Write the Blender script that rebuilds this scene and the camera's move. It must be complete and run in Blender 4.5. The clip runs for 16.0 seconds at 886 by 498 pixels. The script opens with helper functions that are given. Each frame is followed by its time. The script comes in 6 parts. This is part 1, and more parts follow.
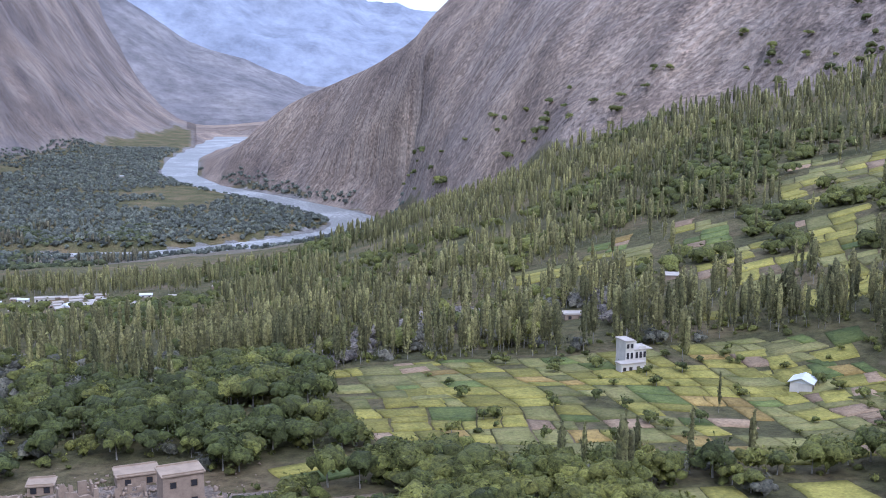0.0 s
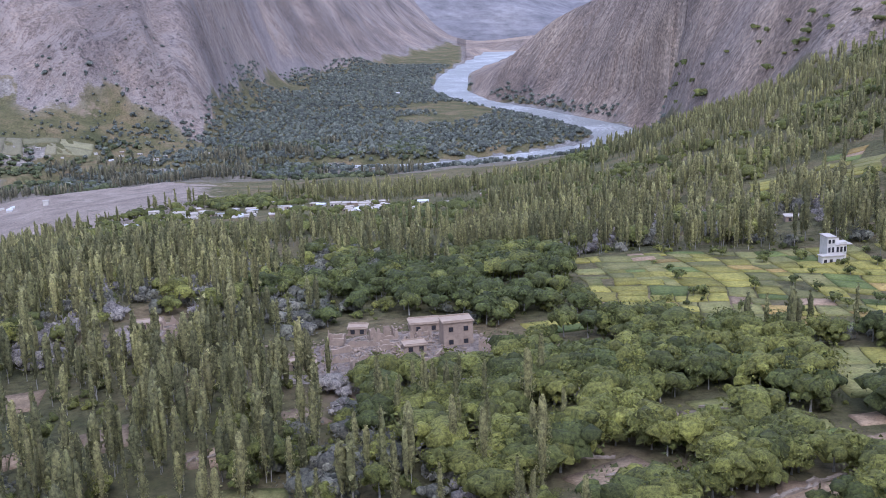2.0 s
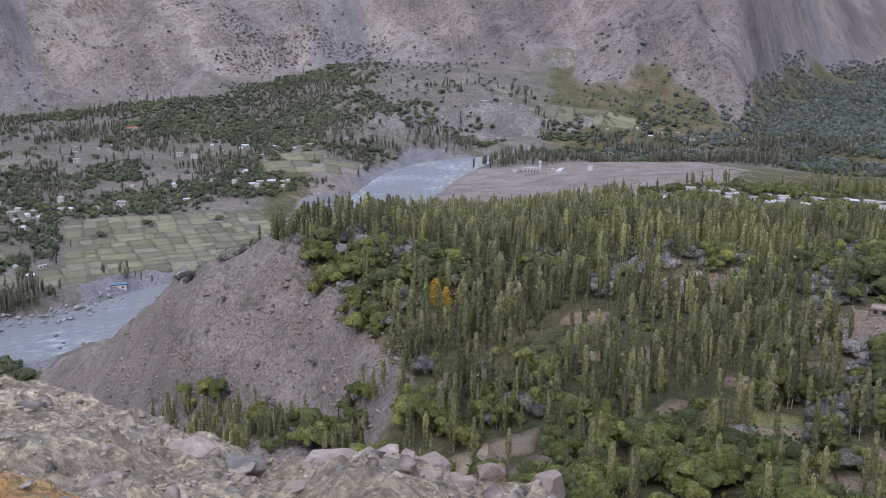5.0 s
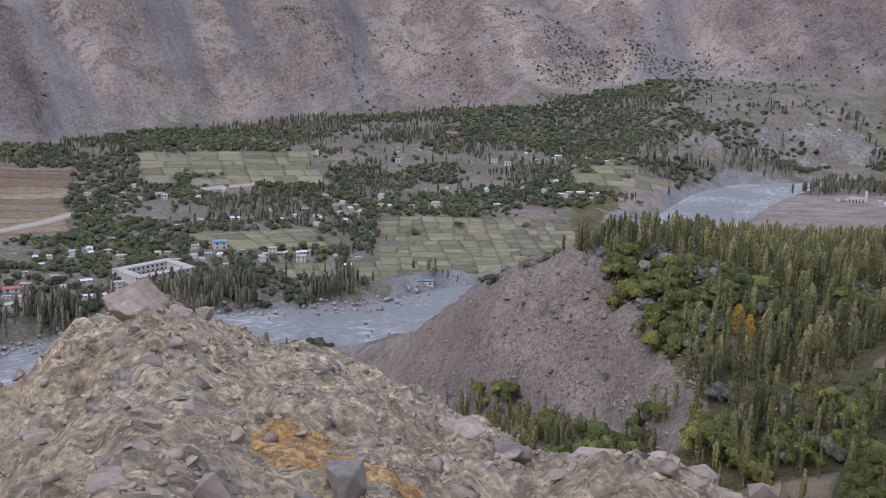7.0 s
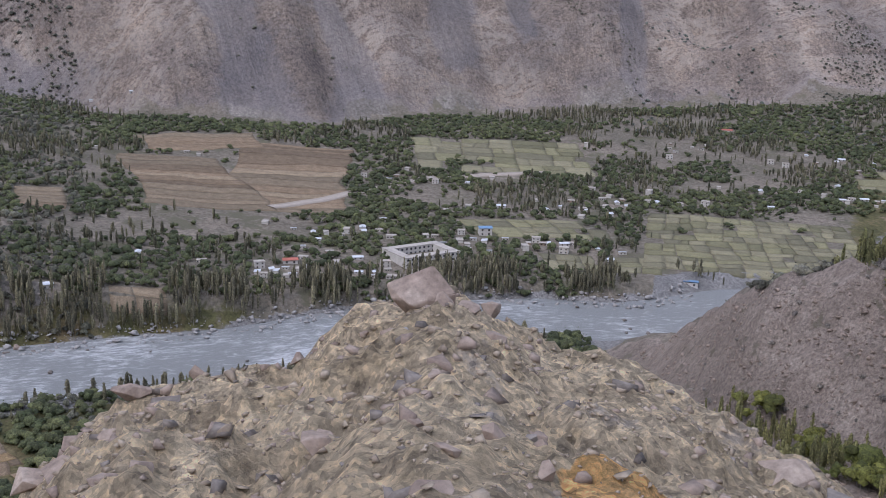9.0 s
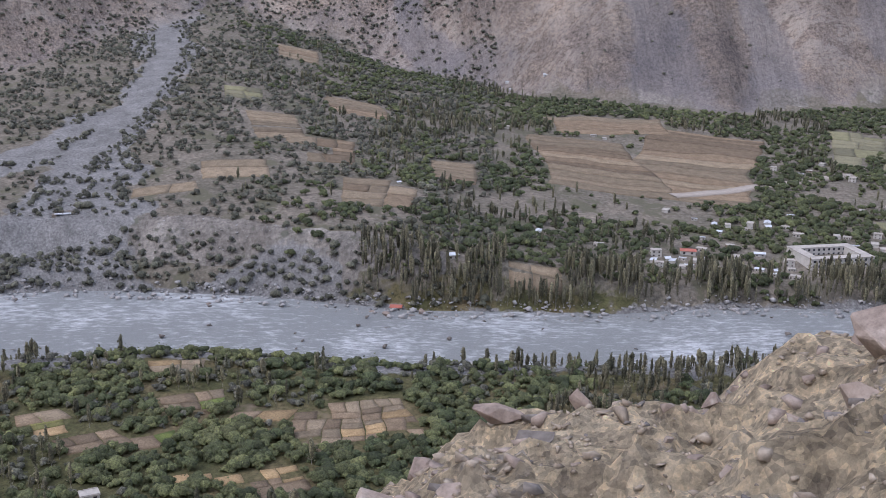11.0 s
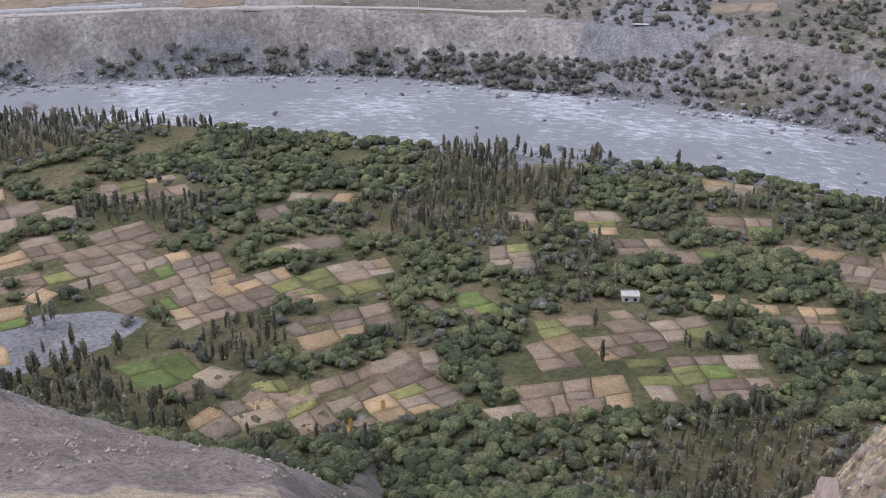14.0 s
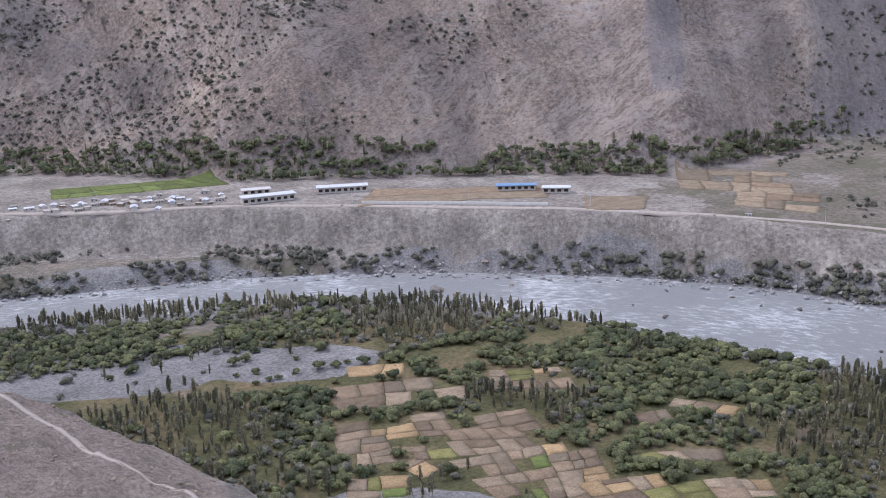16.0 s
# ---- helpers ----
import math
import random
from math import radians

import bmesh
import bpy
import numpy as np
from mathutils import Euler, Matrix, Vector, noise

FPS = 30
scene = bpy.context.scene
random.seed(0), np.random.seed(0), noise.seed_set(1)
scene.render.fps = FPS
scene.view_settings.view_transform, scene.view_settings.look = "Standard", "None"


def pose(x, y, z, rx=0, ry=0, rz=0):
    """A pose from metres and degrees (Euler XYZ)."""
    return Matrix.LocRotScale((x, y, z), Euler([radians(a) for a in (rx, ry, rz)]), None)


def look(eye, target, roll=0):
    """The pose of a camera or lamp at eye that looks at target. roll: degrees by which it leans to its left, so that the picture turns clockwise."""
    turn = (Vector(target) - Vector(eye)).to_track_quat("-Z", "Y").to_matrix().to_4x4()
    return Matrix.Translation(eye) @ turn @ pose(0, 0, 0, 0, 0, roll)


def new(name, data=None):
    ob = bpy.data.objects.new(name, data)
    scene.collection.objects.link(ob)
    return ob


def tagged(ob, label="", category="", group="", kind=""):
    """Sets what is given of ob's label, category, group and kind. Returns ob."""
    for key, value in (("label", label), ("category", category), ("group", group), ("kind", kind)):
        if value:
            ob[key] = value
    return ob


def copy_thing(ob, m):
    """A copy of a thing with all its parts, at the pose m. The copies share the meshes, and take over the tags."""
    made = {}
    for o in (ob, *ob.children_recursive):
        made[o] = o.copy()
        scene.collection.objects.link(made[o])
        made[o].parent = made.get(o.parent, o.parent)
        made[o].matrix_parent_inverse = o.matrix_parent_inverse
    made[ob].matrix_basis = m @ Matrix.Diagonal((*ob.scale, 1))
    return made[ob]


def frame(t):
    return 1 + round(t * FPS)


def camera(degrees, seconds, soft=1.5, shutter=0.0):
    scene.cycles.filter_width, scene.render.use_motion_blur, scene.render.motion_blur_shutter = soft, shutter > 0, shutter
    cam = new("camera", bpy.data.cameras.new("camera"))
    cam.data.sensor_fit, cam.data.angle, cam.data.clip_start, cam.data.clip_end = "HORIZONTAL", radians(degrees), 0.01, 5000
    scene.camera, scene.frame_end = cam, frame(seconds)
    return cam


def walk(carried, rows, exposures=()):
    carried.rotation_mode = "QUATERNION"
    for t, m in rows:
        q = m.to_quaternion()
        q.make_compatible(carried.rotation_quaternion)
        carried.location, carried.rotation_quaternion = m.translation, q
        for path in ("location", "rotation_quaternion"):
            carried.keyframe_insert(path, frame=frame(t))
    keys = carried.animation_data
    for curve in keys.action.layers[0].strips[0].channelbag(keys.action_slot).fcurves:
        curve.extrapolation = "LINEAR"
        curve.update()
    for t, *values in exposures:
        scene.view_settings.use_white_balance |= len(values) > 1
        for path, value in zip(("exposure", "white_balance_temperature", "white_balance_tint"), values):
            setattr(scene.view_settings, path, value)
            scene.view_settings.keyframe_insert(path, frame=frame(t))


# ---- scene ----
cam = camera(44.0, 16.0, soft=0.55)
PATH = [
    (0.0, -16.14, 64.22, 120.84, -0.00, -9.28, -0.48),
    (0.5, -13.85, 55.20, 121.78, 4.49, -11.04, 1.09),
    (1.0, -11.75, 46.39, 123.23, 7.28, -13.44, 1.41),
    (1.5, -10.65, 39.78, 124.25, 9.53, -13.84, 1.53),
    (2.0, -8.66, 30.14, 125.77, 13.69, -13.66, 1.77),
    (2.5, -5.36, 16.52, 128.11, 17.22, -13.60, 2.02),
    (3.0, -0.45, 3.01, 128.72, 21.03, -13.03, 1.45),
    (3.5, -0.04, -0.08, 130.14, 25.22, -13.58, 1.11),
    (4.0, -0.09, 0.02, 130.10, 30.76, -14.05, 0.11),
    (4.5, 0.15, 0.11, 130.14, 35.85, -14.35, -0.11),
    (5.0, 0.11, 0.09, 130.15, 41.21, -14.23, -0.33),
    (5.2, 0.08, 0.07, 130.17, 43.22, -14.13, -0.29),
    (7.3, 0.33, 0.23, 129.96, 60.05, -13.97, -1.22),
    (7.5, 0.32, 0.24, 129.97, 61.63, -14.12, -1.04),
    (8.0, 0.32, 0.24, 129.96, 65.18, -14.30, -1.19),
    (8.2, 0.33, 0.24, 129.97, 66.53, -14.34, -1.24),
    (10.3, -4.48, 0.79, 128.91, 83.69, -15.33, -1.90),
    (10.5, -4.47, 0.78, 128.90, 86.22, -15.45, -1.65),
    (11.0, -4.45, 0.76, 128.92, 92.90, -15.75, -0.87),
    (11.5, -4.32, 0.73, 128.97, 98.87, -16.42, -0.66),
    (12.0, -4.15, 0.70, 129.03, 104.22, -18.02, -0.67),
    (12.5, -3.91, 0.70, 129.13, 110.55, -20.30, 0.08),
    (13.0, -3.59, 0.54, 129.24, 115.16, -22.89, 0.19),
    (13.5, -3.44, 0.48, 129.34, 118.71, -25.17, 0.76),
    (14.0, -3.40, 0.38, 129.40, 122.36, -25.06, 1.03),
    (14.5, -3.28, 0.33, 129.42, 127.54, -23.10, 1.23),
    (15.0, -3.11, 0.35, 129.42, 134.07, -19.20, 2.02),
    (15.5, -3.01, 0.33, 129.40, 139.35, -16.81, 2.72),
    (16.0, -2.96, 0.27, 129.43, 143.05, -14.02, 2.08),
]
walk(cam, [(t, pose(x, y, z, 90 + pitch, roll, yaw)) for t, x, y, z, yaw, pitch, roll in PATH],
     [(0.0, 0.94, 5180, 20), (2.0, 0.96, 5220, 24), (4.0, 0.74, 5400, 21), (8.0, 0.44, 5750, 19), (12.0, 0.68, 5800, 19), (16.0, 0.84, 5850, 21)])

# ---- light: a high overcast evening ----
SUN_AZ, SUN_EL = 205.0, 50.0
world = bpy.data.worlds.new("overcast")
scene.world = world
world.use_nodes = True
wn = world.node_tree.nodes
sky = wn.new("ShaderNodeTexSky")
sky.sky_type, sky.sun_disc = "NISHITA", False
sky.sun_elevation, sky.sun_rotation = radians(SUN_EL), radians(-SUN_AZ)
sky.air_density, sky.dust_density = 1.0, 4.0
cloud = wn.new("ShaderNodeMix")
cloud.data_type = "RGBA"
cloud.inputs["Factor"].default_value = 0.72
cloud.inputs["B"].default_value = (6.6, 7.2, 8.2, 1)
world.node_tree.links.new(sky.outputs[0], cloud.inputs["A"])
world.node_tree.links.new(cloud.outputs["Result"], wn["Background"].inputs["Color"])
wn["Background"].inputs["Strength"].default_value = 0.113
sun = new("sun", bpy.data.lights.new("sun", "SUN"))
sun.data.energy, sun.data.angle, sun.data.color = 0.75, radians(20), (1.0, 0.95, 0.88)
sun.matrix_world = look((0, 0, 0), (math.sin(radians(SUN_AZ)) * math.cos(radians(SUN_EL)), -math.cos(radians(SUN_AZ)) * math.cos(radians(SUN_EL)), -math.sin(radians(SUN_EL))))

# ---- helpers for shapes ----
rng = np.random.default_rng(7)


def interp(a, table):
    """A value along the bearing a (degrees to the left of +y), from pairs."""
    t = np.array(table, float)
    return np.interp(a, t[:, 0], t[:, 1])


def polar(az, r):
    """Plan place of a bearing and a distance from the lookout."""
    a = np.radians(az)
    return -np.sin(a) * r, np.cos(a) * r


def lattice(ix, iy, seed):
    h = (ix.astype(np.int64) * 374761393 + iy.astype(np.int64) * 668265263 + seed * 1442695041) & 0x7FFFFFFF
    h = (h ^ (h >> 13)) * 1274126177 & 0x7FFFFFFF
    return ((h ^ (h >> 16)) & 0xFFFF) / 65535.0


def vnoise(x, y, seed=0):
    """Smooth value noise, 0 to 1."""
    x, y = np.asarray(x, float), np.asarray(y, float)
    ix, iy = np.floor(x), np.floor(y)
    fx, fy = x - ix, y - iy
    ux, uy = fx * fx * (3 - 2 * fx), fy * fy * (3 - 2 * fy)
    a, b = lattice(ix, iy, seed), lattice(ix + 1, iy, seed)
    c, d = lattice(ix, iy + 1, seed), lattice(ix + 1, iy + 1, seed)
    return (a * (1 - ux) + b * ux) * (1 - uy) + (c * (1 - ux) + d * ux) * uy


def fbm(x, y, octaves=5, seed=0, ridged=False):
    total, amp, norm = 0.0, 1.0, 0.0
    for k in range(octaves):
        v = vnoise(x * 2 ** k, y * 2 ** k, seed + k)
        total = total + amp * ((1 - abs(2 * v - 1)) if ridged else v)
        norm, amp = norm + amp, amp * 0.5
    return total / norm


def mesh_from(name, verts, faces, mats=(), index=None, smooth=False):
    """A mesh from numpy arrays: verts (n, 3), faces (m, 3 or 4)."""
    me = bpy.data.meshes.new(name)
    verts, faces = np.ascontiguousarray(verts, np.float32), np.ascontiguousarray(faces, np.int32)
    k = faces.shape[1]
    me.vertices.add(len(verts))
    me.vertices.foreach_set("co", verts.ravel())
    me.loops.add(faces.size)
    me.loops.foreach_set("vertex_index", faces.ravel())
    me.polygons.add(len(faces))
    me.polygons.foreach_set("loop_start", np.arange(0, faces.size, k, dtype=np.int32))
    me.polygons.foreach_set("loop_total", np.full(len(faces), k, np.int32))
    for m in mats:
        me.materials.append(m)
    if index is not None:
        me.polygons.foreach_set("material_index", np.ascontiguousarray(index, np.int32))
    if smooth is not False:
        me.polygons.foreach_set("use_smooth", np.ones(len(faces), bool) if smooth is True else np.ascontiguousarray(smooth, bool))
    me.update(calc_edges=True)
    return me


# ---- materials ----
def nodes_of(name, rough=0.9):
    m = bpy.data.materials.new(name)
    m.use_nodes = True
    b = m.node_tree.nodes["Principled BSDF"]
    b.inputs["Roughness"].default_value = rough
    b.inputs["Specular IOR Level"].default_value = 0.25
    return m, m.node_tree.nodes, m.node_tree.links, b


def ramp_of(n, l, source, stops):
    r = n.new("ShaderNodeValToRGB")
    e = r.color_ramp.elements
    while len(e) < len(stops):
        e.new(0.5)
    for el, (p, c) in zip(e, stops):
        el.position, el.color = p, (*c, 1)
    l.new(source, r.inputs["Fac"])
    return r.outputs["Color"]


def noise_of(n, l, scale, detail=6, rough=0.6, vec=None, stretch=None):
    t = n.new("ShaderNodeTexNoise")
    t.inputs["Scale"].default_value, t.inputs["Detail"].default_value, t.inputs["Roughness"].default_value = scale, detail, rough
    if vec is None:
        g = n.new("ShaderNodeNewGeometry")
        vec = g.outputs["Position"]
    if stretch:
        mp = n.new("ShaderNodeMapping")
        mp.inputs["Scale"].default_value = stretch
        l.new(vec, mp.inputs["Vector"])
        vec = mp.outputs["Vector"]
    l.new(vec, t.inputs["Vector"])
    return t.outputs["Fac"]


def mix_of(n, l, fac, a, b, mode="MIX"):
    m = n.new("ShaderNodeMix")
    m.data_type, m.blend_type = "RGBA", mode
    for key, v in (("Factor", fac), ("A", a), ("B", b)):
        if isinstance(v, (float, int)):
            m.inputs[key].default_value = v
        elif isinstance(v, tuple):
            m.inputs[key].default_value = (*v, 1)
        else:
            l.new(v, m.inputs[key])
    return m.outputs["Result"]


def bump_of(n, l, b, height, strength, dist):
    p = n.new("ShaderNodeBump")
    p.inputs["Strength"].default_value, p.inputs["Distance"].default_value = strength, dist
    l.new(height, p.inputs["Height"])
    l.new(p.outputs["Normal"], b.inputs["Normal"])


def ground_material(name, stops, coarse, fine, spots=None, bump=(0.6, 0.5), streak=None):
    """Earth or rock: a coarse and a fine noise, spots of another colour, relief."""
    m, n, l, b = nodes_of(name, 0.95)
    big = noise_of(n, l, coarse, 5, 0.6, stretch=streak)
    small = noise_of(n, l, fine, 6, 0.7)
    col = ramp_of(n, l, big, stops)
    grain = ramp_of(n, l, small, [(0.3, (0.62, 0.62, 0.62)), (0.7, (1.25, 1.25, 1.25))])
    col = mix_of(n, l, 1.0, col, grain, "MULTIPLY")
    if spots:
        colour, scale, low = spots
        sp = ramp_of(n, l, noise_of(n, l, scale, 3, 0.6), [(low, (0, 0, 0)), (low + 0.07, (1, 1, 1))])
        col = mix_of(n, l, sp, col, colour)
    l.new(col, b.inputs["Base Color"])
    bump_of(n, l, b, small, *bump)
    return m


def leaf_material(name, dark, light, rough=0.7, grain=1.7):
    """Foliage: hue by tree (the tint layer) and by leaf clump; a fine grain paints lit and shaded leaves into the
    colour; some light comes through.
    """
    m, n, l, b = nodes_of(name, rough)
    at = n.new("ShaderNodeAttribute")
    at.attribute_name = "tint"
    col = ramp_of(n, l, at.outputs["Fac"], [(0.0, dark), (1.0, light)])
    g = n.new("ShaderNodeNewGeometry")
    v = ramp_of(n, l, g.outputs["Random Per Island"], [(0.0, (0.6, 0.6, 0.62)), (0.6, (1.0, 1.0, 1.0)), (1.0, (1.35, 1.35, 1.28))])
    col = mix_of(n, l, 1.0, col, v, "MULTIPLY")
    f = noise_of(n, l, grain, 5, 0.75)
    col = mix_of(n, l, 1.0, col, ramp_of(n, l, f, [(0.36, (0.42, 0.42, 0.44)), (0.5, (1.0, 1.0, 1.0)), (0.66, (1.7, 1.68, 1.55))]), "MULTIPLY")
    l.new(col, b.inputs["Base Color"])
    bump_of(n, l, b, f, 1.0, 0.8 / grain)
    tr = n.new("ShaderNodeBsdfTranslucent")
    l.new(col, tr.inputs["Color"])
    mx = n.new("ShaderNodeMixShader")
    mx.inputs["Fac"].default_value = 0.22
    l.new(b.outputs[0], mx.inputs[1])
    l.new(tr.outputs[0], mx.inputs[2])
    l.new(mx.outputs[0], n["Material Output"].inputs["Surface"])
    return m


EARTHS = {  # low, middle and high tone, coarse and fine grain, spots
    "soil": ((0.14, 0.126, 0.092), (0.2, 0.174, 0.135), (0.285, 0.24, 0.19), 0.03, 0.5, ((0.145, 0.135, 0.09), 0.05, 0.54)),
    "wood": ((0.08, 0.083, 0.034), (0.132, 0.12, 0.054), (0.21, 0.16, 0.088), 0.05, 0.7, ((0.25, 0.19, 0.13), 0.035, 0.64)),
    "pink": ((0.215, 0.177, 0.147), (0.315, 0.258, 0.213), (0.44, 0.368, 0.305), 0.06, 1.2, ((0.19, 0.165, 0.125), 0.14, 0.6)),
    "scree": ((0.18, 0.16, 0.155), (0.245, 0.22, 0.21), (0.32, 0.29, 0.275), 0.012, 0.8, ((0.14, 0.13, 0.10), 0.10, 0.60)),
    "rock": ((0.15, 0.13, 0.115), (0.245, 0.21, 0.185), (0.36, 0.315, 0.275), 0.03, 0.7, ((0.13, 0.12, 0.09), 0.07, 0.60)),
    "bank": ((0.172, 0.152, 0.13), (0.245, 0.22, 0.188), (0.35, 0.315, 0.27), 0.05, 0.5, ((0.15, 0.145, 0.11), 0.09, 0.6)),
    "cliff": ((0.20, 0.176, 0.147), (0.28, 0.248, 0.21), (0.385, 0.345, 0.295), 0.05, 0.5, ((0.2, 0.18, 0.145), 0.09, 0.62)),
    "gravel": ((0.18, 0.172, 0.162), (0.25, 0.24, 0.226), (0.34, 0.325, 0.305), 0.08, 0.9, ((0.44, 0.42, 0.395), 0.5, 0.64)),
    "ridge": ((0.43, 0.342, 0.222), (0.62, 0.50, 0.335), (0.76, 0.63, 0.435), 0.6, 5.0, ((0.50, 0.425, 0.34), 0.9, 0.57)),
    "ochre": ((0.66, 0.38, 0.14), (0.80, 0.49, 0.20), (0.88, 0.60, 0.30), 2.0, 14.0, None),
}


def ground_layers():
    """One earth over another, the edges broken up by noise."""
    m, n, l, b = nodes_of("ground_earth", 0.95)
    edge = noise_of(n, l, 0.12, 6, 0.7)
    tex, out, relief = {}, None, None
    for key, (lo, mid, hi, coarse, fine, spots) in EARTHS.items():
        for sc, det in ((coarse, 5), (fine, 6)):
            if sc not in tex:
                tex[sc] = noise_of(n, l, sc, det + 4, 0.74)
        col = ramp_of(n, l, tex[coarse], [(0.32, lo), (0.5, mid), (0.68, hi)])
        col = mix_of(n, l, 1.0, col, ramp_of(n, l, tex[fine], [(0.32, (0.45, 0.45, 0.45)), (0.68, (1.45, 1.45, 1.45))]), "MULTIPLY")
        if spots:
            colour, scale, low = spots
            if scale not in tex:
                tex[scale] = noise_of(n, l, scale, 4, 0.65)
            col = mix_of(n, l, ramp_of(n, l, tex[scale], [(low, (0, 0, 0)), (low + 0.06, (1, 1, 1))]), col, colour)
        if out is None:
            out, relief = col, tex[fine]
            continue
        at = n.new("ShaderNodeAttribute")
        at.attribute_name = key
        add = n.new("ShaderNodeMath")
        add.operation = "MULTIPLY_ADD"
        l.new(edge, add.inputs[0])
        add.inputs[1].default_value = 0.9
        l.new(at.outputs["Fac"], add.inputs[2])
        f = ramp_of(n, l, add.outputs[0], [(0.86, (0, 0, 0)), (0.98, (1, 1, 1))])
        out = mix_of(n, l, f, out, col)
        mr = n.new("ShaderNodeMix")
        l.new(f, mr.inputs[0])
        l.new(relief, mr.inputs[2])
        l.new(tex[fine], mr.inputs[3])
        relief = mr.outputs[0]
    # runnels and pale streaks down the slopes
    xyz = n.new("ShaderNodeCombineXYZ")
    for k, key in enumerate(("across", "along")):
        at = n.new("ShaderNodeAttribute")
        at.attribute_name = key
        l.new(at.outputs["Fac"], xyz.inputs[k])
    streak = noise_of(n, l, 0.06, 8, 0.72, xyz.outputs[0], (1.0, 0.16, 1.0))
    patch = noise_of(n, l, 0.010, 4, 0.6)
    rib = noise_of(n, l, 0.016, 7, 0.68, xyz.outputs[0], (1.0, 0.14, 1.0))
    tone = ramp_of(n, l, streak, [(0.36, (0.86, 0.85, 0.85)), (0.5, (1.0, 1.0, 1.0)), (0.66, (1.16, 1.16, 1.17))])
    body = ramp_of(n, l, noise_of(n, l, 0.022, 10, 0.72), [(0.32, (0.165, 0.135, 0.115)), (0.46, (0.225, 0.186, 0.156)), (0.56, (0.275, 0.225, 0.18)), (0.7, (0.235, 0.215, 0.205))])
    speck = noise_of(n, l, 0.4, 9, 0.8)
    body = mix_of(n, l, 1.0, body, ramp_of(n, l, speck, [(0.38, (0.42, 0.41, 0.4)), (0.5, (1.0, 1.0, 1.0)), (0.62, (1.6, 1.57, 1.52))]), "MULTIPLY")
    # rock ledges that dip across the slope
    dip = n.new("ShaderNodeMapping")
    dip.inputs["Rotation"].default_value = (0, 0, 0.5)
    l.new(xyz.outputs[0], dip.inputs["Vector"])
    crag = noise_of(n, l, 0.012, 4, 0.6)
    ledge = ramp_of(n, l, noise_of(n, l, 0.07, 9, 0.72, dip.outputs[0], (0.3, 1.0, 1.0)), [(0.44, (0, 0, 0)), (0.5, (1, 1, 1)), (0.54, (0, 0, 0))])
    ledge = mix_of(n, l, 1.0, ledge, ramp_of(n, l, crag, [(0.38, (0, 0, 0)), (0.55, (0.9, 0.9, 0.9))]), "MULTIPLY")
    body = mix_of(n, l, ledge, body, (0.38, 0.335, 0.285))
    # clefts drawn as dark bands: their shade is in the colour only
    cleft = ramp_of(n, l, noise_of(n, l, 0.05, 8, 0.7, xyz.outputs[0], (1.0, 0.3, 1.0)), [(0.33, (0.45, 0.45, 0.45)), (0.39, (1, 1, 1))])
    body = mix_of(n, l, 1.0, body, cleft, "MULTIPLY")
    # grey scree in chutes and fans
    grey = mix_of(n, l, 1.0, ramp_of(n, l, speck, [(0.32, (0.14, 0.129, 0.127)), (0.5, (0.215, 0.2, 0.196)), (0.68, (0.29, 0.272, 0.265))]), tone, "MULTIPLY")
    ch = n.new("ShaderNodeAttribute")
    ch.attribute_name = "chute"
    sum_ = n.new("ShaderNodeMath")
    sum_.operation = "MULTIPLY_ADD"
    l.new(edge, sum_.inputs[0])
    sum_.inputs[1].default_value = 0.4
    half = n.new("ShaderNodeMath")
    half.operation = "MULTIPLY"
    half.inputs[1].default_value = 0.5
    l.new(ch.outputs["Fac"], half.inputs[0])
    l.new(half.outputs[0], sum_.inputs[2])
    wide = n.new("ShaderNodeMath")
    wide.operation = "MULTIPLY_ADD"
    l.new(noise_of(n, l, 0.03, 6, 0.65), wide.inputs[0])
    wide.inputs[1].default_value = 0.55
    l.new(sum_.outputs[0], wide.inputs[2])
    body = mix_of(n, l, ramp_of(n, l, wide.outputs[0], [(0.65, (0, 0, 0)), (0.83, (0.7, 0.7, 0.7))]), body, grey)
    body = mix_of(n, l, 1.0, body, ramp_of(n, l, rib, [(0.36, (0.68, 0.68, 0.70)), (0.5, (0.98, 0.98, 0.98)), (0.62, (1.28, 1.27, 1.26))]), "MULTIPLY")
    body = mix_of(n, l, 1.0, body, ramp_of(n, l, patch, [(0.35, (0.80, 0.80, 0.83)), (0.65, (1.2, 1.15, 1.08))]), "MULTIPLY")
    # the slate layer is no other rock: it puts cloud shade into the colour
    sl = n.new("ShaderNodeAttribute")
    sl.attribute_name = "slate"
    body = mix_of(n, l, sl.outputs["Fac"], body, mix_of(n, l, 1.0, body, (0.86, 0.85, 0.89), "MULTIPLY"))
    keep = n.new("ShaderNodeMath")
    keep.operation = "MULTIPLY"
    keep.inputs[1].default_value = 0.9
    at = n.new("ShaderNodeAttribute")
    at.attribute_name = "slope"
    l.new(at.outputs["Fac"], keep.inputs[0])
    out = mix_of(n, l, keep.outputs[0], out, body)
    bk = n.new("ShaderNodeAttribute")
    bk.attribute_name = "bank"
    # the bank's grooves, their shade put into the colour as darker upright bands
    flute = noise_of(n, l, 0.16, 8, 0.75, xyz.outputs[0], (1.0, 0.35, 1.0))
    out = mix_of(n, l, bk.outputs["Fac"], out, mix_of(n, l, 1.0, out, ramp_of(n, l, flute, [(0.36, (0.78, 0.775, 0.77)), (0.5, (1.0, 1.0, 1.0)), (0.64, (1.15, 1.14, 1.13))]), "MULTIPLY"))
    vor = n.new("ShaderNodeTexVoronoi")
    vor.inputs["Scale"].default_value = 0.45
    geo = n.new("ShaderNodeNewGeometry")
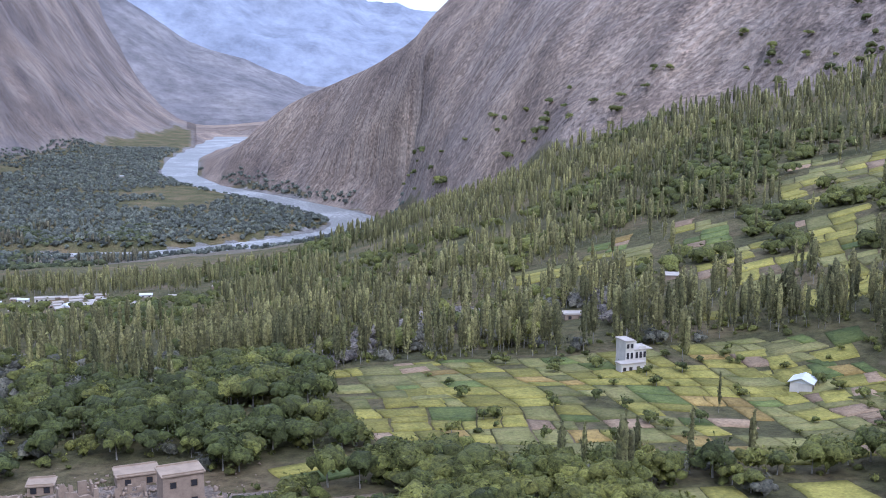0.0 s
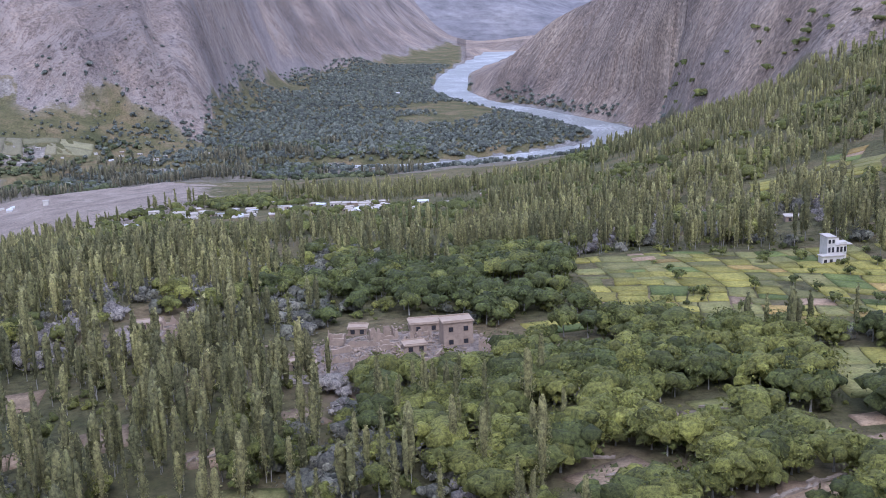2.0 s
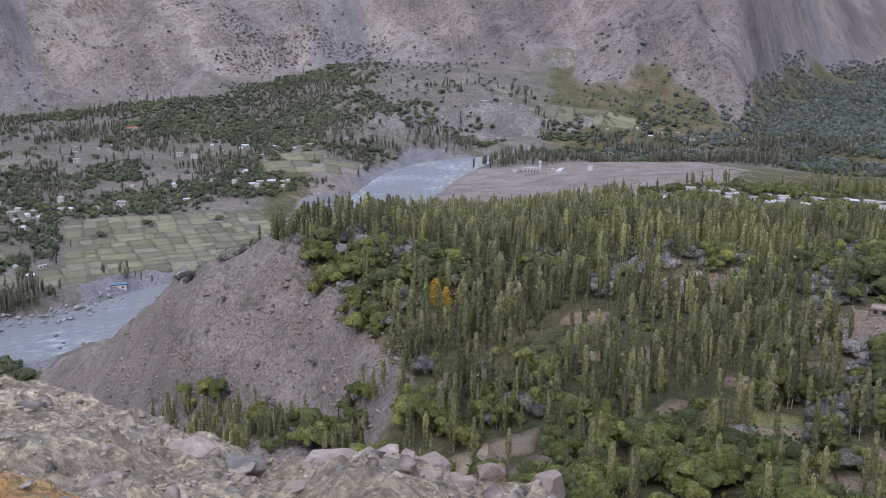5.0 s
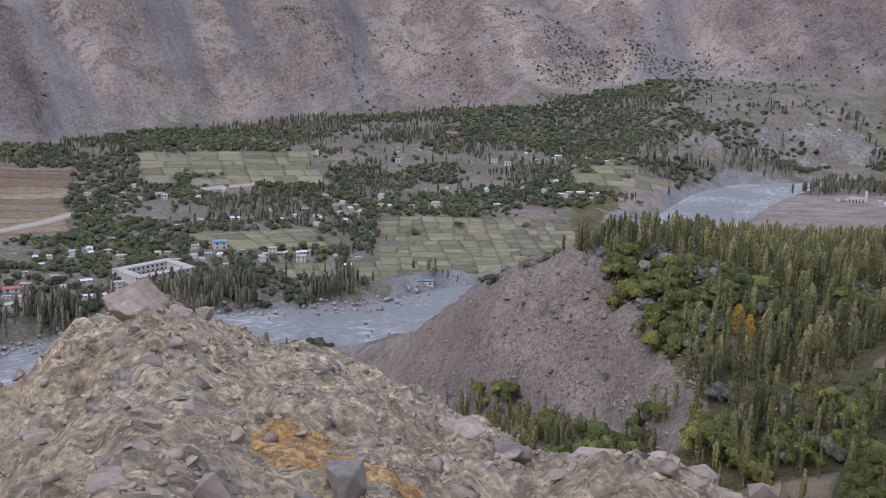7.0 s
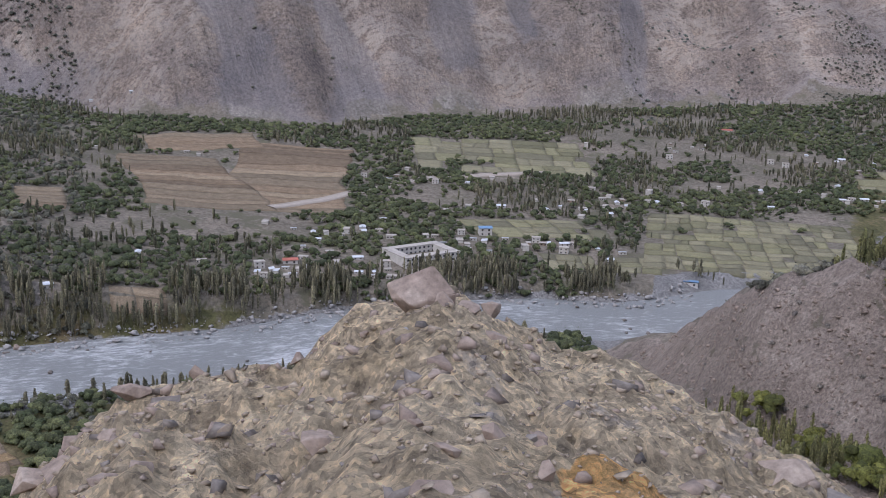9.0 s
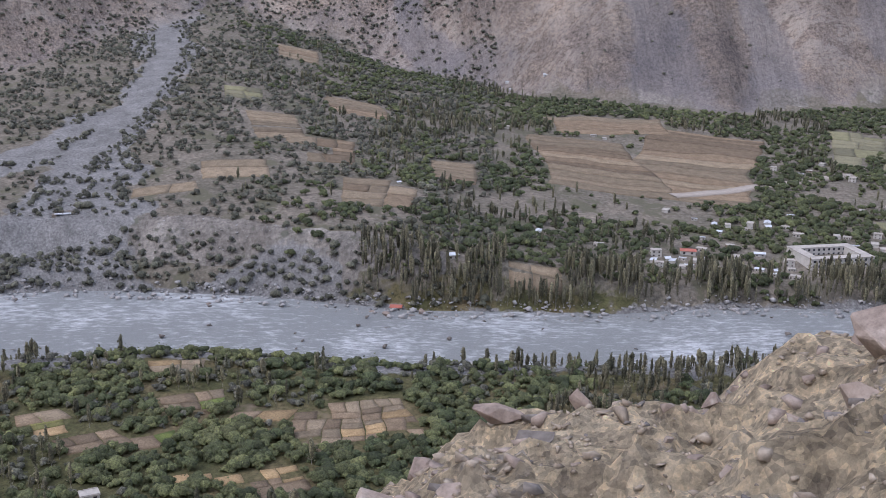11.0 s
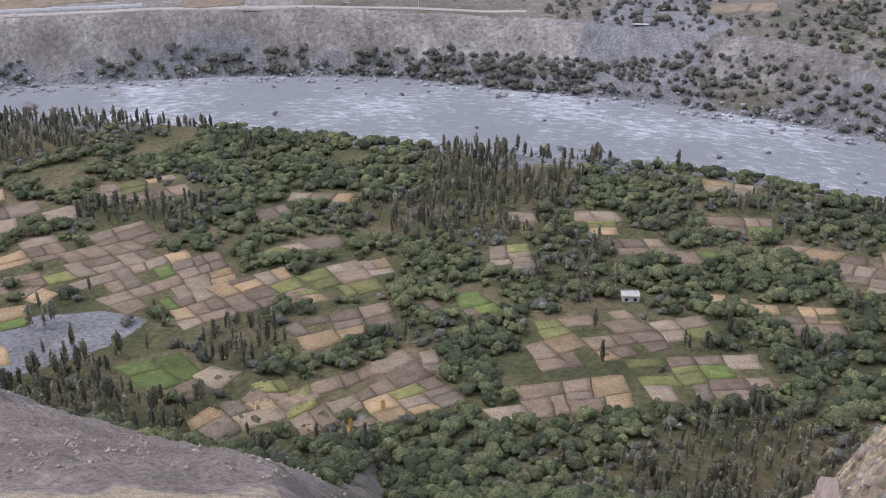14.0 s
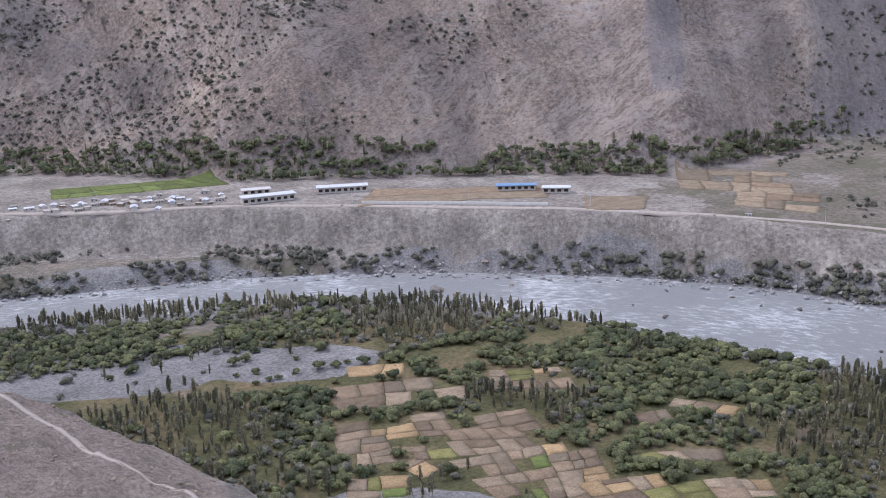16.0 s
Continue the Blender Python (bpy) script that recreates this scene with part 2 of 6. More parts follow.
    l.new(geo.outputs["Position"], vor.inputs["Vector"])
    cells = ramp_of(n, l, vor.outputs["Color"], [(0.1, (0.78, 0.75, 0.73)), (0.55, (1.07, 1.03, 1.0)), (0.9, (1.42, 1.36, 1.29))])
    rk = n.new("ShaderNodeAttribute")
    rk.attribute_name = "rock"
    out = mix_of(n, l, rk.outputs["Fac"], out, mix_of(n, l, 1.0, out, cells, "MULTIPLY"))
    rg = n.new("ShaderNodeAttribute")
    rg.attribute_name = "ridge"
    for sc, lo, hi in ((7.0, 0.72, 1.22), (19.0, 0.7, 1.28)):
        peb = n.new("ShaderNodeTexVoronoi")
        peb.inputs["Scale"].default_value = sc
        l.new(geo.outputs["Position"], peb.inputs["Vector"])
        tint = ramp_of(n, l, peb.outputs["Color"], [(0.15, (lo, lo, lo * 1.02)), (0.5, (1.0, 1.0, 1.0)), (0.85, (hi, hi * 0.99, hi * 0.96))])
        out = mix_of(n, l, rg.outputs["Fac"], out, mix_of(n, l, 1.0, out, tint, "MULTIPLY"))
    l.new(out, b.inputs["Base Color"])
    size = n.new("ShaderNodeMapRange")
    size.inputs["To Min"].default_value, size.inputs["To Max"].default_value = 1.0, 0.20
    l.new(rg.outputs["Fac"], size.inputs["Value"])
    mul = n.new("ShaderNodeMath")
    mul.operation = "MULTIPLY"
    l.new(relief, mul.inputs[0])
    l.new(size.outputs[0], mul.inputs[1])
    bump_of(n, l, b, mul.outputs[0], 1.0, 1.0)
    gully = n.new("ShaderNodeBump")
    gully.inputs["Distance"].default_value = 4.0
    l.new(at.outputs["Fac"], gully.inputs["Strength"])
    l.new(streak, gully.inputs["Height"])
    l.new(b.inputs["Normal"].links[0].from_socket, gully.inputs["Normal"])
    l.new(gully.outputs["Normal"], b.inputs["Normal"])
    return m


M_GROUND = ground_layers()
# distance haze is mixed into the spur's scree colours
M_SPUR = ground_material("haze_tinted_scree", [(0.3, (0.17, 0.163, 0.172)), (0.5, (0.21, 0.20, 0.206)), (0.68, (0.28, 0.265, 0.262))], 0.008, 0.03, None, (1.0, 6.0), (1.0, 1.0, 0.35))
# the far range's blue haze is painted as its base colour
M_HAZE = ground_material("haze_tinted_mountain", [(0.3, (0.25, 0.28, 0.345)), (0.5, (0.275, 0.305, 0.37)), (0.7, (0.30, 0.33, 0.39))], 0.003, 0.01, None, (0.4, 4.0))
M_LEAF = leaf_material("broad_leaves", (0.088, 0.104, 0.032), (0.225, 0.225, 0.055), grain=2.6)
# island and bench foliage: distance haze put into the leaf colours
M_FARLEAF = leaf_material("haze_tinted_leaves", (0.13, 0.146, 0.122), (0.215, 0.232, 0.19), grain=0.7)
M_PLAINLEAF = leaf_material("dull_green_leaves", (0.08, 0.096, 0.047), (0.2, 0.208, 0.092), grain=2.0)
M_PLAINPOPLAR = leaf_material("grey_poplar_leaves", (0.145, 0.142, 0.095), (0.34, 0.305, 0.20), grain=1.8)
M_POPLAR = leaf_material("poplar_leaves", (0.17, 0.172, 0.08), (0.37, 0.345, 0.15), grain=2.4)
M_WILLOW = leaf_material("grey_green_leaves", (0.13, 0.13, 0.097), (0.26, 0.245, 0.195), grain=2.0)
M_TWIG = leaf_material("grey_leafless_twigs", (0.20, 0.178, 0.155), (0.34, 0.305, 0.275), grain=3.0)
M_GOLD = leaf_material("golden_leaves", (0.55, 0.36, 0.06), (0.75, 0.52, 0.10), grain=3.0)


def plain_material(name, colour, rough=0.8, var=0.25, scale=1.5):
    m, n, l, b = nodes_of(name, rough)
    f = noise_of(n, l, scale, 5, 0.65)
    v = ramp_of(n, l, f, [(0.3, tuple(c * (1 - var) for c in colour)), (0.7, tuple(min(1, c * (1 + var)) for c in colour))])
    l.new(v, b.inputs["Base Color"])
    bump_of(n, l, b, f, 0.3, 0.05)
    return m


M_BARK = plain_material("pale_bark", (0.30, 0.28, 0.24), 0.9, 0.3, 3)


def water_material():
    m, n, l, b = nodes_of("glacial_water", 0.42)
    xyz = n.new("ShaderNodeCombineXYZ")
    for k, key in enumerate(("down", "side")):
        at = n.new("ShaderNodeAttribute")
        at.attribute_name = key
        l.new(at.outputs["Fac"], xyz.inputs[k])
    flow = noise_of(n, l, 0.42, 9, 0.8, xyz.outputs[0], (0.42, 1.0, 1.0))
    calm = noise_of(n, l, 0.02, 3, 0.6)
    both = n.new("ShaderNodeMath")
    both.operation = "MULTIPLY_ADD"
    l.new(calm, both.inputs[0])
    both.inputs[1].default_value = 0.55
    l.new(flow, both.inputs[2])
    foam = ramp_of(n, l, both.outputs[0], [(0.78, (0.0, 0.0, 0.0)), (0.93, (1, 1, 1))])
    l.new(mix_of(n, l, foam, (0.245, 0.25, 0.24), (0.60, 0.605, 0.60)), b.inputs["Base Color"])
    bump_of(n, l, b, flow, 0.7, 1.2)
    return m


M_WATER = water_material()

# ---- the land: profiles along bearings from the lookout ----
RIVER = [  # bearing, distance, half width
    (178, 500, 26), (166, 466, 24), (155, 461, 23), (150, 457, 22), (143, 449, 23), (134, 428, 33), (127, 412, 37), (120.5, 392, 35), (112, 381, 33), (104, 369, 27), (95, 350, 25),
    (88, 352, 24), (82, 356, 24), (76, 376, 23), (70, 392, 22), (65.7, 401, 22), (61, 402, 22), (58, 416, 22), (55, 436, 24), (52, 448, 24), (50, 462, 24), (48, 488, 22), (46.2, 540, 20), (43.8, 640, 20), (42.4, 705, 22),
    (40.8, 748, 20), (38.2, 782, 6), (35, 800, 1), (30, 815, 1), (22, 815, 5), (14.8, 790, 18), (9, 828, 20), (5.5, 880, 18), (4.8, 935, 20), (6.7, 1010, 17),
    (10, 1125, 16), (12.3, 1215, 14), (13.6, 1340, 17), (13.4, 1560, 18), (11.2, 1930, 34), (10.4, 2150, 36)]
LAND = {
    "brow": ([(-40, 9), (8, 10), (40, 12), (64, 13), (72, 15.5), (95, 15), (110, 9), (180, 9), (320, 9)],
             [(-40, 122), (0, 123), (7, 124.3), (10, 124.8), (13, 123.5), (31, 123.3), (34.7, 124.4), (40, 124.35), (43, 124.65), (45.6, 124.5), (49.5, 124.05), (54, 124.55), (58, 124.95), (61, 125.15), (63, 125.3), (65.8, 125.2), (68, 125.3),
              (72, 125.4), (76, 124.7), (80, 124.15), (83, 123.95), (86, 123.95), (88.5, 123.8), (90.3, 123.25), (92, 122.8), (94.3, 122.0), (96, 121.4), (110, 122), (180, 122), (320, 122)]),
    "waist": ([(-40, 40), (320, 40)], [(-40, 99), (34, 99), (44, 84), (62, 84), (70, 90), (320, 90)]),
    "foot": ([(-40, 95), (34, 95), (44, 120), (48, 185), (51, 194), (55, 205), (60, 200), (66, 165), (126, 150), (128, 125), (132, 100), (150, 110), (320, 110)],
             [(-40, 88), (-10, 84), (20, 79), (34, 77), (44, 66), (48, 52), (51, 49), (55, 40), (60, 20), (66, 9), (126, 14), (128, 33), (132, 59), (150, 62), (320, 62)]),
    "mid": ([(-40, 200), (40, 200), (44, 215), (48, 225), (51, 231), (55, 255), (58, 300), (62, 355), (66, 250), (124, 200), (126.5, 188), (128, 150), (130, 130), (140, 150), (151, 172), (160, 190), (168, 205), (320, 205)],
            [(-40, 100), (-25, 93), (-15, 84), (-8, 79), (5, 79.5), (20, 77), (30, 78.5), (40, 75), (44, 77), (48, 74), (51, 70.5), (55, 60), (58, 36), (62, 4), (66, 7), (124, 8), (126.5, 8), (128, 18), (130, 35), (140, 32), (151, 40), (160, 52), (168, 63), (180, 66), (320, 62)]),
    "rim": ([(-40, 420), (-25, 440), (-17, 480), (-8.5, 500), (-3.6, 540), (1.5, 600), (3.6, 600), (10, 560), (16, 520), (22, 470), (27, 440), (33, 430), (38, 470), (44, 480), (48, 420),
             (51, 310), (55, 330), (58, 345), (62, 376), (66, 290), (124, 250), (130, 165), (140, 185), (151, 210), (160, 230), (168, 246), (320, 250)],
            [(-40, 135), (-25, 125), (-17, 118), (-8.5, 100), (-3.6, 80), (1.5, 56), (3.6, 46), (10, 32), (16, 33), (22, 42), (27, 46), (33, 40), (38, 25), (44, 23), (48, 25), (51, 35),
             (55, 20), (58, 12), (62, 3), (66, 6), (320, 6)]),
    "shore": ([(-40, 430), (-3.6, 560), (1.5, 690), (3.6, 850), (10, 780), (16, 740), (22, 760), (30, 760), (38, 725), (44, 640), (47, 530), (50, 450), (55, 400), (62, 383), (66, 330), (320, 330)],
              [(-40, 138), (-25, 128), (-17, 121), (-8.5, 104), (-3.6, 84), (1.5, 34), (3.6, 4), (10, 5), (16, 5), (30, 5), (66, 5), (320, 5)]),
    "bank": ([(-40, 440), (-3.6, 575), (1.5, 700), (3.6, 880), (5, 1000), (7, 1056), (10.5, 1185), (12.4, 1255), (13.2, 1300), (19, 1100), (26, 880), (32, 862), (38, 835), (44, 770), (47, 640), (50, 540),
              (56, 475), (61, 445), (70, 425), (80, 410), (88, 402), (95, 400), (101, 414), (105.4, 435), (112.5, 459), (120, 467), (125.3, 471), (130, 476), (140, 494), (149.6, 512), (165, 556), (320, 556)],
             [(-40, 142), (-25, 132), (-17, 124), (-8.5, 107), (-3.6, 88), (1.5, 38), (3.6, 6), (5, 3), (12.4, 3), (13.2, 4), (26, 6), (32, 8), (38, 6), (44, 6), (50, 5), (56, 5), (61, 5), (80, 6),
              (88, 12), (95, 19), (105, 19.5), (112, 18), (120, 18), (125, 20), (130, 23), (165, 24.5), (320, 25)]),
    "bench": ([(-40, 443), (-3.6, 578), (1.5, 703), (3.6, 884), (5, 1003), (12.4, 1258), (13.2, 1310), (19, 1110), (26, 890), (32, 885), (38, 860), (44, 815), (47, 830), (50, 800), (56, 700), (61, 600), (70, 560), (88, 520),
               (95, 410), (101, 424), (105.4, 444), (112.5, 467), (120, 475), (125.3, 479), (130, 484), (140, 502), (149.6, 520), (165, 564), (320, 564)],
              [(-40, 143), (-25, 133), (-17, 125), (-8.5, 108), (-3.6, 89), (1.5, 39), (3.6, 7), (5, 3.5), (12.4, 3.5), (13.2, 4), (26, 7), (32, 12), (38, 29), (44, 30), (47, 26), (50, 16), (56, 10), (61, 9), (80, 10),
               (88, 15), (95, 21), (105, 21), (112, 19.5), (120, 19.5), (125, 21.5), (130, 24.3), (165, 25.5), (320, 26)]),
    "slope": ([(-40, 450), (-17, 505), (-8.5, 525), (-3.6, 585), (1.5, 710), (3.6, 892), (5, 1010), (7.1, 1064), (10.5, 1197), (12.4, 1264), (13.2, 2300), (14.5, 2030), (19, 1580), (23.5, 1280), (26, 930),
               (32, 960), (40, 1000), (47, 1000), (53, 930), (61, 900), (70, 840), (79, 760), (88, 790), (95, 850), (104, 900), (112, 800), (120, 720), (126, 640), (131, 575), (147, 590), (154, 600), (165, 690), (320, 690)],
              [(-40, 148), (-25, 136), (-17, 128), (-8.5, 110), (-3.6, 92), (1.5, 44), (3.6, 8), (5, 5), (12.4, 4), (13.2, 6), (19, 8), (23.5, 10), (26, 14), (32, 30), (40, 55), (47, 52), (53, 32), (61, 24), (70, 22),
               (88, 24), (95, 35), (104, 76), (112, 50), (120, 27), (131, 25.5), (320, 28)]),
    "crest": ([(-40, 1300), (-8, 1250), (-2, 1050), (2, 1010), (3.1, 1085), (8.1, 1232), (10.1, 1262), (12.2, 1275), (13.2, 2900), (16, 2900), (20, 2700), (26, 2000), (60, 1900), (120, 1700), (320, 1800)],
              [(-40, 620), (-15, 560), (-8, 420), (-2, 235), (0, 192), (2, 160), (3.1, 140), (8.1, 90), (10.1, 50), (12.2, 9), (13.2, 30), (14.5, 95), (16, 200), (18, 350), (20, 520), (26, 720), (320, 720)]),
    "back": ([(-40, 2600), (8, 1800), (12.6, 1600), (13.2, 3300), (320, 3300)],
             [(-40, 500), (0, 40), (12.6, 4), (13.2, 60), (20, 400), (26, 900), (320, 900)]),
}


def river_distance(x, y):
    """Distance from the river's bank line; less than nought in the water."""
    best = np.full(np.shape(x), 1e9)
    pts = [(*polar(a, r), w) for a, r, w in RIVER]
    for (x0, y0, w0), (x1, y1, w1) in zip(pts, pts[1:]):
        dx, dy = x1 - x0, y1 - y0
        k = np.clip(((x - x0) * dx + (y - y0) * dy) / (dx * dx + dy * dy), 0, 1)
        best = np.minimum(best, np.hypot(x - x0 - k * dx, y - y0 - k * dy) - (w0 + k * (w1 - w0)))
    return best


def smooth_rows(table, cyclic_steps):
    k = np.array([1, 4, 6, 4, 1], float) / 16
    for _ in range(cyclic_steps):
        p = np.pad(table, ((2, 2), (0, 0)), "edge")
        table = sum(k[i] * p[i:i + len(table)] for i in range(5))
    return table


AZ = np.concatenate([np.arange(-40, 176, 0.45), np.arange(176, 320.1, 3.0)])
RR = np.concatenate([np.linspace(0.6, 20, 110), np.geomspace(20.2, 150, 70), np.geomspace(152, 1400, 190), np.geomspace(1420, 3300, 60)])


def build_land():
    heights = np.zeros((len(AZ), len(RR)))
    for i, a in enumerate(AZ):
        r, z = [0.0], [128.4]
        for key in ("brow", "waist", "foot", "mid", "rim", "shore", "bank", "bench", "slope", "crest", "back"):
            flute = 0.0
            if key in ("bank", "bench") and (36 < a < 57 or 90 < a < 126):
                flute = float(fbm(np.array([a * 1.3]), np.array([3.7]), 4, 81, True)[0] - 0.6) * (34 if a < 60 else 26)
            rk, zk = float(interp(a, LAND[key][0])) + flute, float(interp(a, LAND[key][1]))
            if key == "bank" and a > 92:  # the cliff's foot
                k = min(1.0, (a - 92) / 10)
                r.append(rk - 9 - 4 * k)
                z.append(7.0 * k + (1 - k) * zk * 0.75)
            r.append(max(rk, r[-1] + 2))
            z.append(zk)
        heights[i] = np.interp(RR, r, z)
    heights = smooth_rows(heights, 2)
    A, R = np.meshgrid(AZ, RR, indexing="ij")
    X, Y = polar(A, R)
    d = river_distance(X, Y)
    # steepness decides how rough the land is
    steep = np.clip(np.abs(np.gradient(heights, axis=1) / np.gradient(R, axis=1)), 0, 1)
    far = np.clip((R - 60) / 200, 0, 1)
    calm = np.where(A > 90, 0.06 + 0.94 * np.clip((R - np.interp(A, *np.array(LAND["slope"][0], float).T) + 10) / 60, 0, 1), 1.0)
    heights = heights + far * np.where(A > 28, 1.0, 0.0) * steep * (fbm(X / 330, Y / 330, 3, 71, True) - 0.6) * 90 * np.clip((R - 600) / 400, 0, 1)
    # ribs and gullies running obliquely down the mountain sides
    skew = np.radians(A) * 900 - R * np.where(A > 12.8, 0.32, -0.5)
    heights = heights + far * steep * (fbm(skew / 95, R / 420, 4, 77, True) - 0.6) * np.clip(R / 900, 0.8, 2.2) * 46 * np.where(A > 12.8, np.clip((R - interp(A, LAND["slope"][0]) - 20) / 150, 0, 1), np.clip((R - 600) / 250, 0, 0.7))
    heights = heights + far * calm * (steep * (fbm(X / 130, Y / 130, 6, 3, True) - 0.58) * 85 * np.clip(R / 900, 0.25, 1.2) * np.where(A < 13, 0.4, 1.0) + (fbm(X / 30, Y / 30, 4, 9) - 0.5) * (2.0 + 8 * steep) + steep * np.clip(R / 500 - 0.2, 0, 1) * (fbm(X / 34, Y / 34, 3, 29, True) - 0.6) * 9)
    near = np.clip((R - 2.0) / 3, 0, 1) * np.clip((70 - R) / 40, 0, 1)
    heights = heights + near * ((fbm(X / 3.2, Y / 3.2, 5, 14, True) - 0.6) * (0.9 + 0.3 * np.clip((A - 74) / 6, 0, 1) * np.clip((R - 7) / 5, 0, 1)) + (fbm(X / 0.9, Y / 0.9, 4, 17, True) - 0.6) * 0.46 + (fbm(X / 0.28, Y / 0.28, 3, 18, True) - 0.6) * 0.22) * np.clip(R / 9, 0.3, 1)
    heights = heights + near * (fbm(R / 0.9 + fbm(X / 2, Y / 2, 2, 50) * 2, A / 8, 4, 51, True) - 0.62) * 0.7 * np.clip((A - 72) / 4, 0, 1) * np.clip((112 - A) / 8, 0, 1) * np.clip((R - 3) / 4, 0, 1)
    bluff = np.clip((A - 44) / 3, 0, 1) * np.clip((66 - A) / 3, 0, 1) * np.clip((R - 140) / 20, 0, 1) * np.clip((360 - R) / 40, 0, 1) * np.clip(steep * 3, 0, 1)
    heights = heights + bluff * ((fbm(X / 18, Y / 18, 4, 57, True) - 0.6) * 11 + (fbm(X / 5, Y / 5, 3, 58, True) - 0.6) * 3.4)
    spur = np.clip((A - 127) / 3, 0, 1) * np.clip((R - 85) / 10, 0, 1) * np.clip((225 - R) / 25, 0, 1)
    heights = heights + spur * ((fbm(X / 13, Y / 13, 4, 59, True) - 0.6) * 4.0 + (fbm(X / 4, Y / 4, 3, 60, True) - 0.6) * 1.6)
    heights = np.where(d > 0, np.maximum(heights, 0.25), heights)
    carve = np.where(d < 0, -1.6, -1.6 + 0.35 * d)
    heights = np.where(d < 30, np.minimum(heights, np.where(d < 8, carve, np.maximum(carve, 1.2 + (d - 8) * 1.3))), heights)
    return A, R, X, Y, heights, steep, d


LAND_A, LAND_R, LAND_X, LAND_Y, LAND_Z, LAND_STEEP, LAND_D = build_land()


def ground_z(x, y):
    """Height of the ground, by the land's own grid."""
    a = np.degrees(np.arctan2(-np.asarray(x, float), np.asarray(y, float)))
    a = np.where(a < -40, a + 360, a)
    r = np.hypot(x, y)
    fi, fj = np.interp(a, AZ, np.arange(len(AZ))), np.interp(r, RR, np.arange(len(RR)))
    i, j = np.minimum(fi.astype(int), len(AZ) - 2), np.minimum(fj.astype(int), len(RR) - 2)
    u, v = fi - i, fj - j
    g = LAND_Z
    return (g[i, j] * (1 - v) + g[i, j + 1] * v) * (1 - u) + (g[i + 1, j] * (1 - v) + g[i + 1, j + 1] * v) * u


def ramp01(v, lo, hi):
    return np.clip((v - lo) / (hi - lo), 0, 1)


CLEARINGS = ((24.6, 140), (16.6, 121), (9.9, 139), (10.6, 120), (5.6, 125), (4.4, 139), (-0.5, 122), (2.6, 117), (8.4, 165), (33, 148), (19.5, 112))  # bare earth among the trees
CHUTES = (  # scree on the mountain sides: bearing, distance, half width, from the top down
    ((87, 1100, 16), (83.8, 870, 22), (81.6, 819, 28), (80.2, 700, 55)), ((80, 1100, 10), (78, 874, 13), (76.2, 832, 22), (75.2, 735, 44)),
    ((69.6, 1100, 30), (67.5, 916, 12)), ((62.9, 1100, 16), (61.8, 891, 14), (60, 800, 10)), ((43, 1400, 60), (46.6, 1060, 26), (46.2, 1000, 40)),
    ((26, 1500, 40), (22, 1400, 30), (20.3, 1490, 20)), ((95.5, 1100, 18), (94.4, 860, 14), (92.6, 830, 24)),
    ((72.6, 1200, 40), (71.2, 878, 26)), ((124, 1000, 50), (122.4, 690, 34)), ((133, 1100, 30), (131.6, 640, 12)))


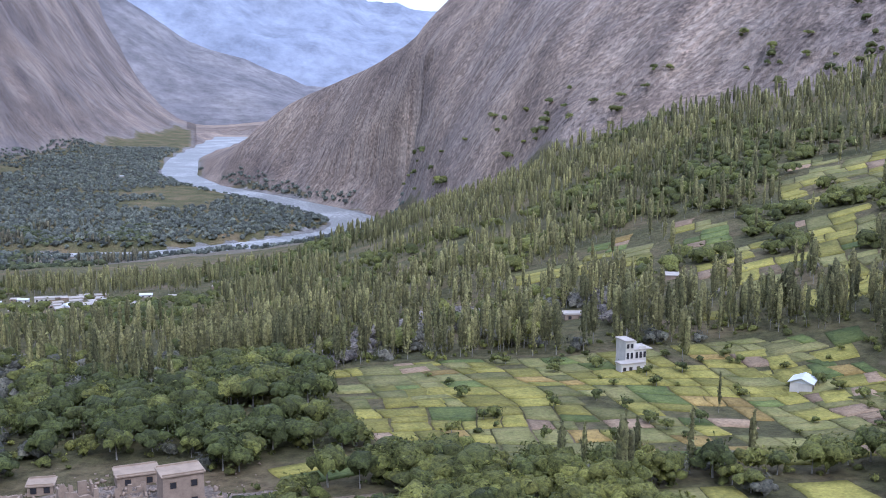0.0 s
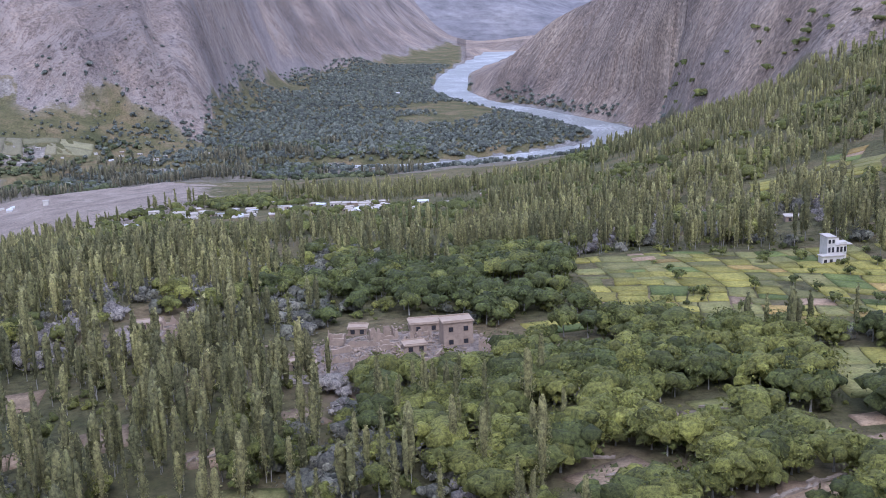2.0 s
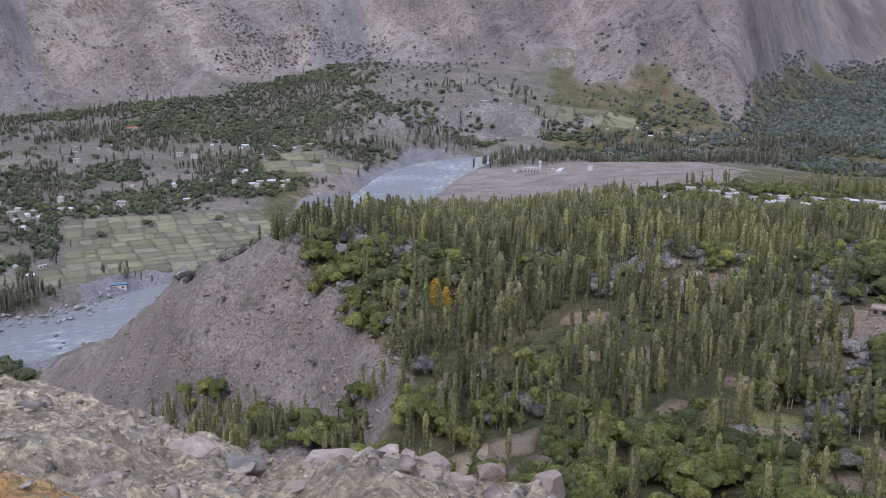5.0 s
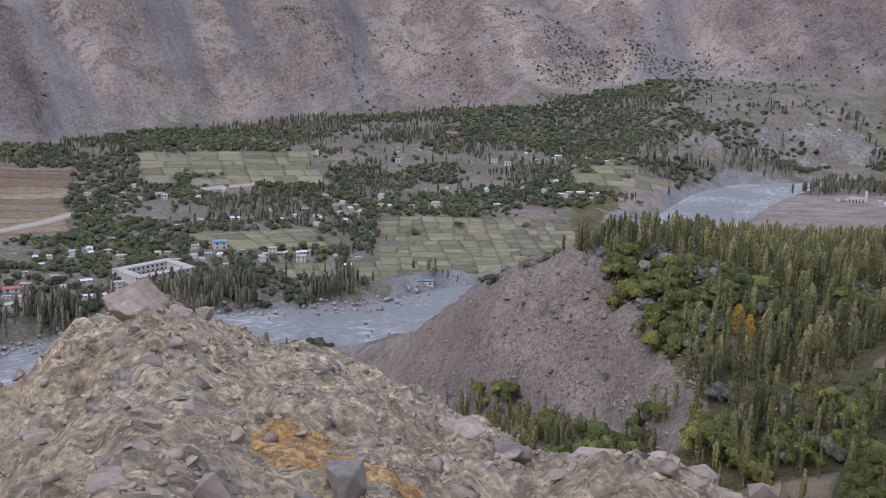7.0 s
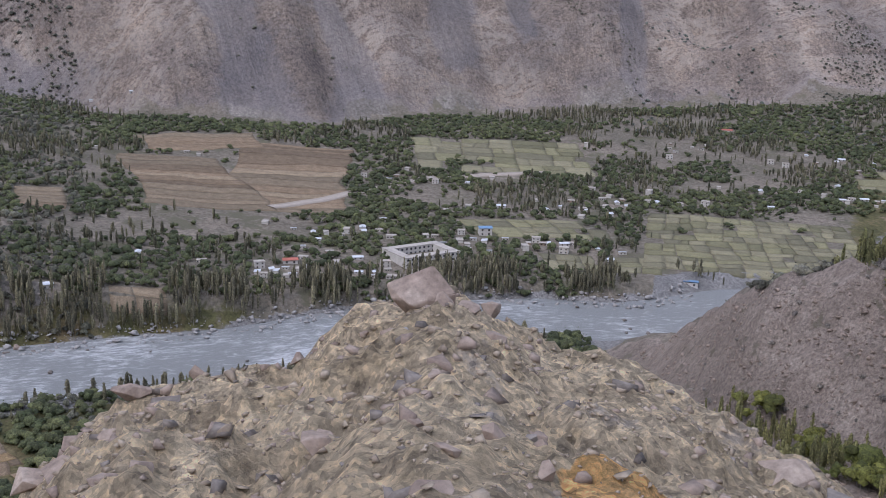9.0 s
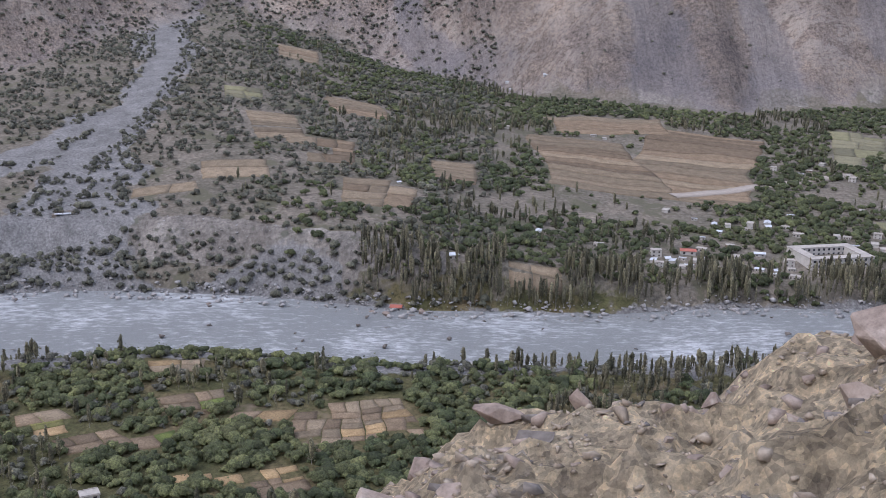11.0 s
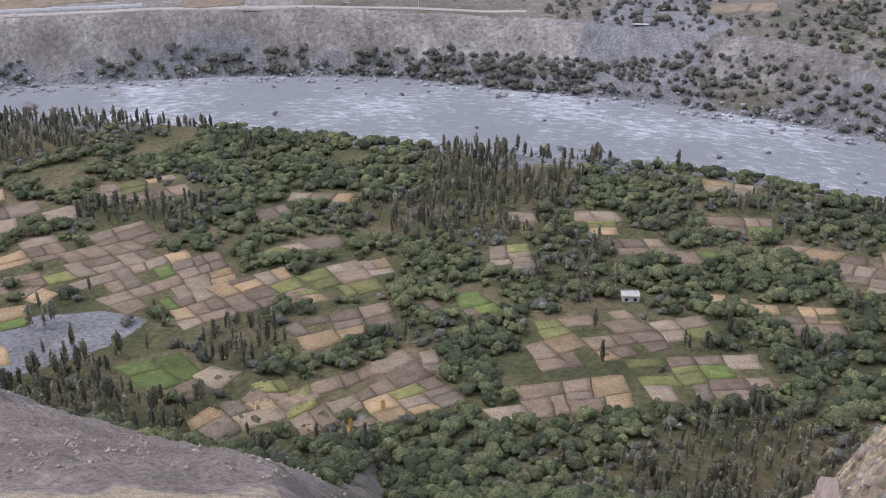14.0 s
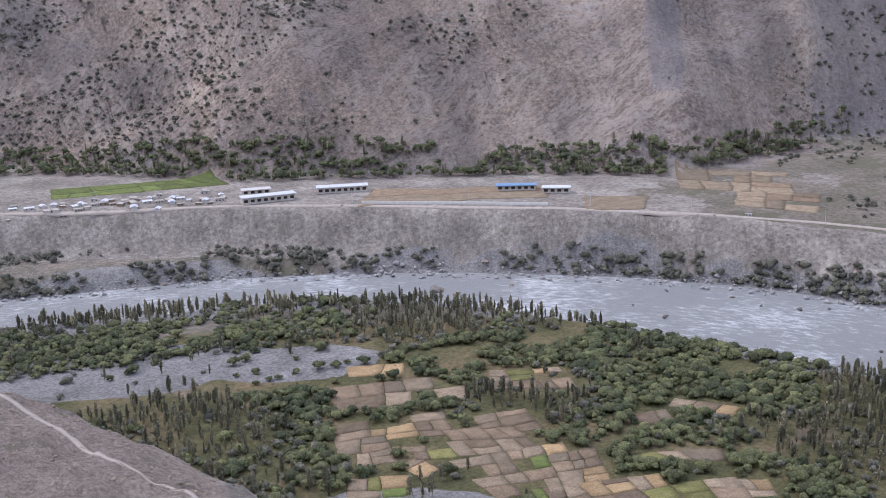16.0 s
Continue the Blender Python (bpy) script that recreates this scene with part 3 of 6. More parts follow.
def land_mesh():
    na, nr = LAND_Z.shape
    verts = np.stack([LAND_X, LAND_Y, LAND_Z], -1).reshape(-1, 3)
    i, j = np.meshgrid(np.arange(na - 1), np.arange(nr - 1), indexing="ij")
    q = (i * nr + j).ravel()
    faces = np.stack([q, q + 1, q + nr + 1, q + nr], 1)
    a, r, x, y, s, d, z = (t.ravel() for t in (LAND_A, LAND_R, LAND_X, LAND_Y, LAND_STEEP, LAND_D, LAND_Z))
    wob = fbm(x / 40, y / 40, 4, 21) - 0.5
    foot = interp(a, LAND["slope"][0]) + wob * 80
    rim, mid, bank, bench = (interp(a, LAND[k][0]) for k in ("rim", "mid", "bank", "bench"))
    rise = ramp01(r, foot - 15, foot + 15)
    w = {}
    w["wood"] = np.maximum(ramp01(r, 80, 100) * ramp01(a, 52, 49) * ramp01(r, 720, 690), np.maximum(ramp01(a, 60, 63) * ramp01(r, 150, 170) * ramp01(bank, r - 60, r + 20) * ramp01(r, 420, 360), ramp01(a, 37, 34) * ramp01(r, 760, 800)))
    w["pink"] = ramp01(a, 128, 132) * ramp01(r, 60, 80) * ramp01(r, mid + 25, mid + 5)
    w["pink2"] = ramp01(a, 22, 30) * ramp01(a, 50, 46) * ramp01(r, 400 + wob * 120, 440 + wob * 120) * ramp01(r, 720, 690)
    w["pink"] = np.maximum(w["pink"], w.pop("pink2"))
    for ga, gr, gw, gd in ((17, 170, 13, 9), (15, 163, 8, 6), (27.3, 187, 6, 5), (20.5, 167, 5, 6), (12.2, 168, 6, 4)):
        w["pink"] = np.maximum(w["pink"], ramp01(((a - ga) * r / 57.3 / gw) ** 2 + ((r - gr) / gd) ** 2 + wob, 1.2, 0.7))
    edge = 41.5 + (r - 140) / 85 * 7
    w["scree"] = w["slope"] = rise
    w["pink"] = np.maximum(w["pink"], ramp01(a + wob * 3, edge - 0.8, edge + 0.8) * ramp01(a, 64, 62) * ramp01(r, 140, 150) * ramp01(r, mid + 12, mid + 2))
    w["rock"] = rise * ramp01(a, 13, 12.4)
    w["cliff"] = ramp01(a, 108, 117) * ramp01(r, bank - 30, bank - 18) * ramp01(r, bench + 3, bench - 3)
    w["bank"] = np.maximum(ramp01(s, 0.16, 0.3) * ramp01(r, 150, 170) * (1 - rise) * ramp01(z, 78, 72) * ramp01(a, 30, 34) * np.maximum(ramp01(r, mid + 10, mid + 25), ramp01(a, 64, 67)) * np.where(a < 60, 0.6, 1.0), w["cliff"])
    w["cliff"] = np.maximum(w["cliff"], ramp01(a + wob * 20, 124, 134) * ramp01(r, bench - 3, bench + 3) * (1 - rise))
    # shaded mountain side between these bearings, darkened through its colour
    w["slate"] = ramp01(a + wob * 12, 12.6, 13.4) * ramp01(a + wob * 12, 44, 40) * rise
    apex = np.full(len(a), 1e9)
    chute = [(106.0, 1250), (106.4, 1000), (106.6, 740), (108.4, 620), (110.0, 545), (112.3, 480), (112.4, 418), (112.3, 480), (110.0, 545), (108.4, 620), (113.2, 565), (117, 540)]
    for (a0, r0), (a1, r1) in zip(chute, chute[1:]):
        (x0, y0), (x1, y1) = polar(a0, r0), polar(a1, r1)
        k = np.clip(((x - x0) * (x1 - x0) + (y - y0) * (y1 - y0)) / ((x1 - x0) ** 2 + (y1 - y0) ** 2), 0, 1)
        apex = np.minimum(apex, np.hypot(x - x0 - k * (x1 - x0), y - y0 - k * (y1 - y0)))
    tight = np.where((a < 41) | ((a > 60) & (a < 98) & (r > interp(a, [(q[0], q[1]) for q in sorted(RIVER[:24])]))), 0.4, 1.0)
    w["gravel"] = np.maximum(ramp01(d, (22 + wob * 60) * tight, (6 + wob * 20) * tight), ramp01(apex + wob * 60, 24, 12))
    for ga, gr, gw, gd in ((146, 240, 30, 13), (160, 362, 50, 27), (152, 352, 30, 16), (156, 420, 75, 13), (164, 424, 40, 18), (146, 420, 34, 7), (108.5, 387, 34, 9), (106, 338, 30, 7)):
        w["gravel"] = np.maximum(w["gravel"], ramp01(((a - ga) * r / 57.3 / gw) ** 2 + ((r - gr) / gd) ** 2 + wob * 1.5, 1.2, 0.8))
    # scree chutes and fans on the far mountain: lines of bearing, distance and half width
    fan = np.full(len(a), -1.0)
    for line in CHUTES:
        for (a0, r0, w0), (a1, r1, w1) in zip(line, line[1:]):
            (x0, y0), (x1, y1) = polar(a0, r0), polar(a1, r1)
            k = np.clip(((x - x0) * (x1 - x0) + (y - y0) * (y1 - y0)) / ((x1 - x0) ** 2 + (y1 - y0) ** 2), 0, 1)
            fan = np.maximum(fan, 1 - np.hypot(x - x0 - k * (x1 - x0), y - y0 - k * (y1 - y0)) / (w0 + k * (w1 - w0)))
    w["chute"] = np.clip(fan * 1.6 + 0.1, -0.3, 1)
    w["ridge"] = ramp01(r, 100, 70)
    stain = np.minimum(np.hypot(x - polar(62.4, 7.6)[0], y - polar(62.4, 7.6)[1]), np.hypot(x - polar(58.4, 7.3)[0], y - polar(58.4, 7.3)[1]) * 1.5)
    w["ochre"] = ramp01(stain + (fbm(x * 2.2, y * 2.2, 3, 31) - 0.5) * 0.7, 0.62, 0.45)
    me = mesh_from("ground", verts, faces, [M_GROUND], None, True)
    w["across"], w["along"] = np.radians(a) * 900 - r * np.where(a > 12.8, 0.32, -0.5), r
    for key, v in w.items():
        me.attributes.new(key, "FLOAT", "POINT").data.foreach_set("value", np.ascontiguousarray(v, np.float32))
    return tagged(new("ground", me), "valley floor, terraces, banks and dry mountain slopes", "ground", kind="structure")


land_mesh()


def water_sheet():
    """The river's surface: one level ribbon along its bed, its edges under the banks."""
    pts = [(*polar(a, r), w + 6) for a, r, w in RIVER]
    fine = []
    for p0, p1 in zip(pts, pts[1:]):
        for k in range(8):
            fine.append([u + (v - u) * k / 8 for u, v in zip(p0, p1)])
    fine = smooth_rows(np.array(fine), 12)
    tan = np.gradient(fine[:, :2], axis=0)
    tan /= np.linalg.norm(tan, axis=1)[:, None]
    nor = np.stack([-tan[:, 1], tan[:, 0]], 1)
    cols = 9
    v = np.zeros((len(fine), cols, 3))
    for c in range(cols):
        s = c / (cols - 1) * 2 - 1
        v[:, c, :2] = fine[:, :2] + nor * fine[:, 2:3] * s
    i, j = np.meshgrid(np.arange(len(fine) - 1), np.arange(cols - 1), indexing="ij")
    q = (i * cols + j).ravel()
    run = np.concatenate([[0], np.cumsum(np.linalg.norm(np.diff(fine[:, :2], axis=0), axis=1))])
    me = mesh_from("water", v.reshape(-1, 3), np.stack([q, q + 1, q + cols + 1, q + cols], 1), [M_WATER], None, True)
    for key, val in (("down", np.repeat(run, cols)), ("side", (np.linspace(-1, 1, cols)[None] * fine[:, 2:3]).ravel())):
        me.attributes.new(key, "FLOAT", "POINT").data.foreach_set("value", np.ascontiguousarray(val, np.float32))
    return tagged(new("water", me), "grey glacial river with white rapids", "river", kind="structure")


water_sheet()


def far_mountain(name, label, a0, a1, base_r, tops, depth, mat, base_z=2.0, rough=30.0, seed=3):
    """A distant ridge: foot at base_r, skyline heights by bearing, falling away behind."""
    az = np.arange(a0, a1 + 0.01, 0.2)
    steps = np.linspace(0, 1.35, 44)
    A, S = np.meshgrid(az, steps, indexing="ij")
    top = interp(az, tops)[:, None]
    R = base_r + depth * S
    X, Y = polar(A, R)
    Z = base_z + (top - base_z) * np.where(S < 1, S, 1 - (S - 1) * 1.6)
    Z = Z + (fbm(X / 300, Y / 300, 5, seed, True) - 0.6) * rough * np.clip(S * 3, 0, 1)
    n = len(steps)
    i, j = np.meshgrid(np.arange(len(az) - 1), np.arange(n - 1), indexing="ij")
    q = (i * n + j).ravel()
    me = mesh_from(name, np.stack([X, Y, Z], -1).reshape(-1, 3), np.stack([q, q + 1, q + n + 1, q + n], 1), [mat], None, True)
    return tagged(new(name, me), label, "mountain", kind="structure")


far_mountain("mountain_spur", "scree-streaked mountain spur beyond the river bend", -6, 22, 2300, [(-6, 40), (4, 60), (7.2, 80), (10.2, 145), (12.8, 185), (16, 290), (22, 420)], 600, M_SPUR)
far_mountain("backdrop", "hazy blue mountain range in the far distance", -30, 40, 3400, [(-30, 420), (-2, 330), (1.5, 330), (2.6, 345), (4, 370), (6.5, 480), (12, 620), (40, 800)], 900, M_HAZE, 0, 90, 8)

# ---- things: helpers ----
def part(name, bm, material, parent, label=""):
    """Links a bmesh as one mesh object under a thing or a part."""
    me = bpy.data.meshes.new(name)
    bm.to_mesh(me)
    bm.free()
    me.materials.append(material)
    ob = new(name, me)
    if parent:
        ob.parent = parent
    if label:
        ob["label"] = label
    return ob


def box(bm, x0, x1, y0, y1, z0, z1, batter=0.0):
    """A box in a bmesh, its top drawn in by batter."""
    b = batter
    v = [bm.verts.new(p) for p in ((x0, y0, z0), (x1, y0, z0), (x1, y1, z0), (x0, y1, z0), (x0 + b, y0 + b, z1), (x1 - b, y0 + b, z1), (x1 - b, y1 - b, z1), (x0 + b, y1 - b, z1))]
    for f in ((3, 2, 1, 0), (4, 5, 6, 7), (0, 1, 5, 4), (1, 2, 6, 5), (2, 3, 7, 6), (3, 0, 4, 7)):
        bm.faces.new([v[k] for k in f])
    return v


def boxes(*dims):
    bm = bmesh.new()
    for d in dims:
        box(bm, *d)
    return bm


# places kept free of trees, on a raster of 2 m
CELL, HALF = 2.0, 1700
TAKEN = np.zeros((2 * HALF // 2, 2 * HALF // 2), bool)


def take(x, y, rad):
    i0, i1 = int((x - rad + HALF) / CELL), int((x + rad + HALF) / CELL) + 1
    j0, j1 = int((y - rad + HALF) / CELL), int((y + rad + HALF) / CELL) + 1
    TAKEN[max(i0, 0):i1, max(j0, 0):j1] = True


def is_free(x, y):
    i = np.clip(((x + HALF) / CELL).astype(int), 0, TAKEN.shape[0] - 1)
    j = np.clip(((y + HALF) / CELL).astype(int), 0, TAKEN.shape[1] - 1)
    return ~TAKEN[i, j]


# ---- fields ----
def crop_material(name, lo, hi, row=2.2):
    m, n, l, b = nodes_of(name, 0.9)
    f = noise_of(n, l, 0.25, 6, 0.7)
    g = noise_of(n, l, row, 4, 0.7)
    oi = n.new("ShaderNodeObjectInfo")
    col = mix_of(n, l, 1.0, ramp_of(n, l, f, [(0.38, lo), (0.62, hi)]), ramp_of(n, l, g, [(0.3, (0.65, 0.65, 0.65)), (0.7, (1.3, 1.3, 1.3))]), "MULTIPLY")
    col = mix_of(n, l, 1.0, col, ramp_of(n, l, oi.outputs["Random"], [(0.0, (0.68, 0.68, 0.68)), (1.0, (1.25, 1.23, 1.2))]), "MULTIPLY")
    l.new(col, b.inputs["Base Color"])
    bump_of(n, l, b, g, 0.8, 0.25)
    return m


CROPS = {
    "yellow": (crop_material("yellowing_crop", (0.20, 0.19, 0.045), (0.32, 0.285, 0.07)), "yellowing crop in a small terraced field"),
    "green": (crop_material("green_crop", (0.095, 0.125, 0.038), (0.165, 0.195, 0.055)), "fresh green crop in a small field"),
    "stubble": (crop_material("pale_stubble", (0.195, 0.18, 0.115), (0.25, 0.23, 0.145)), "pale stubble in a wide valley field"),
    "earth": (crop_material("warm_bare_earth", (0.25, 0.178, 0.112), (0.33, 0.243, 0.158)), "bare warm-brown earth of a fallow field"),
    "dull": (crop_material("dull_stubble", (0.185, 0.175, 0.10), (0.24, 0.225, 0.13)), "dull olive stubble in a wide valley field"),
    "olive": (crop_material("olive_stubble", (0.15, 0.155, 0.05), (0.24, 0.22, 0.085)), "olive stubble in a small field"),
    "brown": (crop_material("ploughed_soil", (0.18, 0.132, 0.085), (0.262, 0.196, 0.13)), "ploughed brown earth of a bare field"),
    "tan": (crop_material("bare_tan_field", (0.21, 0.163, 0.108), (0.30, 0.236, 0.16)), "bare tan field with low earth banks"),
    "ochre": (crop_material("ripe_ochre_crop", (0.24, 0.17, 0.055), (0.34, 0.25, 0.085)), "ripe ochre crop in a small terraced field"),
    "straw": (crop_material("cut_straw", (0.29, 0.20, 0.105), (0.405, 0.287, 0.152)), "cut straw drying on a harvested field"),
}
M_WALLSTONE = plain_material("field_wall_stone", (0.24, 0.195, 0.15), 0.95, 0.35, 2.0)


def field(quad, colour, lift=0.14):
    """One parcel between four corners, laid over the ground, its edges a little uneven, an earth bank below them."""
    q = np.array(quad, float)
    w, d = np.linalg.norm(q[1] - q[0]), np.linalg.norm(q[3] - q[0])
    nu, nv = max(4, int(w / 2.2)), max(4, int(d / 2.2))
    S, T = np.meshgrid(np.linspace(0, 1, nu + 1), np.linspace(0, 1, nv + 1), indexing="ij")
    X, Y = ((q[0, k] * (1 - S) + q[1, k] * S) * (1 - T) + (q[3, k] * (1 - S) + q[2, k] * S) * T for k in (0, 1))
    wave, span = (0.9, 7) if w < 30 else (7.0, 34)
    X, Y = X + (fbm(X / span, Y / span, 3, 91) - 0.5) * 2 * wave, Y + (fbm(X / span, Y / span, 3, 95) - 0.5) * 2 * wave
    Z = ground_z(X, Y)
    Z = 0.94 * Z + 0.06 * Z.mean() + lift + rng.uniform(0, 0.05)
    Z = np.maximum(Z, ground_z(X, Y) + lift * 0.6)
    n = nv + 1
    top = np.stack([X, Y, Z], -1).reshape(-1, 3)
    i, j = np.meshgrid(np.arange(nu), np.arange(nv), indexing="ij")
    k = (i * n + j).ravel()
    faces = [np.stack([k, k + n, k + n + 1, k + 1], 1)]
    rim = np.concatenate([np.arange(n), np.arange(1, nu + 1) * n + nv, nu * n + np.arange(nv - 1, -1, -1), np.arange(nu - 1, 0, -1) * n])
    low = top[rim] - (0, 0, 1.1)
    k = np.arange(len(rim))
    base = len(top)
    faces.append(np.stack([rim, rim[(k + 1) % len(rim)], base + (k + 1) % len(rim), base + k], 1))
    me = mesh_from("field", np.concatenate([top, low]), np.concatenate(faces), [CROPS[colour][0]])
    for x, y in zip(X.ravel(), Y.ravel()):
        take(x, y, 0.6)
    return tagged(new("field", me), CROPS[colour][1], "field", "terraced fields")


def divide(q, target, strips):
    """Cuts a four-cornered plot into parcels, by slanting cuts across its longer side."""
    area = 0.5 * abs(np.cross(q[2] - q[0], q[3] - q[1]))
    if area < target * rng.uniform(0.75, 2.1):
        c = q.mean(0)
        side = math.sqrt(area)
        return [c + (q - c) * (1 - 0.3 / side)]
    f = rng.uniform(0.36, 0.64)
    g = f + rng.uniform(-0.09, 0.09) * (0.3 if strips else 1)
    if strips or np.linalg.norm(q[1] - q[0]) + np.linalg.norm(q[2] - q[3]) < np.linalg.norm(q[3] - q[0]) + np.linalg.norm(q[2] - q[1]):
        m, k = q[0] + (q[3] - q[0]) * f, q[1] + (q[2] - q[1]) * g
        halves = (np.array([q[0], q[1], k, m]), np.array([m, k, q[2], q[3]]))
    else:
        m, k = q[0] + (q[1] - q[0]) * f, q[3] + (q[2] - q[3]) * g
        halves = (np.array([q[0], m, k, q[3]]), np.array([m, q[1], q[2], k]))
    return [p for h in halves for p in divide(h, target, strips)]


def plot(x, y, t, w, d, wild=0.0):
    """Corners of a plot about x, y, turned by t, each moved by a share of its size."""
    c, s = math.cos(t), math.sin(t)
    q = np.array([(-w / 2, -d / 2), (w / 2, -d / 2), (w / 2, d / 2), (-w / 2, d / 2)]) + rng.uniform(-wild, wild, (4, 2)) * (w, d)
    return np.stack([x + q[:, 0] * c - q[:, 1] * s, y + q[:, 0] * s + q[:, 1] * c], 1)


PAL = {
    "gold": (["yellow"] * 9 + ["olive"] * 7 + ["green"] * 3 + ["earth"] * 2 + ["ochre"] * 1),
    "mixed": (["tan"] * 13 + ["brown"] * 16 + ["straw"] * 7 + ["green"] * 3 + ["olive"] * 3),
    "dry": (["tan"] * 6 + ["brown"] * 3),
    "pale": (["stubble"] * 5 + ["dull"] * 4),
    "green": (["green"] * 3 + ["olive"]),
}
BLOCKS = [  # bearing, distance, width across, depth, columns, rows, twist, palette, share kept
    (-2.5, 198, 68, 48, 18, 10, 8, "gold", 0.92), (-14.5, 345, 40, 50, 4, 12, 0, "gold", 0.5), (-6, 310, 30, 34, 4, 8, 0, "gold", 0.45), (-1.5, 300, 16, 14, 1, 3, 0, "gold", 1.0), (-2.6, 136, 11, 12, 3, 3, 25, "gold", 0.9), (-9.5, 214, 22, 28, 5, 6, 5, "gold", 0.65), (-10.5, 270, 34, 60, 5, 13, 0, "gold", 0.55), (5.2, 208, 12, 26, 2, 3, 10, "gold", 1.0),
    (9.5, 176, 9, 7, 1, 1, 15, "gold", 1.0), (-6, 160, 20, 16, 3, 2, 15, "gold", 0.9),
    (146, 318, 48, 22, 6, 2, 8, "mixed", 0.81), (143.5, 286, 54, 34, 8, 5, 12, "mixed", 0.77), (138.3, 262, 34, 28, 6, 4, 18, "mixed", 0.81), (134.6, 246, 32, 18, 6, 3, 20, "mixed", 0.81), (129.4, 250, 24, 18, 3, 3, 15, "mixed", 0.77), (126.8, 257, 14, 10, 2, 2, 10, "mixed", 0.81),
    (128.4, 227, 26, 14, 4, 2, 20, "mixed", 0.81), (132.2, 199, 13, 14, 2, 3, 22, "mixed", 0.85), (127, 193, 36, 26, 6, 4, 22, "mixed", 0.77), (124.6, 205, 16, 10, 3, 2, 15, "mixed", 0.81), (121.5, 233, 16, 12, 3, 2, 20, "mixed", 0.85), (118.5, 262, 13, 16, 2, 3, 8, "mixed", 0.85),
    (115.4, 290, 28, 8, 4, 1, 8, "mixed", 0.81), (113.5, 285, 9, 13, 1, 3, 10, "mixed", 1.0), (111.4, 271, 16, 12, 2, 3, 10, "mixed", 0.85), (105.8, 291, 18, 13, 2, 2, 5, "mixed", 0.85), (114, 218, 28, 23, 5, 3, 25, "mixed", 0.81), (115.3, 189, 34, 13, 6, 2, 18, "mixed", 0.81),
    (107, 203, 26, 20, 5, 3, 15, "mixed", 0.81), (105.2, 242, 14, 10, 3, 2, 10, "mixed", 0.81), (138.7, 215, 15, 15, 2, 1, 20, "mixed", 1.0), (138.6, 328, 26, 17, 4, 3, 5, "mixed", 0.81), (147.2, 340, 20, 9, 2, 1, 0, "mixed", 1.0), (97.3, 272, 32, 28, 7, 5, 10, "mixed", 0.83), (101.5, 238, 12, 14, 2, 3, 20, "mixed", 0.81),
    (85.0, 585, 62, 110, 1, 12, 9, "dry", 1.0), (79.5, 612, 66, 150, 1, 15, -6, "dry", 1.0), (84, 682, 84, 44, 1, 6, 12, "dry", 1.0), (68, 690, 110, 100, 5, 10, 6, "pale", 0.9), (55, 525, 104, 88, 10, 12, 12, "pale", 0.97), (66.8, 515, 64, 34, 6, 3, 8, "pale", 0.95), (63, 466, 50, 22, 6, 2, 6, "pale", 0.95),
    (142.5, 530, 86, 30, 1, 2, 0, "dry", 1.0), (134, 505, 30, 26, 1, 2, 0, "dry", 1.0), (159, 598, 84, 30, 4, 3, 0, "green", 1.0), (128, 560, 60, 50, 3, 4, 0, "dry", 0.9), (96, 470, 34, 40, 2, 4, 0, "dry", 0.8), (99, 540, 30, 46, 2, 5, 0, "dry", 0.8), (92, 520, 26, 50, 1, 6, 0, "dry", 0.9), (97, 640, 36, 60, 1, 7, 6, "dry", 0.8), (101.5, 580, 26, 50, 1, 6, 8, "dry", 0.8), (103.5, 500, 30, 24, 1, 3, 4, "dry", 0.9), (107, 480, 26, 12, 2, 1, 4, "dry", 1.0), (100, 780, 30, 50, 1, 6, 0, "dry", 0.7),
    (103, 640, 24, 30, 2, 4, 0, "pale", 0.8), (126, 520, 36, 34, 2, 3, 0, "dry", 0.9), (33.5, 880, 80, 26, 4, 2, 0, "pale", 0.9), (48, 690, 60, 60, 4, 4, 10, "pale", 0.8), (87.5, 395, 20, 14, 2, 1, 0, "dry", 1.0)]


def lay_fields():
    for az, r, across, depth, cols, rows, twist, pal, keep in BLOCKS:
        cx, cy = polar(az, r)
        colour = PAL[pal][0]
        for q in divide(plot(cx, cy, radians(az + twist), across, depth, 0.1), across * depth / (cols * rows), cols == 1):
            if rng.random() > keep:
                continue
            if rng.random() < 0.66:
                colour = PAL[pal][rng.integers(len(PAL[pal]))]
            if river_distance(*q.mean(0)[:, None])[0] > 6:
                field(q, colour)
    for _ in range(26):
        az, r = rng.uniform(93, 150), rng.uniform(178, 320)
        if r < interp(az, LAND["mid"][0]) + 30 and az > 124:
            continue
        x, y = polar(az, r)
        if is_free(np.array([x]), np.array([y]))[0] and river_distance(np.array([x]), np.array([y]))[0] > 14:
            for q in divide(plot(x, y, radians(az + rng.uniform(-10, 40)), rng.uniform(7, 18), rng.uniform(6, 12), 0.12), 50, False):
                field(q, PAL["mixed"][rng.integers(len(PAL["mixed"]))])
    for k, (az, r) in enumerate(CLEARINGS):
        for q in divide(plot(*polar(az, r), radians(az + 10), 6.5, 5, 0.15), 16, False):
            field(q, ("earth", "brown", "tan")[k % 3])
    for az, r in [(rng.uniform(2, 42), rng.uniform(102, 170)) for _ in range(20)]:
        field(plot(*polar(az, r), radians(az + rng.uniform(-10, 30)), rng.uniform(4, 8), rng.uniform(4, 8), 0.12), ("brown", "tan", "olive", "tan")[rng.integers(4)])


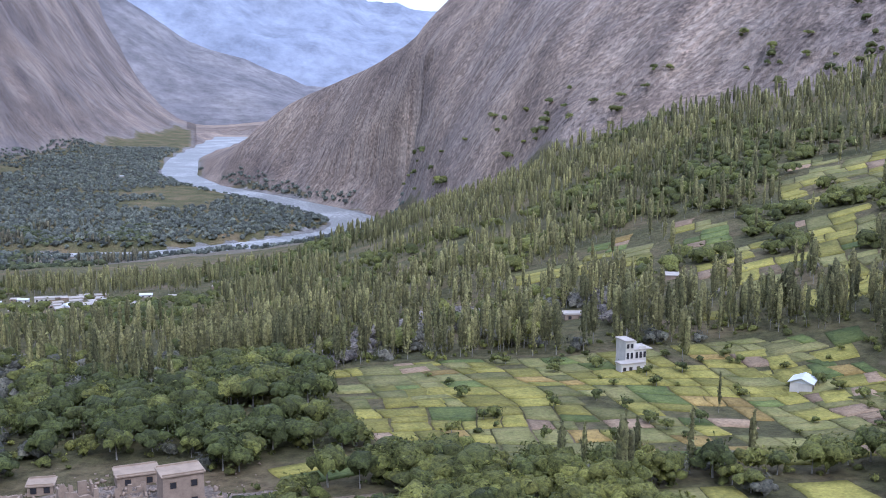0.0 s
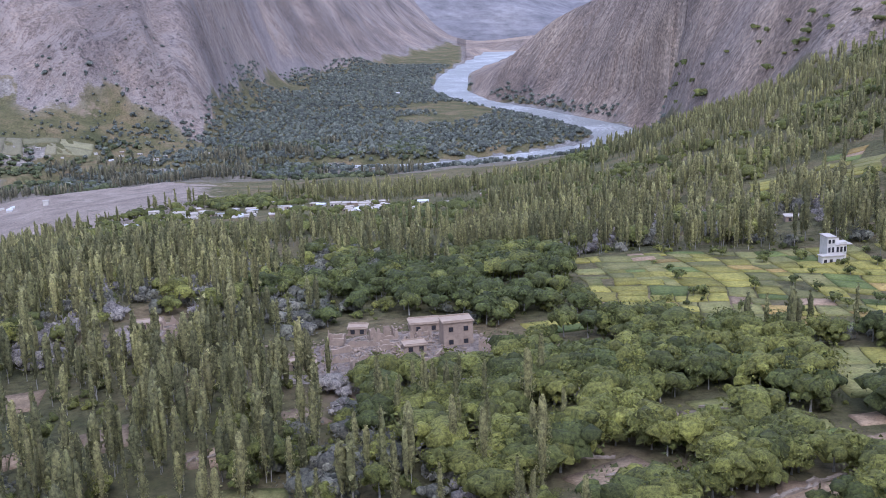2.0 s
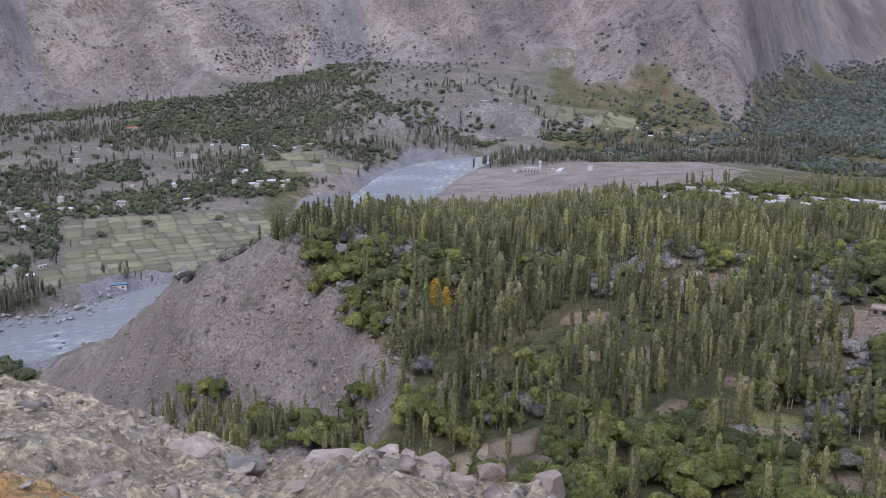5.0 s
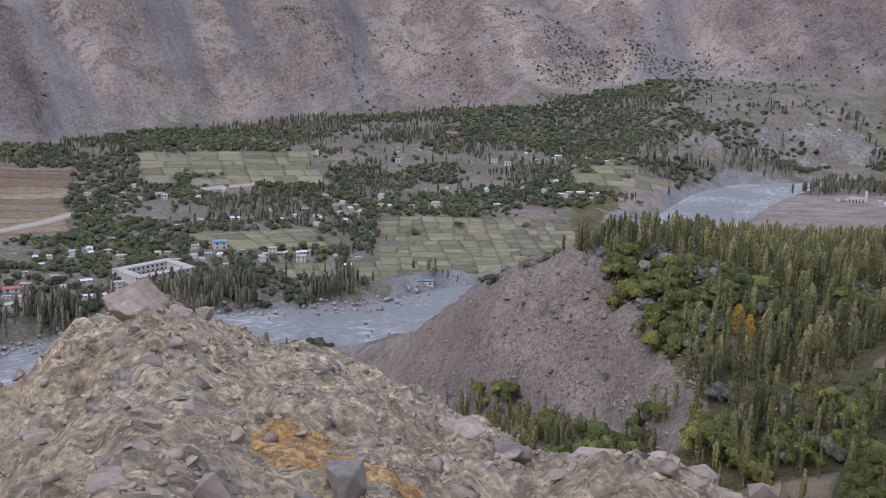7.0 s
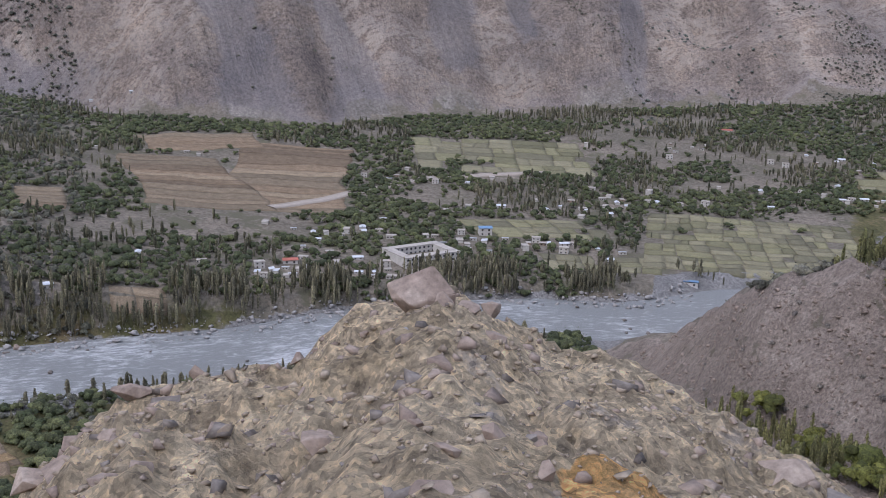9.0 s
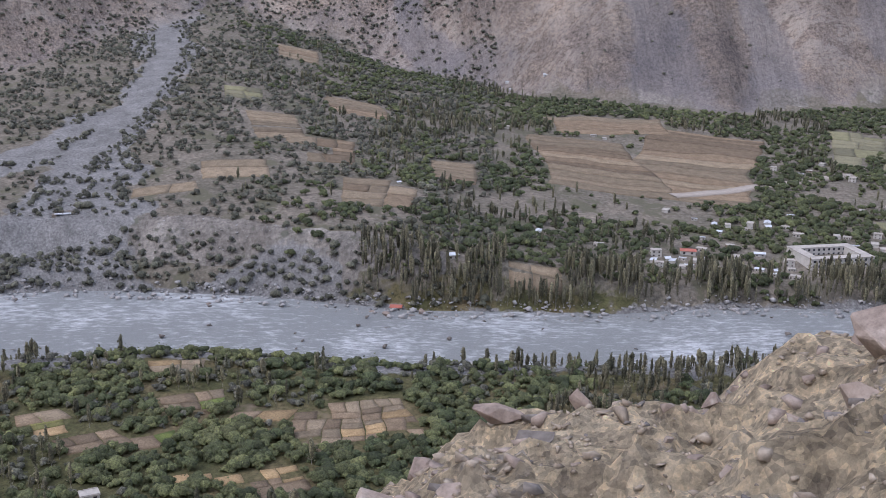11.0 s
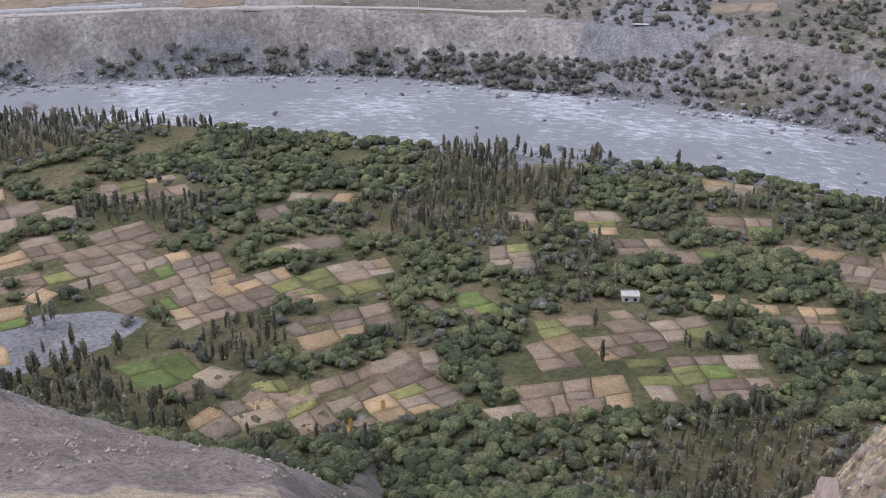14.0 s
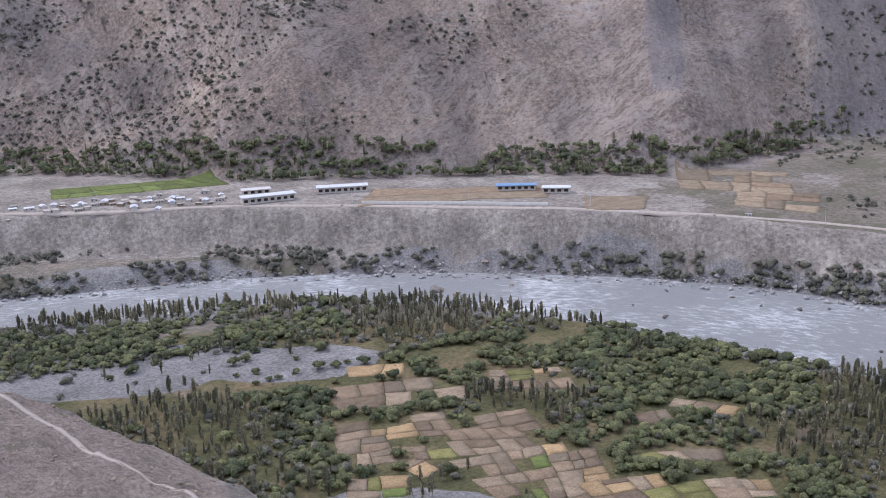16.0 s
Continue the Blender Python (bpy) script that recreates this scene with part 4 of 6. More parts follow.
lay_fields()
for (a0, r0), (a1, r1) in (((106.0, 1250), (106.6, 740)), ((106.6, 740), (108.4, 620)), ((108.4, 620), (112.5, 505)), ((108.4, 620), (117, 540))):
    for k in np.linspace(0, 1, 40):
        if rng.random() < 0.6:
            take(*polar(a0 + (a1 - a0) * k, r0 + (r1 - r0) * k), 7)

# ---- houses ----
M_WHITE = plain_material("whitewash", (0.57, 0.54, 0.49), 0.85, 0.14, 0.8)
M_MUD = plain_material("mud_brick", (0.31, 0.24, 0.18), 0.95, 0.22, 1.2)
M_MUDROOF = plain_material("mud_roof", (0.34, 0.265, 0.195), 0.95, 0.2, 0.8)
M_GREYWALL = plain_material("grey_block_wall", (0.54, 0.52, 0.49), 0.9, 0.2, 0.9)
M_TIN = plain_material("tin_sheet", (0.62, 0.64, 0.66), 0.4, 0.12, 0.5)
M_BLUETIN = plain_material("blue_tin_sheet", (0.17, 0.29, 0.45), 0.45, 0.15, 0.5)
M_REDTIN = plain_material("red_tin_sheet", (0.42, 0.14, 0.10), 0.5, 0.15, 0.5)
M_FLATROOF = plain_material("earth_roof", (0.44, 0.40, 0.35), 0.95, 0.2, 0.7)
M_DARK = plain_material("dark_opening", (0.035, 0.035, 0.04), 0.3, 0.2, 1.0)
M_WOOD = plain_material("weathered_wood", (0.22, 0.16, 0.11), 0.8, 0.3, 3.0)


def openings(house, w, d, h, z0, count, face, storey=""):
    """Windows and a door, each a dark pane in a proud frame on one wall."""
    for k in range(count):
        u = (k + 0.5) / count * w - w / 2
        door = k == count // 2 and z0 < 0.1 and face == 1
        ww, z1, z2 = (0.45, z0, z0 + 1.9) if door else (0.5, z0 + 0.95, z0 + 2.0)
        y = face * d / 2
        fr = boxes((u - ww - 0.09, u + ww + 0.09, min(y, y + face * 0.08), max(y, y + face * 0.08), z1 - 0.05, z2 + 0.09))
        f = part("door" if door else "window", fr, M_WOOD, house)
        part("pane" if not door else "panel", boxes((u - ww, u + ww, min(y + face * 0.05, y + face * 0.11), max(y + face * 0.05, y + face * 0.11), z1, z2)), M_DARK, f)


def make_house(label, w, d, h, wall, roof, style, storeys=1, count=3):
    """A village house at the origin: walls, roof by style (flat, gable, shed), doors and windows."""
    house = tagged(new("house"), label, "house", "village houses")
    total = h * storeys
    bm = boxes((-w / 2, w / 2, -d / 2, d / 2, -1.0, total, 0.06))
    part("wall", bm, wall, house)
    bm = bmesh.new()
    if style == "flat":
        box(bm, -w / 2 - 0.25, w / 2 + 0.25, -d / 2 - 0.25, d / 2 + 0.25, total, total + 0.22)
        box(bm, -w / 2, w / 2, -d / 2, -d / 2 + 0.2, total + 0.22, total + 0.5)
        box(bm, -w / 2, w / 2, d / 2 - 0.2, d / 2, total + 0.22, total + 0.5)
    else:
        rise = 1.0 if style == "gable" else 0.6
        o = 0.35
        prof = [(-d / 2 - o, total - 0.02), (0, total + rise), (d / 2 + o, total - 0.02)] if style == "gable" else [(-d / 2 - o, total + rise), (d / 2 + o, total)]
        up = [bm.verts.new((sx * (w / 2 + o), y, z + dz)) for sx in (-1, 1) for dz in (0, 0.12) for y, z in prof]
        k = len(prof)
        for i in range(k - 1):
            a, b, c, e = i, i + 1, 2 * k + i + 1, 2 * k + i
            bm.faces.new([up[t] for t in (a, b, c, e)])
            bm.faces.new([up[t + k] for t in (e, c, b, a)])
        for s in (0, 2 * k):
            for i in range(k - 1):
                bm.faces.new([up[s + t] for t in (i, i + k, i + 1 + k, i + 1)])
        if style == "gable":
            for sx in (-1, 1):
                bm.faces.new([bm.verts.new(p) for p in ((sx * w / 2, -d / 2, total - 0.05), (sx * w / 2, d / 2, total - 0.05), (sx * w / 2, 0, total + rise - 0.1))])
    part("roof", bm, roof, house)
    for s in range(storeys):
        openings(house, w, d, h, s * h, count, 1)
        openings(house, w, d, h, s * h, max(2, count - 1), -1)
    return house


def place(thing, az, r, turn, scale=1.0, sink=0.15, keep_clear=4.0):
    x, y = polar(az, r)
    z = float(min(ground_z(np.array([x - 2, x + 2, x, x]), np.array([y, y, y - 2, y + 2])))) - sink
    take(x, y, keep_clear)
    thing.matrix_basis = pose(x, y, z, 0, 0, az + turn) @ Matrix.Scale(scale, 4)
    return thing


KINDS = [
    make_house("white flat-roofed village house with dark windows", 8, 5.5, 2.7, M_WHITE, M_FLATROOF, "flat", 1, 4),
    make_house("two-storey whitewashed house with a flat roof", 8, 6, 2.7, M_WHITE, M_FLATROOF, "flat", 2, 3),
    make_house("grey block house with a pale tin roof", 9, 5.5, 2.6, M_GREYWALL, M_TIN, "gable", 1, 3),
    make_house("mud-brick house with a flat earth roof", 7, 5, 2.5, M_MUD, M_FLATROOF, "flat", 1, 3),
    make_house("low white house with a sloping tin roof", 7, 4.5, 2.5, M_WHITE, M_TIN, "shed", 1, 3),
]
SPECIALS = [
    (make_house("white house with a bright blue tin roof", 9, 6, 2.7, M_WHITE, M_BLUETIN, "gable", 2, 3), 69.2, 498, 10),
    (make_house("small hut with red tin roof by the river", 6, 4.5, 2.4, M_WHITE, M_REDTIN, "gable", 1, 2), 95.0, 381, -8),
    (make_house("house with an orange-red tin roof among trees", 9, 5, 2.6, M_WHITE, M_REDTIN, "gable", 1, 3), 79.6, 445, 5),
    (make_house("long low house under a red roof", 12, 6, 2.8, M_WHITE, M_REDTIN, "gable", 1, 4), 57.1, 800, 0),
    (make_house("white farmhouse on the river plain", 6, 4.6, 2.5, M_WHITE, M_FLATROOF, "flat", 1, 3), 111.6, 239, 8),
    (make_house("white shed with a tin gable roof at the fields' edge", 5, 4.6, 2.6, M_WHITE, M_TIN, "gable", 1, 2), -8.8, 206, 70, 0.62),
    (make_house("bluish house beside the fields", 9, 6, 2.7, M_GREYWALL, M_BLUETIN, "shed", 1, 3), 58.2, 458, 0),
    (make_house("small white house at the riverside wood", 6, 5, 2.7, M_WHITE, M_TIN, "gable", 1, 2), 92.0, 398, 12),
]
for thing, az, r, turn, *size in SPECIALS:
    place(thing, az, r, turn, *(size or [0.68]))


def long_hall(label, w, d, h, az, r, turn, roof):
    """A school block: a long hall with an open row of windows."""
    hall = tagged(new("school_block"), label, "building")
    part("wall", boxes((-w / 2, w / 2, -d / 2, d / 2, -1.5, h)), M_WHITE, hall)
    bm = bmesh.new()
    box(bm, -w / 2 - 0.5, w / 2 + 0.5, -d / 2 - 1.2, d / 2 + 0.6, h, h + 0.35)
    part("roof", bm, roof, hall)
    n = int(w / 3)
    for k in range(n):
        u = (k + 0.5) / n * w - w / 2
        f = part("window", boxes((u - 0.95, u + 0.95, -d / 2 - 0.06, -d / 2, 0.9, 2.3)), M_WOOD, hall)
        part("pane", boxes((u - 0.85, u + 0.85, -d / 2 - 0.1, -d / 2 - 0.04, 1.0, 2.2)), M_DARK, f)
    place(hall, az, r, turn, 1.0, 0.1, w * 0.35)
    return hall


long_hall("long white school block with a pale roof", 26, 6, 3.2, 152.4, 536, 12, M_TIN)
long_hall("long white school hall with a tin roof", 25, 6, 3.0, 148.5, 549, 2, M_TIN)
long_hall("low school block with a blue roof", 19, 5, 2.6, 139.3, 537, 0, M_BLUETIN)
long_hall("short white block beside the sports ground", 13, 5, 2.8, 137.2, 529, -3, M_TIN)
long_hall("low white outbuilding behind the school", 14, 5, 2.6, 153.0, 556, 4, M_GREYWALL)


def courtyard_building():
    b = tagged(new("courtyard_building"), "large two-storey white building round a courtyard", "building")
    for k, (x0, x1, y0, y1) in enumerate(((-22, 22, -16, -10), (-22, 22, 10, 16), (-22, -16, -10, 10), (16, 22, -10, 10))):
        part("wing", boxes((x0, x1, y0, y1, -1.5, 6.2)), M_WHITE, b)
        part("roof", boxes((x0 - 0.3, x1 + 0.3, y0 - 0.3, y1 + 0.3, 6.2, 6.5)), M_FLATROOF, b)
    for y, face in ((-16, -1), (10, -1)):
        for s in (0, 3.1):
            for k in range(12):
                u = -20 + k * 3.6
                f = part("window", boxes((u - 0.85, u + 0.85, y - 0.08, y, s + 0.8, s + 2.5)), M_GREYWALL, b)
                part("pane", boxes((u - 0.7, u + 0.7, y - 0.13, y - 0.05, s + 0.9, s + 2.4)), M_DARK, f)
    place(b, 72.6, 458, 32, 0.62, 0.3, 12)


courtyard_building()


def tower_house():
    """The tall pale house above the fields: three stepped storeys, roof terraces, a side wing."""
    h = tagged(new("tower_house"), "tall whitewashed unfinished house with roof terraces above the fields", "house")
    part("wall", boxes((-3.4, 3.4, -2.6, 2.6, -1.5, 5.6), (-3.4, -0.6, -2.6, 2.6, 5.6, 8.3)), M_WHITE, h)
    part("terrace_roof", boxes((-0.6, 5.2, -2.9, 2.9, 5.6, 5.85), (-3.7, -0.4, -2.9, 2.9, 8.3, 8.55)), M_FLATROOF, h)
    part("parapet", boxes((1.0, 3.3, -2.7, -2.5, 5.85, 6.7), (1.0, 3.3, 2.5, 2.7, 5.85, 6.7)), M_WHITE, h)
    wing = part("side_wing", boxes((-6.4, 1.0, -5.6, -2.6, -1.5, 2.7)), M_WHITE, h)
    part("wing_roof", boxes((-6.7, 1.3, -5.9, -2.4, 2.7, 2.95)), M_FLATROOF, h)
    for x in (-2.7, -1.4, 0.2, 1.5, 2.8):
        for z in (3.2,):
            f = part("window", boxes((x - 0.48, x + 0.48, -2.68, -2.6, z, z + 1.9)), M_GREYWALL, h)
            part("pane", boxes((x - 0.38, x + 0.38, -2.74, -2.64, z + 0.1, z + 1.8)), M_DARK, f)
    for x in (-2.7, -1.4):
        f = part("window", boxes((x - 0.48, x + 0.48, -2.68, -2.6, 6.2, 7.6)), M_GREYWALL, h)
        part("pane", boxes((x - 0.38, x + 0.38, -2.74, -2.64, 6.3, 7.5)), M_DARK, f)
    for x in (-5.4, -3.4, -1.0):
        f = part("window", boxes((x - 0.5, x + 0.5, -5.68, -5.6, 0.7, 1.8)), M_WOOD, h)
        part("pane", boxes((x - 0.42, x + 0.42, -5.74, -5.64, 0.78, 1.72)), M_DARK, f)
    place(h, -2.9, 216, 25, 0.5, 0.1, 5)


tower_house()


def broken_wall(length, thick, low, high):
    """A crumbled wall along x: one solid with a stepped, worn top."""
    bm = bmesh.new()
    n = max(5, int(length / 0.7))
    rows = []
    h = rng.uniform(low, high)
    for k in range(n + 1):
        if rng.random() < 0.5:
            h = rng.uniform(low, high)
        for side in ((0,) if k in (0, n) else (0, 1)):
            x = -length / 2 + length * k / n + side * 0.06
            rows.append([bm.verts.new((x, -thick / 2, -0.8)), bm.verts.new((x, -thick / 2 + 0.03, h + rng.uniform(-0.1, 0.1))), bm.verts.new((x, thick / 2 - 0.03, h + rng.uniform(-0.1, 0.1))), bm.verts.new((x, thick / 2, -0.8))])
            if side == 0 and 0 < k < n:
                h = h if rng.random() < 0.5 else rng.uniform(low, high)
    for p, q in zip(rows, rows[1:]):
        for k in range(3):
            bm.faces.new((p[k], q[k], q[k + 1], p[k + 1]))
    bm.faces.new(rows[0])
    bm.faces.new(rows[-1][::-1])
    return bm


def mud_hamlet():
    """The ruined mud-brick hamlet among the poplars: houses of several levels, broken walls."""
    for w, d, h, az, r, turn, st in ((7, 5, 2.9, 14.0, 172, 12, 2), (7.5, 5, 2.6, 15.4, 180, 8, 1), (4.5, 4, 2.6, 18.4, 181, -6, 1), (5, 4, 2.2, 15.9, 170, 12, 1), (5, 4, 2.2, 13.9, 163, 8, 1),
                                   (6, 4, 2.4, 20.9, 166, 0, 1), (6, 4, 2.3, 27.6, 189, 5, 1), (6, 4, 2.3, 10.6, 196, 10, 1)):
        place(make_house("mud-brick house with a flat earth roof in a ruined hamlet", w, d, h * rng.uniform(0.8, 1.05), M_MUD, M_MUDROOF, "flat", st, 3), az, r, turn, 0.58, 0.15, 4.5)
    for az, r, length, turn in ((16.6, 172, 9, 20), (17.8, 174, 11, -5), (19.2, 172, 9, 12), (14.9, 166, 7, 70), (18.8, 168, 12, 5), (16.2, 164, 10, 15), (27, 184, 12, 8), (25.8, 186, 10, -12)):
        bm = broken_wall(length, 0.5, 0.5, 1.9)
        wall = part("ruined_wall", bm, M_MUD, None)
        tagged(wall, "crumbling mud-brick garden wall of uneven height", "wall", "ruined walls")
        place(wall, az, r, turn, 0.6, 0.1, 4)
    for az, r, w, d, turn in ((15.6, 175.5, 5, 4, 5), (17.3, 177, 6, 4, 18), (19.4, 177, 4, 4, -8), (18.2, 164.5, 5, 4, 10), (16.9, 167.5, 5, 5, 30), (21.6, 171, 5, 4, 4), (26.6, 189, 5, 4, 10), (12.6, 168, 4, 4, 0)):
        shell = tagged(new("roofless_house"), "roofless mud-brick house with crumbling walls", "ruin", "ruined houses")
        for k in range(4):
            length, off = (w, d / 2 - 0.2) if k % 2 == 0 else (d - 0.84, w / 2 - 0.2)
            wall = part("wall", broken_wall(length, 0.4, 0.3, 2.9), M_MUD, shell)
            wall.matrix_basis = pose(0, 0, 0, 0, 0, 90 * k) @ pose(0, off, 0)
        place(shell, az, r, turn, 0.62, 0.1, 4)
    for az, r, rad in ((16.5, 170, 9), (18.6, 172, 8), (14.3, 166, 6), (20.3, 169, 7), (27.3, 186, 8)):
        take(*polar(az, r), rad)


mud_hamlet()

CLUSTERS = [  # bearing, distance, spread across, spread along, number, odds of the kinds
    (24, 425, 40, 34, 44, (3, 1, 1, 6, 1)), (18.2, 432, 34, 34, 44, (3, 1, 1, 6, 1)), (21, 432, 34, 30, 24, (3, 1, 1, 5, 1)),
    (80.5, 434, 50, 16, 20, (5, 2, 3, 1, 3)), (76.6, 434, 44, 16, 26, (5, 2, 3, 0, 3)), (76.4, 490, 40, 24, 18, (5, 1, 3, 0, 3)), (70.6, 490, 50, 24, 30, (5, 2, 3, 0, 3)),
    (63, 468, 40, 18, 18, (4, 2, 2, 0, 2)), (60.2, 481, 40, 16, 18, (4, 3, 2, 0, 2)), (65.4, 490, 40, 24, 16, (4, 1, 2, 1, 2)), (61.5, 590, 60, 20, 18, (4, 1, 2, 1, 2)), (66, 560, 70, 20, 18, (4, 1, 2, 1, 2)),
    (57, 740, 90, 30, 18, (5, 2, 2, 1, 2)), (50, 640, 60, 30, 18, (4, 2, 2, 1, 2)), (51, 730, 60, 30, 12, (4, 1, 2, 1, 2)), (72, 605, 50, 20, 12, (4, 1, 2, 1, 2)), (86, 648, 50, 14, 8, (4, 1, 2, 1, 2)),
    (160.2, 557, 52, 14, 60, (3, 0, 2, 4, 2)), (157, 549, 36, 12, 30, (3, 0, 2, 4, 2)), (164.5, 568, 30, 10, 20, (4, 0, 2, 2, 2)), (93, 500, 40, 90, 7, (3, 0, 2, 2, 2)),
    (36, 665, 30, 16, 12, (4, 2, 1, 0, 1)), (30, 868, 70, 24, 18, (5, 1, 2, 1, 2)), (37.7, 850, 50, 20, 10, (4, 1, 2, 1, 2)), (-2, 246, 20, 14, 2, (0, 0, 0, 3, 0)), (-9, 265, 30, 40, 2, (0, 0, 0, 2, 0)), (19, 1290, 90, 30, 7, (3, 0, 1, 0, 1)),
    (88, 800, 50, 20, 4, (3, 0, 1, 0, 1)), (127, 486, 8, 4, 2, (1, 0, 1, 1, 1))]


def village():
    for az, r, across, along, number, odds in CLUSTERS:
        p = np.array(odds) / sum(odds)
        for k in range(int(number * 0.82)):
            a2 = az + np.degrees(rng.normal(0, across / 2.2) / r)
            r2 = r + rng.normal(0, along / 2.2)
            x, y = polar(a2, r2)
            if river_distance(np.array([x]), np.array([y]))[0] < 14 or not is_free(np.array([x]), np.array([y]))[0]:
                continue
            src = KINDS[rng.choice(5, p=p)]
            place(copy_thing(src, Matrix()), a2, r2, rng.choice([0, 90]) + rng.uniform(-15, 15), rng.uniform(0.75, 1.1) * (0.55 if 150 < az else 0.5), keep_clear=2.0 if 44 < az or 15 < az < 26 else 4.0)
            if az < 150:
                take(*polar(a2, r2 - 4), 1.2)
            if 26 < az < 50 or az < 15:
                take(*polar(a2, r2 - 9), 4)
                take(*polar(a2, r2 - 16), 3)


village()
for k, src in enumerate(KINDS):
    place(src, 73.0 + k * 1.5, 438 + 7 * k, 8, 0.5)

for az, r in ((41.3, 178), (41.3, 172), (40.4, 178)):
    take(*polar(az, r), 2.2)

for az, r in CLEARINGS:
    take(*polar(az, r), 2.4)

# ---- trees and bushes ----
def leaf_cloud(n, shape, size, seed, stretch=1.0, lie=0.0):
    """Leaf clumps as single triangles, spread through a crown of the given shape (unit height); lie turns them to face out of the crown."""
    g = np.random.default_rng(seed)
    c = shape(g, n)
    d = g.normal(size=(n, 2, 3))
    d[..., 2] *= stretch
    if lie:
        out = (c - (0, 0, 0.38)) * (1.4, 1.4, 2.2)
        out /= np.linalg.norm(out, axis=1)[:, None] + 1e-6
        out = out + g.normal(0, 0.35, c.shape)
        out /= np.linalg.norm(out, axis=1)[:, None]
        d -= lie * (d * out[:, None]).sum(2)[..., None] * out[:, None]
    d /= np.linalg.norm(d, axis=2)[..., None]
    s = size * g.uniform(0.6, 1.4, (n, 1))
    v = np.stack([c - d[:, 0] * s * 0.6 - d[:, 1] * s * 0.4, c + d[:, 0] * s, c + d[:, 1] * s], 1).reshape(-1, 3)
    return v, np.arange(3 * n).reshape(-1, 3)


def poplar_crown(width):
    def shape(g, n):
        t = g.beta(1.3, 1.2, n)
        rad = width * (0.25 + 0.75 * np.sin(np.pi * np.clip(t, 0.03, 0.97) ** 0.75)) * np.sqrt(g.uniform(0.05, 1, n))
        a = g.uniform(0, 2 * np.pi, n)
        return np.stack([rad * np.cos(a), rad * np.sin(a), 0.12 + 0.88 * t], 1)
    return shape


def round_crown(width, low=0.18, lobes=7):
    def shape(g, n):
        lc = np.stack([g.uniform(-0.55, 0.55, lobes) * width, g.uniform(-0.55, 0.55, lobes) * width, g.uniform(low + 0.2, 0.82, lobes)], 1)
        lr = g.uniform(0.22, 0.4, lobes) * width
        k = g.integers(0, lobes, n)
        d = g.normal(size=(n, 3))
        d /= np.linalg.norm(d, axis=1)[:, None]
        p = lc[k] + d * (lr[k] * g.uniform(0.6, 1.05, n))[:, None] * (1, 1, 0.75)
        p[:, 2] = np.clip(p[:, 2], low * 0.6, 1.02)
        return p
    return shape


def stem(h, r, lean=0.02):
    """A five-sided tapered trunk, unit tree."""
    a = np.arange(5) * 2 * np.pi / 5
    low = np.stack([np.cos(a) * r, np.sin(a) * r, np.full(5, -0.05)], 1)
    top = np.stack([np.cos(a) * r * 0.3 + lean, np.sin(a) * r * 0.3, np.full(5, h)], 1)
    k = np.arange(5)
    f = np.concatenate([np.stack([k, (k + 1) % 5, 5 + k], 1), np.stack([(k + 1) % 5, 5 + (k + 1) % 5, 5 + k], 1)])
    return np.concatenate([low, top]), f


def lump(g, centre, radius, squash=0.8):
    """A leafy lump of a crown: twenty uneven facets."""
    p = (1 + 5 ** 0.5) / 2
    v = np.array([(-1, p, 0), (1, p, 0), (-1, -p, 0), (1, -p, 0), (0, -1, p), (0, 1, p), (0, -1, -p), (0, 1, -p), (p, 0, -1), (p, 0, 1), (-p, 0, -1), (-p, 0, 1)]) / 1.902
    f = np.array([(0, 11, 5), (0, 5, 1), (0, 1, 7), (0, 7, 10), (0, 10, 11), (1, 5, 9), (5, 11, 4), (11, 10, 2), (10, 7, 6), (7, 1, 8), (3, 9, 4), (3, 4, 2), (3, 2, 6), (3, 6, 8), (3, 8, 9), (4, 9, 5), (2, 4, 11), (6, 2, 10), (8, 6, 7), (9, 8, 1)])
    f = f[v[f].mean(1)[:, 2] > -0.42]
    v = v * g.uniform(0.72, 1.25, (12, 1)) * radius * (1, 1, squash)
    return v + centre, f


def spindle(g, width, low=0.14, sides=5):
    """The dense inner body of a poplar's crown, ragged along its height."""
    ts = np.array([0.0, 0.12, 0.32, 0.54, 0.76, 0.92])
    rs = width * np.array([0.15, 0.55, 0.9, 1.0, 0.9, 0.6])
    a = np.arange(sides) * 2 * np.pi / sides
    rings = [np.stack([np.cos(a + k) * r * g.uniform(0.6, 1.3, sides), np.sin(a + k) * r * g.uniform(0.6, 1.3, sides), low + (1 - low) * t + g.uniform(-0.03, 0.03, sides)], 1) for k, (t, r) in enumerate(zip(ts, rs))]
    v = np.concatenate(rings + [[(g.normal(0, width * 0.2), 0, 1.0)]])
    f, k = [], np.arange(sides)
    for j in range(len(ts) - 1):
        p, q, u, w = j * sides + k, j * sides + (k + 1) % sides, (j + 1) * sides + k, (j + 1) * sides + (k + 1) % sides
        f += [np.stack([p, q, u], 1), np.stack([q, w, u], 1)]
    p = (len(ts) - 1) * sides
    f.append(np.stack([p + k, p + (k + 1) % sides, np.full(sides, len(v) - 1)], 1))
    return v, np.concatenate(f)


def gather(pieces):
    """Joins (verts, faces, smooth) pieces."""
    V, F, S, base = [], [], [], 0
    for v, f, sm in pieces:
        V.append(v)
        F.append(f + base)
        S.append(np.full(len(f), sm))
        base += len(v)
    return np.concatenate(V), np.concatenate(F), np.concatenate(S)


